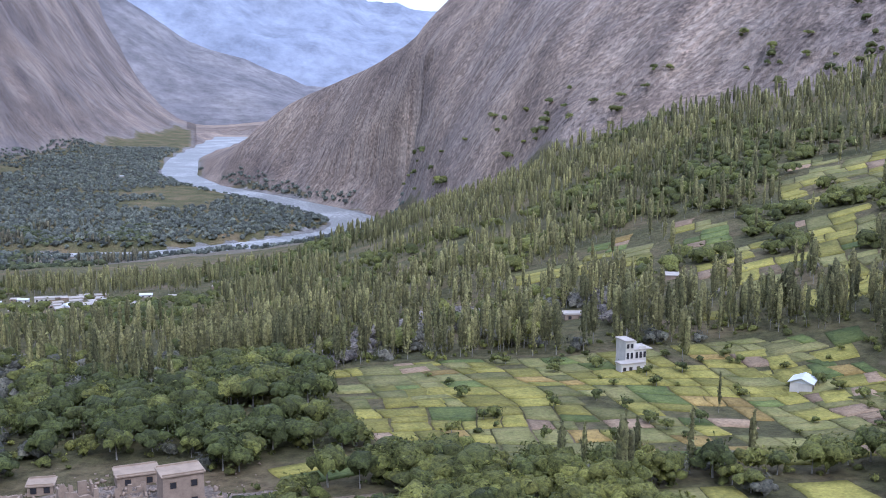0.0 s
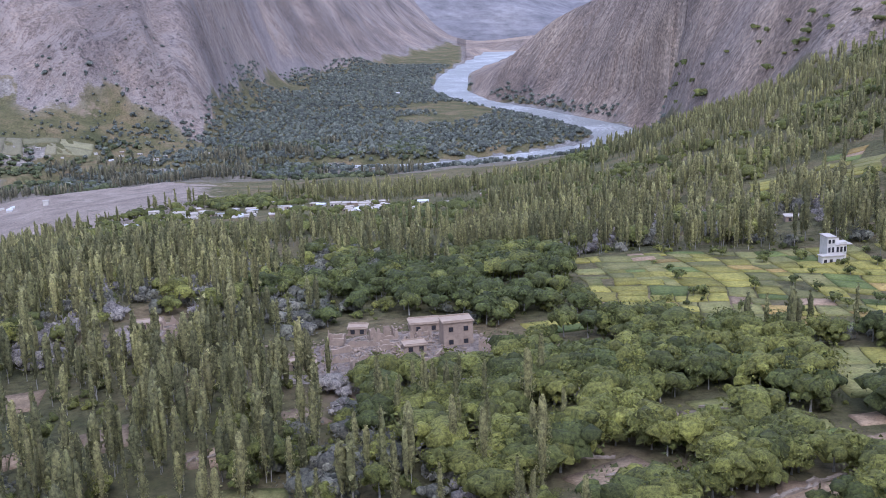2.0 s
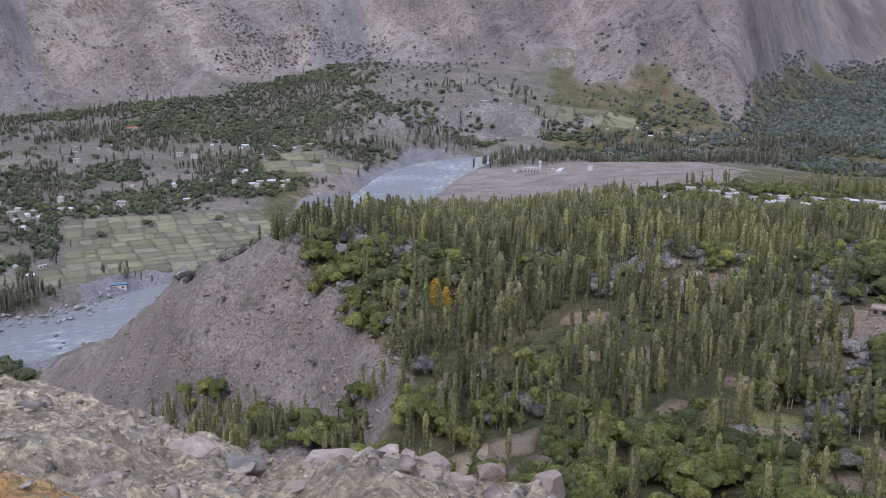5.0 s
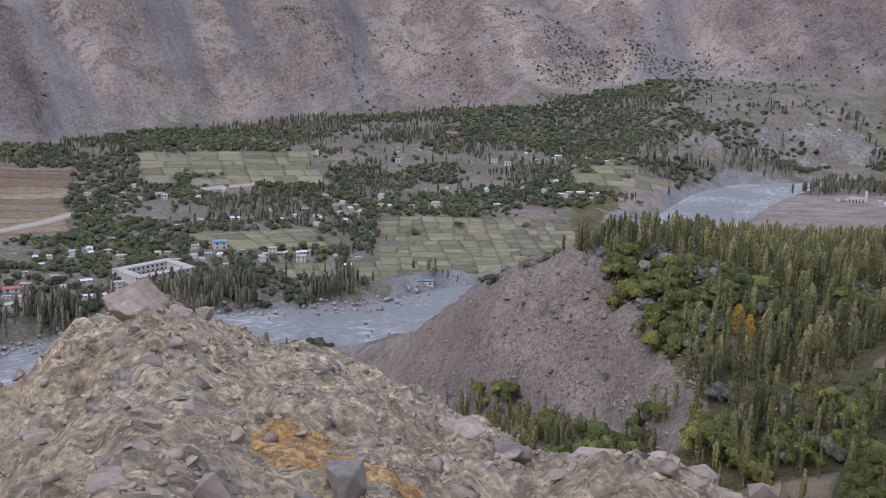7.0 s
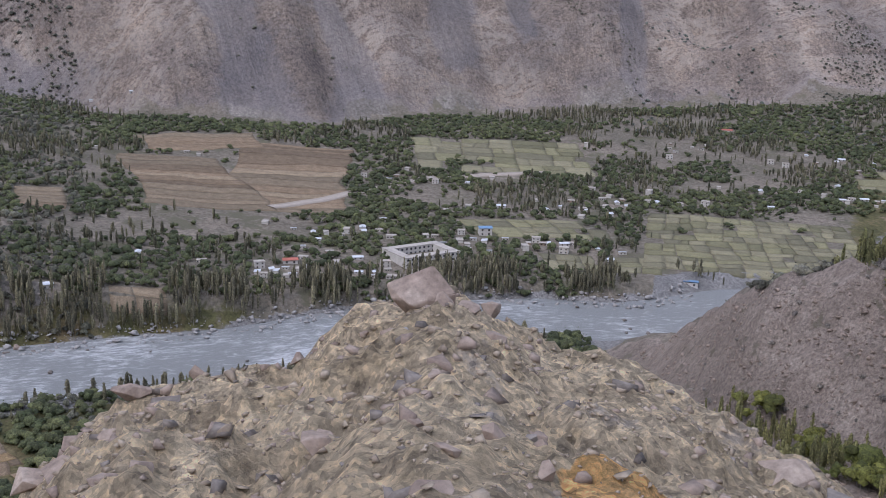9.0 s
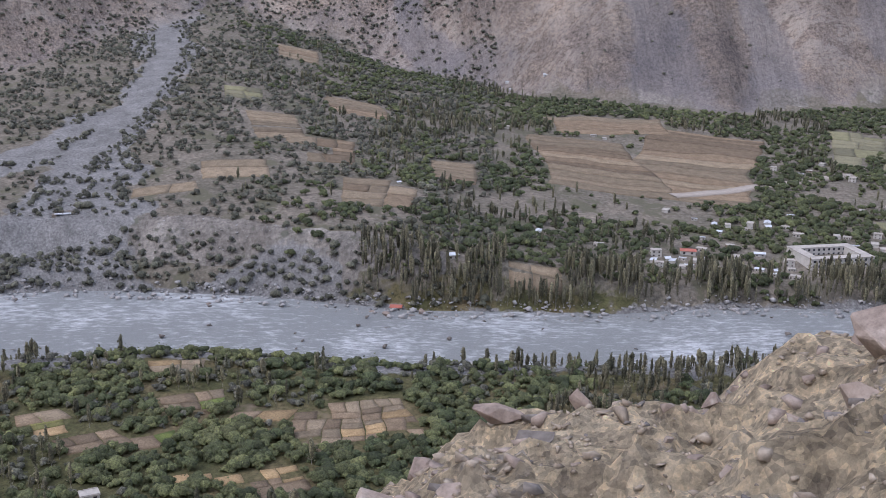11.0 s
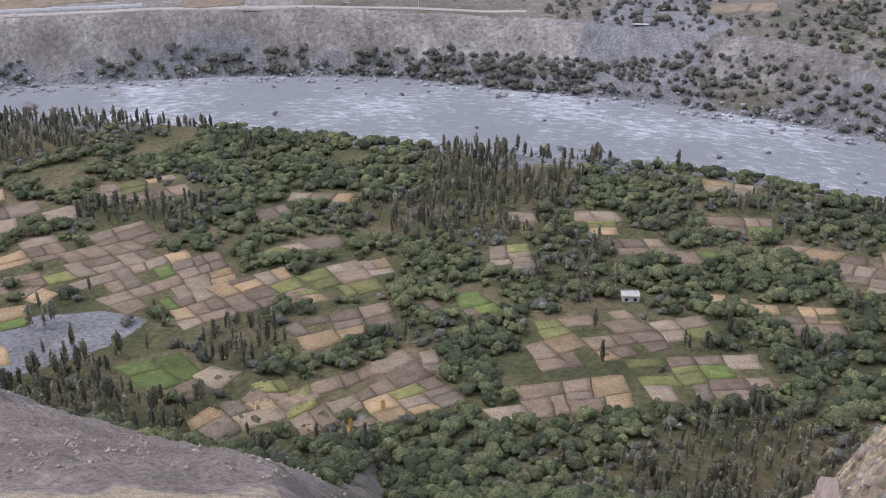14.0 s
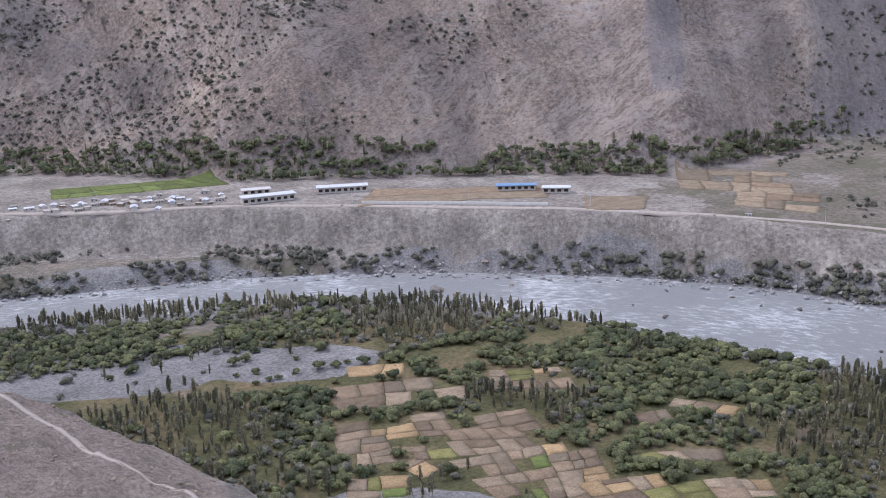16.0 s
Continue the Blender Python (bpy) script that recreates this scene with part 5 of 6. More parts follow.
def variants(kind, n, size, lobes):
    """Six models of a kind, unit height: a body of lumps with n loose leaf clumps over it."""
    out = []
    for s in range(6):
        g = np.random.default_rng(400 + s)
        if kind == "poplar":
            w = 0.05 + 0.011 * s
            pieces = [(*spindle(g, w * 0.75, 0.14 + 0.02 * s), True)]
            if s % 2:
                v, f = spindle(g, w * 0.6, 0.2, 4)
                a = g.uniform(0, 6.28)
                pieces.append((v * (1, 1, g.uniform(0.7, 0.9)) + (math.cos(a) * w * 0.9, math.sin(a) * w * 0.9, 0), f, True))
            pieces.append((*leaf_cloud(n, poplar_crown(w * 1.4), size, 100 + s, 2.2), False))
        else:
            tall = kind == "round"
            w, low = (0.40 + 0.03 * s, 0.42) if tall else (0.5 + 0.04 * s, 0.25)
            pieces = [(*lump(g, (0, 0, low + 0.16), w * 0.72, 0.85), True)]
            for q in range(lobes - 1):
                a = q * 2.4 + s
                c = (math.cos(a) * w * g.uniform(0.4, 0.75), math.sin(a) * w * g.uniform(0.4, 0.75), low + g.uniform(-0.1, 0.34))
                pieces.append((*lump(g, c, w * g.uniform(0.34, 0.55)), True))
            pieces.append((*leaf_cloud(n, round_crown(w * 1.55, low - 0.2, 8), size, 200 + s, 1.0, 0.5), False))
        out.append(gather(pieces))
    return out


def plant(name, label, kind, mats, spots, n, size, category, trunk=None, lobes=4, stout=1.0):
    """Many trees of one kind as one object. spots: x, y, z, height, tint."""
    if not len(spots):
        return
    models = variants(kind, n, size, lobes)
    pick = rng.integers(0, 6, len(spots))
    turn = rng.uniform(0, 2 * np.pi, len(spots))
    girth = rng.uniform(0.85, 1.25, len(spots)) * stout
    V, Fc, T, M, S, base = [], [], [], [], [], 0
    for k in range(6):
        at = pick == k
        sel = spots[at]
        if not len(sel):
            continue
        sets = [(models[k], 0)]
        if trunk:
            v, f = stem(*trunk)
            sets.append(((v, f, np.zeros(len(f), bool)), 1))
        for (v, f, sm), mi in sets:
            c, d = np.cos(turn[at]) * girth[at], np.sin(turn[at]) * girth[at]
            h = sel[:, 3]
            X = sel[:, 0:1] + h[:, None] * (v[None, :, 0] * c[:, None] - v[None, :, 1] * d[:, None])
            Y = sel[:, 1:2] + h[:, None] * (v[None, :, 0] * d[:, None] + v[None, :, 1] * c[:, None])
            Z = sel[:, 2:3] + h[:, None] * v[None, :, 2]
            V.append(np.stack([X, Y, Z], -1).reshape(-1, 3))
            Fc.append((f[None] + (np.arange(len(sel)) * len(v))[:, None, None] + base).reshape(-1, 3))
            T.append(np.repeat(sel[:, 4], len(v)))
            M.append(np.full(len(sel) * len(f), mi))
            S.append(np.tile(sm, len(sel)))
            base += len(sel) * len(v)
    me = mesh_from(name, np.concatenate(V), np.concatenate(Fc), mats, np.concatenate(M), np.concatenate(S))
    me.attributes.new("tint", "FLOAT", "POINT").data.foreach_set("value", np.concatenate(T).astype(np.float32))
    return tagged(new(name, me), label, category, kind="stuff")


def scatter(a0, a1, r0, r1, gap, keep, clump=28.0, seed=0, slope_max=9.0, water=5.0):
    """Places for plants in a sector: a jittered grid thinned by clumping noise. keep: share that stays (number or function of bearing, distance, noise)."""
    xs = np.arange(-r1, r1, gap)
    X, Y = np.meshgrid(xs, xs, indexing="ij")
    X = X.ravel() + rng.uniform(-0.5, 0.5, X.size) * gap
    Y = Y.ravel() + rng.uniform(-0.5, 0.5, Y.size) * gap
    R = np.hypot(X, Y)
    A = np.degrees(np.arctan2(-X, Y))
    A = np.where(A < -40, A + 360, A)
    ok = (R > r0) & (R < r1) & (A > a0) & (A < a1)
    X, Y, R, A = X[ok], Y[ok], R[ok], A[ok]
    N = fbm(X / clump, Y / clump, 3, 40 + seed)
    p = keep(A, R, N) if callable(keep) else keep * ramp01(N, 0.38, 0.52)
    ok = (rng.random(len(X)) < p) & is_free(X, Y) & (river_distance(X, Y) > water)
    return X[ok], Y[ok], A[ok], R[ok], N[ok]


def spots_of(X, Y, h0, h1, tint):
    h = rng.uniform(h0, h1, len(X))
    return np.stack([X, Y, ground_z(X, Y) - 0.1, h, np.clip(tint, 0, 1)], 1)


def grow():
    # terrace woods near the lookout
    X, Y, A, R, N = scatter(-30, 53, 98, 270, 2.45, lambda a, r, n: np.where(r < interp(a, LAND["rim"][0]), 0.88 * ramp01(n, 0.27, 0.40), 0) * ramp01(r, 96, 110) * ramp01(a, 42.5 + (r - 140) / 85 * 7, 41 + (r - 140) / 85 * 7), 22, 1)
    kind = fbm(X / 45, Y / 45, 3, 60) + rng.normal(0, 0.07, len(X)) + np.where(A < 13, -0.10, 0.05) * ramp01(R, 240, 200)
    tint = fbm(X / 30, Y / 30, 3, 61) * 1.1 - 0.05 * 1.2 - 0.1 + rng.normal(0, 0.24, len(X))
    pop, rnd = kind > 0.565, kind < 0.47
    wil = ~pop & ~rnd
    plant("poplar_wood", "slender grey-green poplars on the terrace", "poplar", [M_POPLAR, M_BARK], spots_of(X[pop], Y[pop], 5.0, 9.2, tint[pop]), 64, 0.042, "trees", (0.7, 0.008))
    plant("orchard_trees", "dense green walnut and apricot trees on the terrace", "round", [M_LEAF, M_BARK], spots_of(X[rnd], Y[rnd], 2.8, 5.2, tint[rnd]), 110, 0.062, "trees", (0.5, 0.03), 7)
    bare = wil & (fbm(X / 18, Y / 18, 2, 62) > 0.5)
    wil = wil & ~bare
    plant("willow_bushes", "grey-green willow and buckthorn bushes", "bush", [M_WILLOW], spots_of(X[wil], Y[wil], 1.8, 3.6, tint[wil]), 50, 0.10, "bushes", None, 5)
    plant("leafless_bushes", "grey leafless thorn bushes among the poplars", "bush", [M_TWIG], spots_of(X[bare], Y[bare], 1.6, 3.4, tint[bare]), 60, 0.09, "bushes", None, 5)
    X, Y, A, R, N = scatter(-14, 14, 96, 165, 2.7, lambda a, r, n: 0.85 * ramp01(n, 0.28, 0.4), 12, 35)
    plant("orchard_trees", "round green fruit trees crowding the terraced plots", "round", [M_LEAF, M_BARK], spots_of(X, Y, 2.6, 4.8, rng.uniform(0, 1, len(X))), 110, 0.058, "trees", (0.5, 0.03), 7)
    az, r = rng.uniform(-12, 5, 70), rng.uniform(176, 224, 70)
    X, Y = polar(az, r)
    plant("field_trees", "small fruit trees dotted over the yellowing fields", "round", [M_LEAF, M_BARK], spots_of(X, Y, 0.9, 2.2, rng.uniform(0, 0.7, 70)), 60, 0.08, "trees", (0.5, 0.03), 5)
    # the same woods farther off and on the slope to the rock
    X, Y, A, R, N = scatter(-30, 46, 270, 700, 3.9, lambda a, r, n: np.where(r < interp(a, LAND["rim"][0]) + 25, 0.92 * ramp01(n, 0.26, 0.38), 0) * np.where((a > 12) & (a < 31) & (r > 335) & (r < 450), 0.22, 1), 40, 2)
    kind = fbm(X / 70, Y / 70, 3, 63) + rng.normal(0, 0.08, len(X))
    tint = fbm(X / 50, Y / 50, 3, 64) * 0.9 + rng.normal(0, 0.15, len(X))
    pop = (kind > 0.47) & ~((A > 12) & (A < 31) & (R > 320) & (R < 450))
    plant("poplar_wood", "poplars standing thick on the far terrace", "poplar", [M_POPLAR, M_BARK], spots_of(X[pop], Y[pop], 4.5, 8.5, tint[pop]), 12, 0.07, "trees", (0.6, 0.008))
    plant("far_orchard", "dark green orchard trees on the far terrace", "bush", [M_LEAF], spots_of(X[~pop], Y[~pop], 2.8, 5.0, tint[~pop] * 0.7), 16, 0.10, "trees", None, 4)
    # gully and bluff
    X, Y, A, R, N = scatter(40, 60, 120, 240, 2.3, lambda a, r, n: 0.9 * ramp01(n, 0.3, 0.42), 14, 3)
    gully = np.full(len(X), 1e9)
    line = [polar(*q) for q in ((56.7, 220), (53.7, 199), (50.6, 167), (46.9, 158), (43.2, 138))]
    for (x0, y0), (x1, y1) in zip(line, line[1:]):
        k = np.clip(((X - x0) * (x1 - x0) + (Y - y0) * (y1 - y0)) / ((x1 - x0) ** 2 + (y1 - y0) ** 2), 0, 1)
        gully = np.minimum(gully, np.hypot(X - x0 - k * (x1 - x0), Y - y0 - k * (y1 - y0)))
    tall = (gully < 5.5) & (fbm(X / 9, Y / 9, 2, 72) > 0.47)
    low = (gully < 6) & ~tall
    plant("gully_trees", "young poplars crowding the gully below the bluff", "poplar", [M_POPLAR, M_BARK], spots_of(X[tall], Y[tall], 3.5, 6.5, rng.uniform(0, 0.8, tall.sum())), 90, 0.036, "trees", (0.6, 0.008))
    plant("gully_willows", "green willows along the gully's bottom", "round", [M_LEAF, M_BARK], spots_of(X[low], Y[low], 2.6, 5.0, rng.uniform(0.1, 0.9, low.sum())), 90, 0.06, "trees", (0.5, 0.02), 6)
    X, Y, A, R, N = scatter(43, 64, 145, 320, 3.2, lambda a, r, n: 0.34 * ramp01(n, 0.42, 0.56) * ramp01(r, interp(a, LAND["mid"][0]) + 4, interp(a, LAND["mid"][0]) - 4), 16, 34)
    plant("scree_bushes", "dry brown-grey bushes on the bluff's face", "bush", [M_TWIG], spots_of(X, Y, 0.5, 1.6, rng.uniform(0, 0.5, len(X))), 24, 0.13, "bushes", None, 3)
    X, Y, A, R, N = scatter(44, 56, 200, 330, 4.2, lambda a, r, n: np.where((r > interp(a, LAND["mid"][0]) + 3), 0.7, 0.0), 20, 4)
    plant("bluff_bushes", "grey bushes behind the crest of the bluff", "bush", [M_WILLOW], spots_of(X, Y, 2.5, 4.5, rng.uniform(0, 0.7, len(X))), 40, 0.1, "bushes", None, 4)
    # river plain
    X, Y, A, R, N = scatter(63, 172, 138, 450, 3.1, lambda a, r, n: np.where(r > interp(a, LAND["mid"][0]) * ramp01(a, 124, 130) + 128 * ramp01(a, 130, 124) + 4, 0.95 * ramp01(n, 0.23, 0.33), 0) * np.where((a > 139) & (r > 226) & (r < 254) & (a < 152), 0.1, 1) * np.where((a > 147) & (r > 325) & (r < 368), 0.1, 1), 30, 5, water=4)
    ok = river_side(X, Y)
    X, Y, A, R = X[ok], Y[ok], A[ok], R[ok]
    kind = fbm(X / 40, Y / 40, 3, 66) + rng.normal(0, 0.07, len(X)) + 0.10 * ramp01(river_distance(X, Y), 36, 12)
    tint = fbm(X / 30, Y / 30, 3, 67) * 0.8 + rng.normal(0, 0.26, len(X))
    pop, rnd = kind > 0.555, kind < 0.48
    wil = ~pop & ~rnd
    plant("plain_poplars", "dark slender poplars on the river plain", "poplar", [M_PLAINPOPLAR, M_BARK], spots_of(X[pop], Y[pop], 3.2, 7.2, tint[pop]), 34, 0.055, "trees", (0.5, 0.008), stout=1.45)
    plant("plain_orchard", "dark green orchard trees between the plain's fields", "bush", [M_PLAINLEAF], spots_of(X[rnd], Y[rnd], 2.0, 4.4, tint[rnd]), 16, 0.075, "trees", None, 5)
    plant("plain_bushes", "grey-green bushes on the river plain", "bush", [M_WILLOW], spots_of(X[wil], Y[wil], 1.5, 3.2, tint[wil] * 0.6), 16, 0.11, "bushes", None, 3)
    # the far bank
    X, Y, A, R, N = scatter(44, 104, 380, 1000, 3.9, lambda a, r, n: np.where((r > interp(a, LAND["bank"][0]) - 8) & (r < interp(a, LAND["slope"][0]) - 20), np.where(n > 0.385, 0.88, 0.1) * ramp01(a + (n - 0.45) * 40, 43, 53) * ramp01(a + (n - 0.45) * 30, 104, 95), 0) + 0.9 * ramp01(np.abs(r - interp(a, LAND["slope"][0]) + 45), 16, 7) * ramp01(a, 45, 53) * ramp01(a, 104, 95), 45, 6)
    kind = fbm(X / 60, Y / 60, 3, 68) + rng.normal(0, 0.08, len(X)) + 0.08 * ramp01(river_distance(X, Y), 40, 10)
    tint = fbm(X / 40, Y / 40, 3, 69) * 0.6 - 0.1 + rng.normal(0, 0.12, len(X))
    pop = kind > 0.60
    plant("village_poplars", "tall poplars among the far village's houses", "poplar", [M_PLAINPOPLAR, M_BARK], spots_of(X[pop], Y[pop], 4, 7.5, tint[pop]), 12, 0.06, "trees", (0.5, 0.007), stout=1.4)
    plant("village_trees", "dark round trees among the far village's houses", "bush", [M_PLAINLEAF], spots_of(X[~pop], Y[~pop], 2.2, 4.4, tint[~pop]), 8, 0.10, "trees", None, 3)
    X, Y, A, R, N = scatter(62, 97, 330, 470, 2.4, lambda a, r, n: 0.85 * ramp01(n, 0.30, 0.42), 22, 16, water=6)
    ok = ~river_side(X, Y) & (river_distance(X, Y) < 26)
    plant("riverbank_poplars", "tall brownish poplars in a row along the far bank", "poplar", [M_PLAINPOPLAR, M_BARK], spots_of(X[ok], Y[ok], 7, 11, rng.uniform(0.1, 0.7, ok.sum())), 26, 0.05, "trees", (0.6, 0.007))
    # bank and fan scrub
    X, Y, A, R, N = scatter(90, 172, 360, 1100, 3.6, lambda a, r, n: np.where((r > interp(a, LAND["bank"][0]) - 45) & (r < interp(a, LAND["bank"][0]) - 13 + 11 * ramp01(a, 113, 109)), np.where(a < 129, 0.98, 0.8 * ramp01(r, interp(a, LAND["bank"][0]) - 28, interp(a, LAND["bank"][0]) - 20) * ramp01(n, 0.34, 0.44)), 0) + np.where((a < 126) & (r > interp(a, LAND["bank"][0]) + 5) & (r < interp(a, LAND["slope"][0]) + 120), np.where(n > 0.40, 0.62, 0.22) * ramp01(a + (n - 0.45) * 40, 128, 119), 0), 40, 7)
    ok = ~river_side(X, Y)
    plant("bank_scrub", "dark scrub along the far bank and on the debris fan", "bush", [M_WILLOW], spots_of(X[ok], Y[ok], 1.5, 3.8, rng.uniform(-0.4, 0.4, ok.sum())), 8, 0.13, "bushes", None, 2)
    X, Y, A, R, N = scatter(110, 172, 420, 540, 3.2, lambda a, r, n: 0.75 * ramp01(n, 0.38, 0.48), 26, 18, water=5)
    ok = ~river_side(X, Y) & (river_distance(X, Y) < 15)
    plant("shore_scrub", "dark line of scrub along the foot of the far bank", "bush", [M_WILLOW], spots_of(X[ok], Y[ok], 2.0, 4.5, rng.uniform(-0.2, 0.4, ok.sum())), 12, 0.12, "bushes", None, 3)
    X, Y, A, R, N = scatter(112, 172, 480, 720, 4.6, lambda a, r, n: np.where(np.abs(r - interp(a, LAND["slope"][0]) - 4) < 15, 0.95 * ramp01(n + 0.2 * ramp01(a, 138, 150), 0.38, 0.48), 0), 40, 8)
    plant("terrace_trees", "row of dark trees behind the far terrace", "round", [M_PLAINLEAF], spots_of(X, Y, 3.0, 6.5, rng.uniform(0, 0.5, len(X))), 10, 0.1, "trees", None, 4)
    row = rng.random(len(X)) < 0.4
    plant("terrace_poplars", "poplars in the rows behind the far terrace", "poplar", [M_PLAINPOPLAR, M_BARK], spots_of(X[row] + 1.5, Y[row] + 1.0, 6, 9.5, rng.uniform(0, 0.6, row.sum())), 16, 0.05, "trees", (0.5, 0.008))
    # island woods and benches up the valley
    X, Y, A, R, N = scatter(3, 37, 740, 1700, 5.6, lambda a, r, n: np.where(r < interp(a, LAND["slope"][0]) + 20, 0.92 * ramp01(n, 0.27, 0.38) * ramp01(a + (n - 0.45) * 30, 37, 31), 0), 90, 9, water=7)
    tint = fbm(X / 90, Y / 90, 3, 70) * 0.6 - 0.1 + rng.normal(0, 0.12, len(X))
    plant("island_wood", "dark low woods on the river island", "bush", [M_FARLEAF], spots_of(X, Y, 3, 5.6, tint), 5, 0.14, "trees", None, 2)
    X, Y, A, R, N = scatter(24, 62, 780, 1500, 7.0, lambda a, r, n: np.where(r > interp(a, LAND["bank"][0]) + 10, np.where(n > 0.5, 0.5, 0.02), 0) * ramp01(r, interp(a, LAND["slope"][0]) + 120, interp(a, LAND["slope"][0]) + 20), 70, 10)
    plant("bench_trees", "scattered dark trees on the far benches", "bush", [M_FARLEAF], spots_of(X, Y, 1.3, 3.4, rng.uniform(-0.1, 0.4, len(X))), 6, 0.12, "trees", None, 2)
    X, Y, A, R, N = scatter(15, 46, 560, 900, 4.4, lambda a, r, n: ramp01(n, 0.40, 0.5) * np.where(r < interp(a, LAND["shore"][0]) - 40, 0.0, np.where(r < interp(a, LAND["bank"][0]) + 40, 0.85, 0.3)) * np.where((a > 34) & (r < 720), 0.45, 1), 40, 37, water=10)
    tall = fbm(X / 40, Y / 40, 2, 73) > 0.5
    plant("valley_poplars", "dark poplar rows along the valley floor", "poplar", [M_PLAINPOPLAR, M_BARK], spots_of(X[tall], Y[tall], 5, 9, rng.uniform(-0.2, 0.5, tall.sum())), 12, 0.06, "trees", (0.5, 0.008), stout=1.4)
    plant("valley_trees", "low dark trees along the valley floor", "bush", [M_PLAINLEAF], spots_of(X[~tall], Y[~tall], 2.5, 5, rng.uniform(-0.2, 0.5, (~tall).sum())), 6, 0.12, "trees", None, 3)
    # bushes on the slopes
    X, Y, A, R, N = scatter(138, 172, 590, 900, 4.4, lambda a, r, n: np.where(r > interp(a, LAND["slope"][0]) + 6, 0.85 * ramp01(n + 0.1 * ramp01(a, 144, 152), 0.46, 0.60), 0), 45, 31)
    plant("slope_scrub", "dark scrub covering the mountain slope in patches", "bush", [M_WILLOW], spots_of(X, Y, 1.2, 3.6, rng.uniform(-0.3, 0.4, len(X))), 8, 0.13, "bushes", None, 2)
    X, Y, A, R, N = scatter(44, 68, 760, 1060, 3.0, 0.75, 30, 36)
    cleft = np.full(len(X), 1e9)
    for line in (((53.8, 1020), (50.4, 1000), (51.9, 930), (49.1, 893), (45.9, 776)), ((48.8, 1020), (52.2, 957), (48, 833), (51, 799)), ((66, 960), (62.3, 931), (62.2, 896)), ((43.6, 1016), (48.8, 1021))):
        for (x0, y0), (x1, y1) in zip([polar(*q) for q in line], [polar(*q) for q in line[1:]]):
            k = np.clip(((X - x0) * (x1 - x0) + (Y - y0) * (y1 - y0)) / ((x1 - x0) ** 2 + (y1 - y0) ** 2), 0, 1)
            cleft = np.minimum(cleft, np.hypot(X - x0 - k * (x1 - x0), Y - y0 - k * (y1 - y0)) / (22 if line[0][0] < 60 else 9))
    ok = cleft + rng.uniform(0, 0.6, len(X)) < 1
    plant("cleft_shrubs", "dark shrubs following clefts in the mountain side", "bush", [M_WILLOW], spots_of(X[ok], Y[ok], 0.9, 2.6, rng.uniform(-0.3, 0.3, ok.sum())), 5, 0.14, "bushes", None, 2)
    # undergrowth between the terrace's trees
    X, Y, A, R, N = scatter(-30, 48, 98, 240, 2.9, lambda a, r, n: np.where(r < interp(a, LAND["rim"][0]), 0.75, 0) * ramp01(a, 42.5 + (r - 140) / 85 * 7, 41 + (r - 140) / 85 * 7), 22, 33)
    plant("undergrowth", "low green and brown undergrowth below the terrace's trees", "bush", [M_LEAF], spots_of(X, Y, 0.7, 1.7, rng.uniform(0.1, 0.9, len(X))), 10, 0.16, "bushes", None, 2)
    X, Y, A, R, N = scatter(60, 172, 560, 1150, 6.5, lambda a, r, n: np.where(r > interp(a, LAND["slope"][0]) + 8, np.where(a > 138, 0.1, 0.05) * ramp01(n, 0.42, 0.56), 0), 80, 11)
    plant("slope_bushes", "sparse dark bushes on the mountain slope", "bush", [M_WILLOW], spots_of(X, Y, 1.2, 3.2, rng.uniform(0.0, 0.5, len(X))), 8, 0.13, "bushes", None, 2)
    X, Y, A, R, N = scatter(-30, 8, 480, 900, 6.0, lambda a, r, n: np.where(r > interp(a, LAND["slope"][0]) + 4, 0.5 * ramp01(r, interp(a, LAND["slope"][0]) + 70, interp(a, LAND["slope"][0])) * ramp01(n, 0.38, 0.5), 0), 50, 12)
    plant("slope_bushes", "sparse trees climbing the foot of the rock slope", "round", [M_LEAF], spots_of(X, Y, 3, 6.5, rng.uniform(0, 0.5, len(X))), 12, 0.1, "trees", None, 4)


def river_side(x, y):
    """True on the lookout's side of the river."""
    a = np.degrees(np.arctan2(-x, y))
    a = np.where(a < -40, a + 360, a)
    t = np.array(sorted((u, v) for u, v, _ in RIVER if u > 40))
    return np.hypot(x, y) < np.interp(a, t[:, 0], t[:, 1])


grow()

# ---- rocks ----
M_BOULDER = ground_material("grey_brown_boulder", [(0.3, (0.235, 0.18, 0.145)), (0.5, (0.33, 0.26, 0.21)), (0.7, (0.43, 0.352, 0.288))], 1.3, 9.0, ((0.44, 0.38, 0.32), 3.0, 0.66), (0.7, 0.03))
M_CHIP = ground_material("tan_chips", [(0.3, (0.25, 0.2, 0.15)), (0.5, (0.36, 0.295, 0.222)), (0.7, (0.47, 0.395, 0.30))], 2.0, 9.0, None, (0.5, 0.02))
M_SLATE = ground_material("dark_slate", [(0.3, (0.155, 0.133, 0.115)), (0.5, (0.225, 0.197, 0.172)), (0.7, (0.305, 0.27, 0.238))], 1.8, 8.0, ((0.36, 0.33, 0.30), 2.0, 0.66), (0.8, 0.03))
M_PALEROCK = ground_material("pale_river_rock", [(0.3, (0.30, 0.285, 0.27)), (0.5, (0.40, 0.38, 0.36)), (0.7, (0.50, 0.48, 0.45))], 0.6, 4.0, None, (0.6, 0.08))


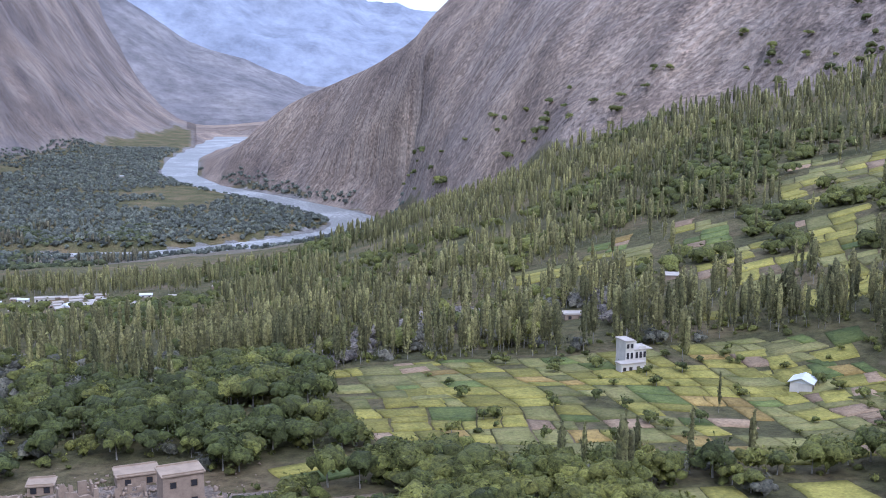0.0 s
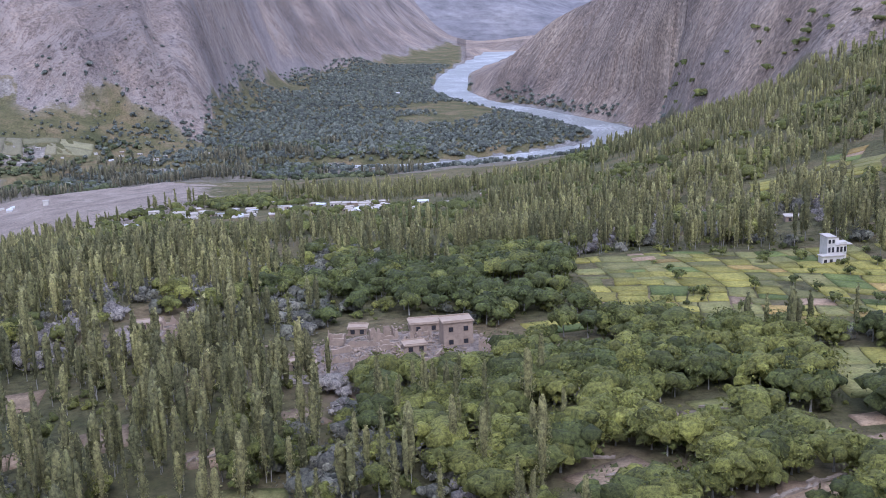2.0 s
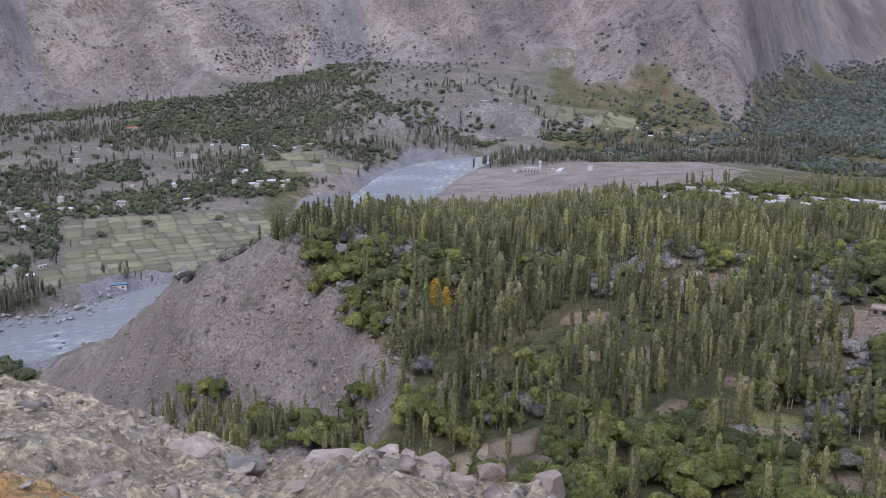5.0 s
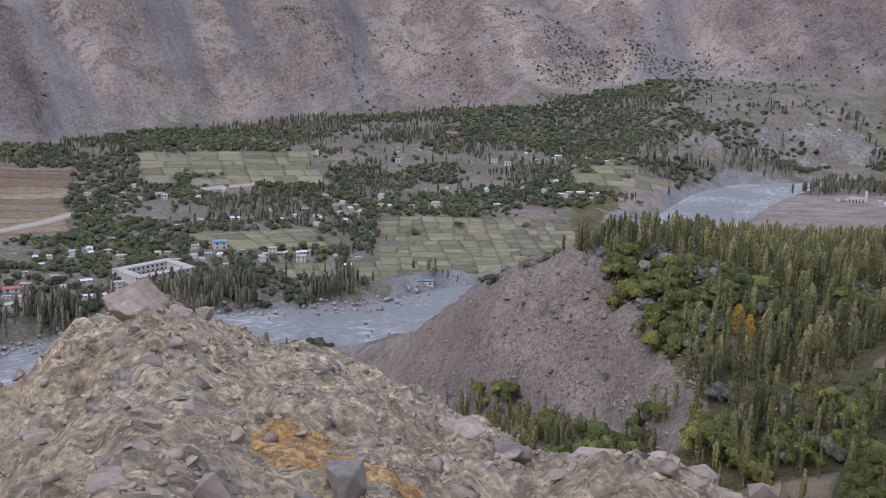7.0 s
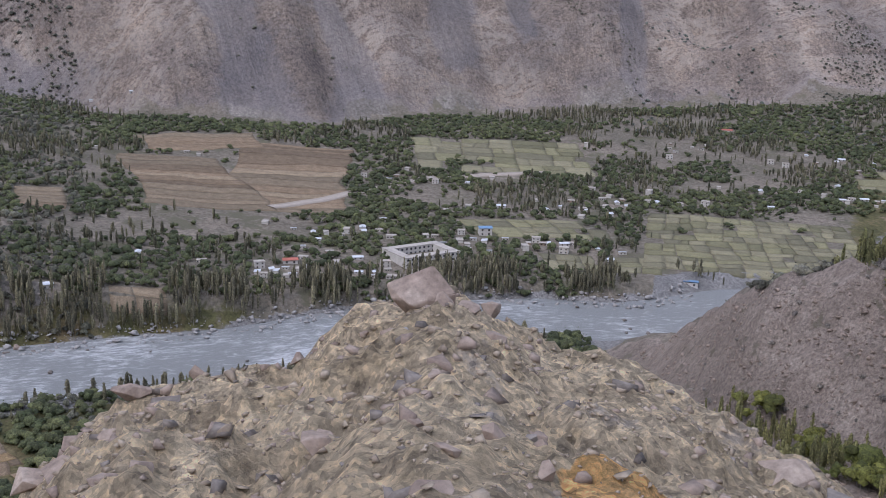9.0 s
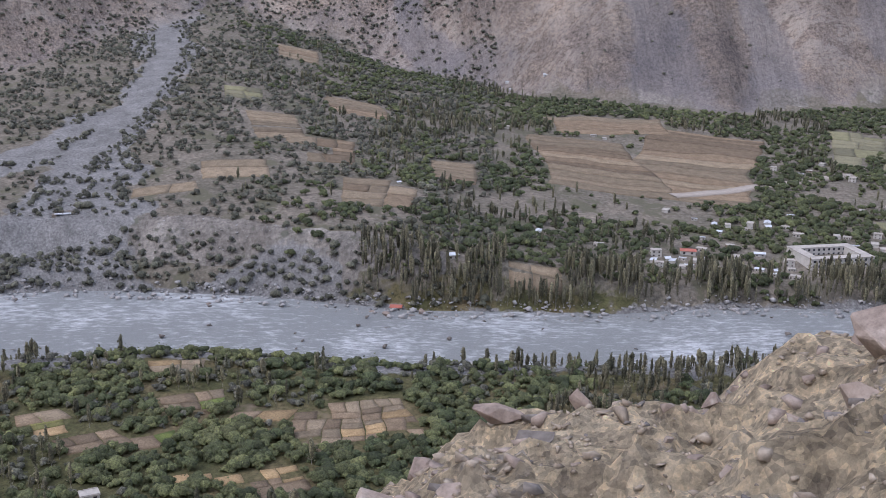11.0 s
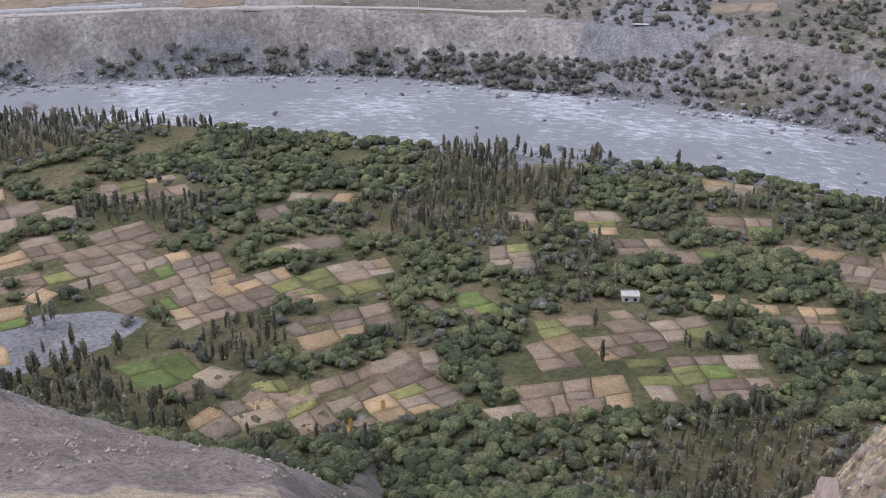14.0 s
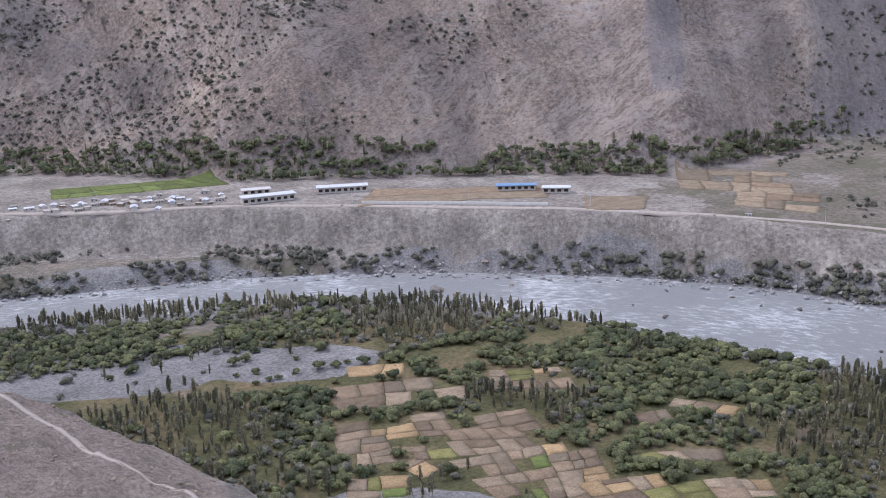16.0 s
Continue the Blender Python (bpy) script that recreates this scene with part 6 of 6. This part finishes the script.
def rock_bmesh(seed, points=18, flat=0.7, bevel=0.06):
    """An angular boulder: the hull of random points, its edges worn."""
    g = np.random.default_rng(seed)
    p = g.normal(size=(points, 3))
    p /= np.linalg.norm(p, axis=1)[:, None]
    p *= g.uniform(0.72, 1.0, (points, 1)) * 0.5 * (1.0, g.uniform(0.65, 0.95), flat)
    bm = bmesh.new()
    for v in p:
        bm.verts.new(v)
    bmesh.ops.convex_hull(bm, input=bm.verts)
    bmesh.ops.delete(bm, geom=[v for v in bm.verts if not v.link_faces], context="VERTS")
    if bevel:
        bmesh.ops.bevel(bm, geom=list(bm.edges), offset=bevel * 0.5, segments=1, affect="EDGES", clamp_overlap=True)
    return bm


def rock_mesh(seed, mat, flat=0.7):
    me = bpy.data.meshes.new("boulder")
    bm = rock_bmesh(seed, 13, flat, 0.025)
    bm.to_mesh(me)
    bm.free()
    me.materials.append(mat)
    return me


ROCKS = [rock_mesh(500 + k, (M_BOULDER, M_BOULDER, M_SLATE, M_BOULDER, M_BOULDER)[k % 5], 0.55 + 0.07 * (k % 5)) for k in range(15)]
PEAK = [rock_mesh(640 + k, M_BOULDER, 0.95) for k in range(4)]
ROCKS += PEAK
ROCK_LABEL = {M_BOULDER: "angular grey-brown boulder half sunk in ridge rubble", M_SLATE: "dark slate block lying in ridge rubble"}


def boulder(az, r, size, k=None, sink=0.3, stretch=(1, 1, 1)):
    k = int(rng.integers(15)) if k is None else k
    x, y = polar(az, r)
    ob = new("boulder", ROCKS[k])
    tagged(ob, ROCK_LABEL[ROCKS[k].materials[0]], "rock", "ridge boulders")
    ob.matrix_basis = pose(x, y, float(ground_z(x, y)) + size * (0.35 - sink), *rng.uniform(-18, 18, 2), rng.uniform(0, 360)) @ Matrix.Diagonal((size * stretch[0], size * stretch[1], size * stretch[2], 1))
    return ob


# the cap of the ridge and the large slabs beside the lookout
for az, r, size, k, sink, st in ((72.4, 14.0, 1.15, 16, 0.12, (1.0, 0.9, 0.78)), (70.0, 13.4, 0.46, 17, 0.1, (1, 1, 0.9)), (71.3, 13.2, 0.36, 18, 0.12, (1, 0.9, 0.9)), (73.7, 13.0, 0.5, 15, 0.25, (1, 1, 0.8)), (69.0, 14.4, 0.42, 17, 0.05, (1.1, 1, 0.8)), (66.2, 14.3, 0.55, 18, 0.1, (1, 1, 0.9)),
                                 (59.9, 6.7, 0.62, 7, 0.30, (1.1, 0.9, 1.2)), (61.8, 6.0, 0.24, 7, 0.12, (1, 0.8, 0.9)), (67.0, 6.0, 0.15, 12, 0.1, (1, 1, 1)),
                                 (68.0, 15.6, 0.7, 4, 0.2, (1, 1, 1)), (65.3, 14.5, 0.6, 6, 0.15, (1, 1, 1)), (66.5, 15.2, 0.45, 7, 0.2, (1, 1, 1)), (63.6, 14.2, 0.4, 9, 0.2, (1, 1, 1)), (62, 13.8, 0.5, 10, 0.2, (1, 1, 0.8)),
                                 (54.5, 11.6, 0.8, 9, 0.32, (1.3, 0.9, 0.7)), (51.8, 11.2, 0.8, 12, 0.3, (1.1, 0.8, 0.9)), (46.5, 11.8, 0.95, 3, 0.34, (1.5, 0.8, 0.55)), (43.4, 11.5, 0.7, 6, 0.3, (1, 0.9, 0.8)), (41.0, 11.0, 0.85, 1, 0.3, (1.2, 0.9, 0.7)),
                                 (37.6, 10.8, 0.42, 4, 0.15, (1, 1, 1)), (34.4, 10.7, 0.68, 13, 0.12, (1, 0.9, 0.8)), (9.2, 10.2, 0.75, 7, 0.2, (1, 1, 0.9)), (6.9, 10.4, 0.9, 10, 0.3, (1.3, 1, 0.6)), (4.6, 10.3, 0.7, 0, 0.25, (1.2, 1, 0.7)),
                                 (68.4, 6.4, 0.16, 8, 0.1, (1, 1, 1)), (83.4, 15.0, 0.4, 4, 0.1, (0.8, 0.8, 1.2)), (86.6, 14.8, 0.6, 11, 0.2, (1.2, 0.8, 0.8)),
                                 (78.5, 14.2, 0.4, 8, 0.25, (0.7, 0.6, 1.2)), (89.5, 14.6, 0.6, 14, 0.25, (1.2, 1, 0.9)), (91.5, 14.2, 0.7, 5, 0.2, (1, 1, 1)), (85, 13.6, 0.5, 2, 0.2, (1, 1, 1))):
    boulder(az, r, size, k, sink, st)
for _ in range(245):
    az = rng.choice([rng.uniform(30, 68), rng.uniform(66, 97), rng.uniform(66, 97), rng.uniform(0, 14)])
    r = rng.uniform(4.0, 17.5) if az > 20 else rng.uniform(8.5, 12)
    boulder(az, r, float(np.clip(rng.lognormal(-1.6, 0.6), 0.07, 0.62)) * (0.5 + r / 26), None, rng.uniform(0.26, 0.46))


def rubble(name, label, xs, ys, sizes, mat, seeds=8, category="stones", lift=0.1):
    """Small stones, one object, each an angular hull."""
    models = []
    for s in range(seeds):
        bm = rock_bmesh(700 + s, 8, 0.62, 0)
        bm.verts.index_update()
        models.append((np.array([v.co[:] for v in bm.verts]), np.array([[v.index for v in f.verts] for f in bm.faces])))
        bm.free()
    zs = np.maximum(ground_z(xs, ys), -0.5)
    pick, turn = rng.integers(0, seeds, len(xs)), rng.uniform(0, 6.283, len(xs))
    V, Fc, base = [], [], 0
    for k, (v, f) in enumerate(models):
        s = pick == k
        c, d = np.cos(turn[s])[:, None], np.sin(turn[s])[:, None]
        h = sizes[s][:, None]
        V.append(np.stack([xs[s][:, None] + h * (v[None, :, 0] * c - v[None, :, 1] * d), ys[s][:, None] + h * (v[None, :, 0] * d + v[None, :, 1] * c), zs[s][:, None] + h * (v[None, :, 2] + lift)], -1).reshape(-1, 3))
        Fc.append((f[None] + (np.arange(s.sum()) * len(v))[:, None, None] + base).reshape(-1, 3))
        base += s.sum() * len(v)
    me = mesh_from(name, np.concatenate(V), np.concatenate(Fc), [mat])
    return tagged(new(name, me), label, category, kind="stuff")


def strew():
    n = 5000
    az, r = rng.uniform(20, 100, n), 3.0 + 17 * rng.beta(1.3, 1.2, n)
    x, y = polar(az, r)
    rubble("ridge_rubble", "loose angular stones on the ridge", x, y, np.clip(rng.lognormal(-3.0, 0.55, n), 0.02, 0.22) * (0.5 + r / 14), M_CHIP)
    az, r = rng.uniform(20, 100, n), 3.0 + 17 * rng.beta(1.3, 1.2, n)
    x, y = polar(az, r)
    rubble("ridge_gravel", "pale gravel and chips on the ridge", x, y, np.clip(rng.lognormal(-3.2, 0.5, n), 0.014, 0.12) * (0.5 + r / 14), M_CHIP)
    n = 420
    az, r = rng.uniform(30, 98, n), 4.0 + 13.5 * rng.beta(1.4, 1.1, n)
    x, y = polar(az, r)
    rubble("ridge_stones", "grey and brown stones embedded in the ridge's sandy face", x, y, np.clip(rng.lognormal(-1.6, 0.5, n), 0.1, 0.5) * (0.5 + r / 22), M_BOULDER, lift=0.02)
    n = 260
    az, r = rng.uniform(30, 98, n), 4.0 + 13.5 * rng.beta(1.4, 1.1, n)
    x, y = polar(az, r)
    rubble("ridge_stones", "dark slate stones embedded in the ridge's sandy face", x, y, np.clip(rng.lognormal(-1.7, 0.5, n), 0.1, 0.4) * (0.5 + r / 22), M_SLATE, lift=0.02)
    # river rocks along both shores
    n = 90000
    az, r = rng.uniform(58, 175, n), rng.uniform(300, 540, n)
    x, y = polar(az, r)
    d = river_distance(x, y)
    far = ~river_side(x, y)
    ok = (d > -5) & (d < 9) & (rng.random(n) < np.where(far, 0.55, 0.35))
    sizes = np.clip(rng.lognormal(0.25, 0.6, ok.sum()), 0.4, 4.0) * np.where(far[ok], 1.0, 0.8)
    rubble("river_rocks", "grey boulders strewn along the river's shores", x[ok], y[ok], sizes, M_PALEROCK, lift=0.25)
    ok = (d < -5) & (rng.random(n) < 0.0022)
    rubble("rapids_rocks", "dark rocks breaking the river's rapids", x[ok], y[ok], np.full(ok.sum(), 3.0) * rng.uniform(0.6, 1.25, ok.sum()), M_SLATE, lift=0.42)
    n = 13000
    az, r = rng.uniform(43, 62, n), rng.uniform(150, 330, n)
    x, y = polar(az, r)
    ok = r < interp(az, LAND["mid"][0])
    rubble("scree_stones", "stones on the bluff's scree face", x[ok], y[ok], np.clip(rng.lognormal(-0.6, 0.6, ok.sum()), 0.15, 2.4), M_BOULDER)
    n = 8000
    az, r = rng.uniform(128, 172, n), rng.uniform(95, 210, n)
    x, y = polar(az, r)
    ok = r < interp(az, LAND["mid"][0]) + 12
    rubble("spur_stones", "pinkish stones strewn over the bare spur", x[ok], y[ok], np.clip(rng.lognormal(-1.15, 0.6, ok.sum()), 0.12, 1.5), M_CHIP)
    n = 1500
    az, r = rng.normal(17, 2.2, n), rng.normal(171, 5, n)
    x, y = polar(az, r)
    rubble("hamlet_rubble", "fallen mud bricks and stones round the ruined hamlet", x, y, np.clip(rng.lognormal(-1.0, 0.5, n), 0.15, 1.1), M_MUD, lift=0.15)
    n = 9000
    az, r = rng.uniform(92, 172, n), rng.uniform(420, 560, n)
    x, y = polar(az, r)
    ok = (r < interp(az, LAND["bench"][0])) & ~river_side(x, y) & (river_distance(x, y) > 3)
    rubble("bank_stones", "pale stones in the eroded far bank", x[ok], y[ok], np.clip(rng.lognormal(-0.4, 0.5, ok.sum()), 0.25, 2.0), M_PALEROCK)


strew()

# large rocks in and by the river
for az, r, size in ((143.7, 447, 9.0), (144.6, 443, 5.5), (142.6, 442, 5.0), (139.6, 452, 3.6), (95.6, 375, 5.0), (94.2, 374, 4.0), (93.6, 377, 4.4), (96.3, 378, 3.4), (92.8, 373, 3.2), (105, 392, 3.2), (146.5, 462, 3.0), (128, 438, 3.4), (118, 420, 3.0),
                    (141, 478, 4.4), (136, 478, 3.4), (152, 486, 4.0), (122, 452, 3.4), (158, 488, 3.2)):
    x, y = polar(az, r)
    ob = tagged(new("river_boulder", ROCKS[int(rng.integers(15))]), "large pale boulder standing in the river", "rock", "river boulders")
    ob.matrix_basis = pose(x, y, max(float(ground_z(x, y)), -0.8) + size * 0.18, 0, 0, rng.uniform(0, 360)) @ Matrix.Diagonal((size, size, size, 1))

# ---- single trees near the lookout ----
def tree_meshes(kind, k):
    g = np.random.default_rng(880 + k)
    if kind == "poplar":
        pieces = [(*spindle(g, 0.032 + 0.008 * k, 0.2), True), (*leaf_cloud(420, poplar_crown(0.06 + 0.012 * k), 0.02, 900 + k, 2.6), False)]
        st = stem(0.8, 0.009, 0.012)
    elif kind == "golden":
        pieces = [(*leaf_cloud(620, poplar_crown(0.24), 0.04, 940 + k, 1.2), False)]
        st = stem(0.6, 0.012)
    else:
        w = 0.42 + 0.03 * k
        pieces = [(*lump(g, (0, 0, 0.58), w * 0.7), True)]
        for q in range(11):
            a = q * 2.4 + k
            pieces.append((*lump(g, (math.cos(a) * w * g.uniform(0.4, 0.8), math.sin(a) * w * g.uniform(0.4, 0.8), 0.42 + g.uniform(-0.14, 0.36)), w * g.uniform(0.26, 0.42)), True))
        pieces.append((*leaf_cloud(420, round_crown(w * 1.6, 0.2, 12), 0.036, 920 + k, 1.0, 0.5), False))
        st = stem(0.5, 0.035)
    v, f, sm = gather(pieces)
    crown = mesh_from("crown", v, f, [{"poplar": M_POPLAR, "golden": M_GOLD}.get(kind, M_LEAF)], None, sm)
    crown.attributes.new("tint", "FLOAT", "POINT").data.foreach_set("value", np.full(len(v), 0.25 + 0.15 * (k % 5), np.float32))
    vs, fs = st
    parts = [(vs, fs)]
    for q in range(5):  # limbs
        a, h = q * 2.4 + k, 0.28 + 0.09 * q
        lim = np.array([[0, 0, 0], [0.006, 0, 0.01], [0, 0.006, 0.01], [math.cos(a) * 0.16, math.sin(a) * 0.16, 0.17]]) * ((0.45, 0.45, 1.2) if kind != "round" else (1.2, 1.2, 0.9)) + (0, 0, h)
        parts.append((lim, np.array([[0, 1, 3], [1, 2, 3], [2, 0, 3]])))
    base, vv, ff = 0, [], []
    for v2, f2 in parts:
        vv.append(v2)
        ff.append(f2 + base)
        base += len(v2)
    return crown, mesh_from("trunk", np.concatenate(vv), np.concatenate(ff), [M_BARK])


def make_tree(name, label, kind, k, group):
    crown, trunk = tree_meshes(kind, k)
    t = tagged(new(name), label, "tree", group)
    for nm, me in (("trunk", trunk), ("crown", crown)):
        o = new(nm, me)
        o.parent = t
    return t


def single_trees():
    pop = [make_tree("poplar", "slender grey-green poplar with a pale trunk", "poplar", k, "poplars below the lookout") for k in range(5)]
    rnd = [make_tree("orchard_tree", "leafy green walnut tree with a broad crown", "round", k, "orchard trees below the lookout") for k in range(5)]
    gold = make_tree("golden_poplar", "young poplar in golden autumn leaf", "golden", 0, "golden trees")
    used = set()

    def put(models, az, r, h):
        x, y = polar(az, r)
        k = int(rng.integers(len(models)))
        m = pose(x, y, float(ground_z(x, y)) - 0.1, 0, 0, rng.uniform(0, 360)) @ Matrix.Scale(h, 4)
        if models[k].name in used:
            copy_thing(models[k], pose(0, 0, 0)).matrix_basis = m
        else:
            used.add(models[k].name)
            models[k].matrix_basis = m
    for q in range(230):
        a, r = rng.uniform(9, 44), rng.uniform(100, 150)
        put(*((pop, a, r, rng.uniform(5.0, 8.5)) if q % 5 < 3 else (rnd, a, r, rng.uniform(2.6, 4.6))))
    for _ in range(120):
        a, r = rng.uniform(-8, 14), rng.uniform(108, 172)
        x, y = polar(a, r)
        if is_free(np.array([x]), np.array([y]))[0]:
            put(rnd, a, r, rng.uniform(3.4, 5.6))
    for az, r, h in ((41.5, 180, 5.6), (40.9, 178, 4.6), (40.1, 181, 4.0), (126, 186, 2.6), (128, 178, 3.0)):
        put([gold], az, r, h)


single_trees()


# ---- tracks, walls ----
M_TRACK = plain_material("dusty_track", (0.40, 0.345, 0.29), 0.95, 0.15, 0.6)


def ribbon(name, label, category, line, width, mat, lift=0.12, height=0.0, kind="structure"):
    """A track or a low wall along bearings and distances, following the ground."""
    pts = np.array([polar(a, r) for a, r in line])
    fine = np.concatenate([np.linspace(p, q, 14, endpoint=False) for p, q in zip(pts, pts[1:])] + [pts[-1:]])
    tan = np.gradient(fine, axis=0)
    tan /= np.linalg.norm(tan, axis=1)[:, None]
    nor = np.stack([-tan[:, 1], tan[:, 0]], 1)
    rows = []
    for s in (-0.5, 0.5):
        q = fine + nor * width * s
        z = np.maximum(ground_z(q[:, 0], q[:, 1]), ground_z(fine[:, 0], fine[:, 1]) - 0.2)
        rows += [np.column_stack([q, z + lift + height]), np.column_stack([q, z - 0.8])]
    n = len(fine)
    v = np.concatenate([rows[1], rows[0], rows[2], rows[3]])
    k = np.arange(n - 1)
    f = np.concatenate([np.stack([b * n + k, b * n + k + 1, (b + 1) * n + k + 1, (b + 1) * n + k], 1) for b in range(3)])
    return tagged(new(name, mesh_from(name, v, f, [mat])), label, category, kind=kind)


ribbon("track", "dusty footpath over the bare spur", "path", ((172, 204), (166.5, 196), (163.3, 184), (161.7, 174), (158.8, 166), (154, 150)), 1.1, M_TRACK)
ribbon("road", "gravel road along the edge of the far terrace", "road", ((172, 576), (165.6, 563), (154.1, 531), (147.5, 514), (137, 495), (130.5, 484), (124, 485), (118, 482)), 3.5, M_TRACK)
ribbon("village_road", "pale embanked road through the far village", "road", ((80.6, 536), (77, 566), (71.2, 618), (66, 640)), 7.0, M_TRACK, 0.6)
ribbon("boundary_wall", "long low whitewashed wall of the sports ground", "wall", ((147.5, 517), (142.7, 508), (137.6, 500)), 0.4, M_WHITE, 0.1, 1.3, "")
for az, r, length, turn in ((10.8, 130, 7, 4), (8.6, 131, 5, -6), (6.4, 126.5, 7, 8), (4.2, 126, 6, -4), (0.6, 122, 6, 40), (-1.2, 126, 6, 36), (11.4, 123.5, 6, 6), (3.2, 133.5, 7, 3), (24.6, 140, 7, 12), (8.0, 150, 7, -5), (2.2, 143, 8, 6), (9.2, 116, 7, 3), (5.0, 113, 7, -6)):
    terrace = part("terrace_wall", broken_wall(length, 0.45, 0.3, 0.75), M_WALLSTONE, None)
    tagged(terrace, "low uneven dry-stone wall holding up a terraced plot", "wall", "terrace walls")
    place(terrace, az, r, turn, 1.0, 0.1, 1.0)


def utility_pole(az, r, h):
    """A bare pole with a cross-arm and insulators."""
    pole = tagged(new("utility_pole"), "thin grey utility pole with a cross-arm", "pole", "utility poles")
    bm = bmesh.new()
    bmesh.ops.create_cone(bm, cap_ends=True, segments=8, radius1=0.16, radius2=0.09, depth=h + 1, matrix=Matrix.Translation((0, 0, h / 2 - 0.5)))
    part("shaft", bm, M_GREYWALL, pole)
    part("cross_arm", boxes((-0.9, 0.9, -0.22, -0.1, h - 0.6, h - 0.45)), M_WOOD, pole)
    for x in (-0.8, 0.8):
        part("insulator", boxes((x - 0.05, x + 0.05, -0.21, -0.11, h - 0.45, h - 0.2, 0.02)), M_WHITE, pole)
    place(pole, az, r, 0, 1.0, 0.05, 1.0)


for az, r, h in ((135.4, 497, 8), (130.2, 486, 7.5), (141.8, 507, 7.5), (148.0, 517, 7.5), (123.6, 484, 7)):
    utility_pole(az, r, h)


def footbridge():
    """A plank bridge over the stream's cleft in the far bank."""
    b = tagged(new("footbridge"), "small flat bridge over the cleft in the far bank", "bridge")
    part("deck", boxes((-4.5, 4.5, -0.9, 0.9, 0.5, 0.8)), M_TIN, b)
    for y in (-0.9, 0.9):
        part("rail", boxes((-4.5, 4.5, y - 0.05, y + 0.05, 1.6, 1.7)), M_WOOD, b)
        for x in (-4.2, -1.4, 1.4, 4.2):
            part("post", boxes((x - 0.05, x + 0.05, y - 0.05, y + 0.05, 0.8, 1.6)), M_WOOD, b)
    for x in (-4.6, 4.6):
        part("abutment", boxes((x - 0.8, x + 0.8, -1.2, 1.2, -2.5, 0.5)), M_WALLSTONE, b)
    place(b, 111.9, 463, 0, 1.0, -0.3, 3.0)


footbridge()


def tower_mosque():
    """The pale hall with a slender tower across the river."""
    m = tagged(new("mosque"), "white hall with a slender tower across the river", "building")
    part("hall", boxes((-11, 7, -5, 5, -1.5, 5.5)), M_WHITE, m)
    part("roof", boxes((-11.4, 7.4, -5.4, 5.4, 5.5, 5.9)), M_FLATROOF, m)
    part("tower", boxes((7.5, 10.5, -1.5, 1.5, -1.5, 13, 0.25)), M_WHITE, m)
    part("tower_cap", boxes((7.3, 10.7, -1.7, 1.7, 13, 13.5), (8.2, 9.8, -0.8, 0.8, 13.5, 15.5, 0.6)), M_TIN, m)
    for k in range(5):
        x = -9.2 + k * 3.6
        f = part("window", boxes((x - 0.8, x + 0.8, -5.08, -5, 1.2, 4.2)), M_WOOD, m)
        part("pane", boxes((x - 0.65, x + 0.65, -5.14, -5.04, 1.35, 4.05)), M_DARK, f)
    place(m, 36.4, 668, 8, 0.5, 0.3, 6)


tower_mosque()
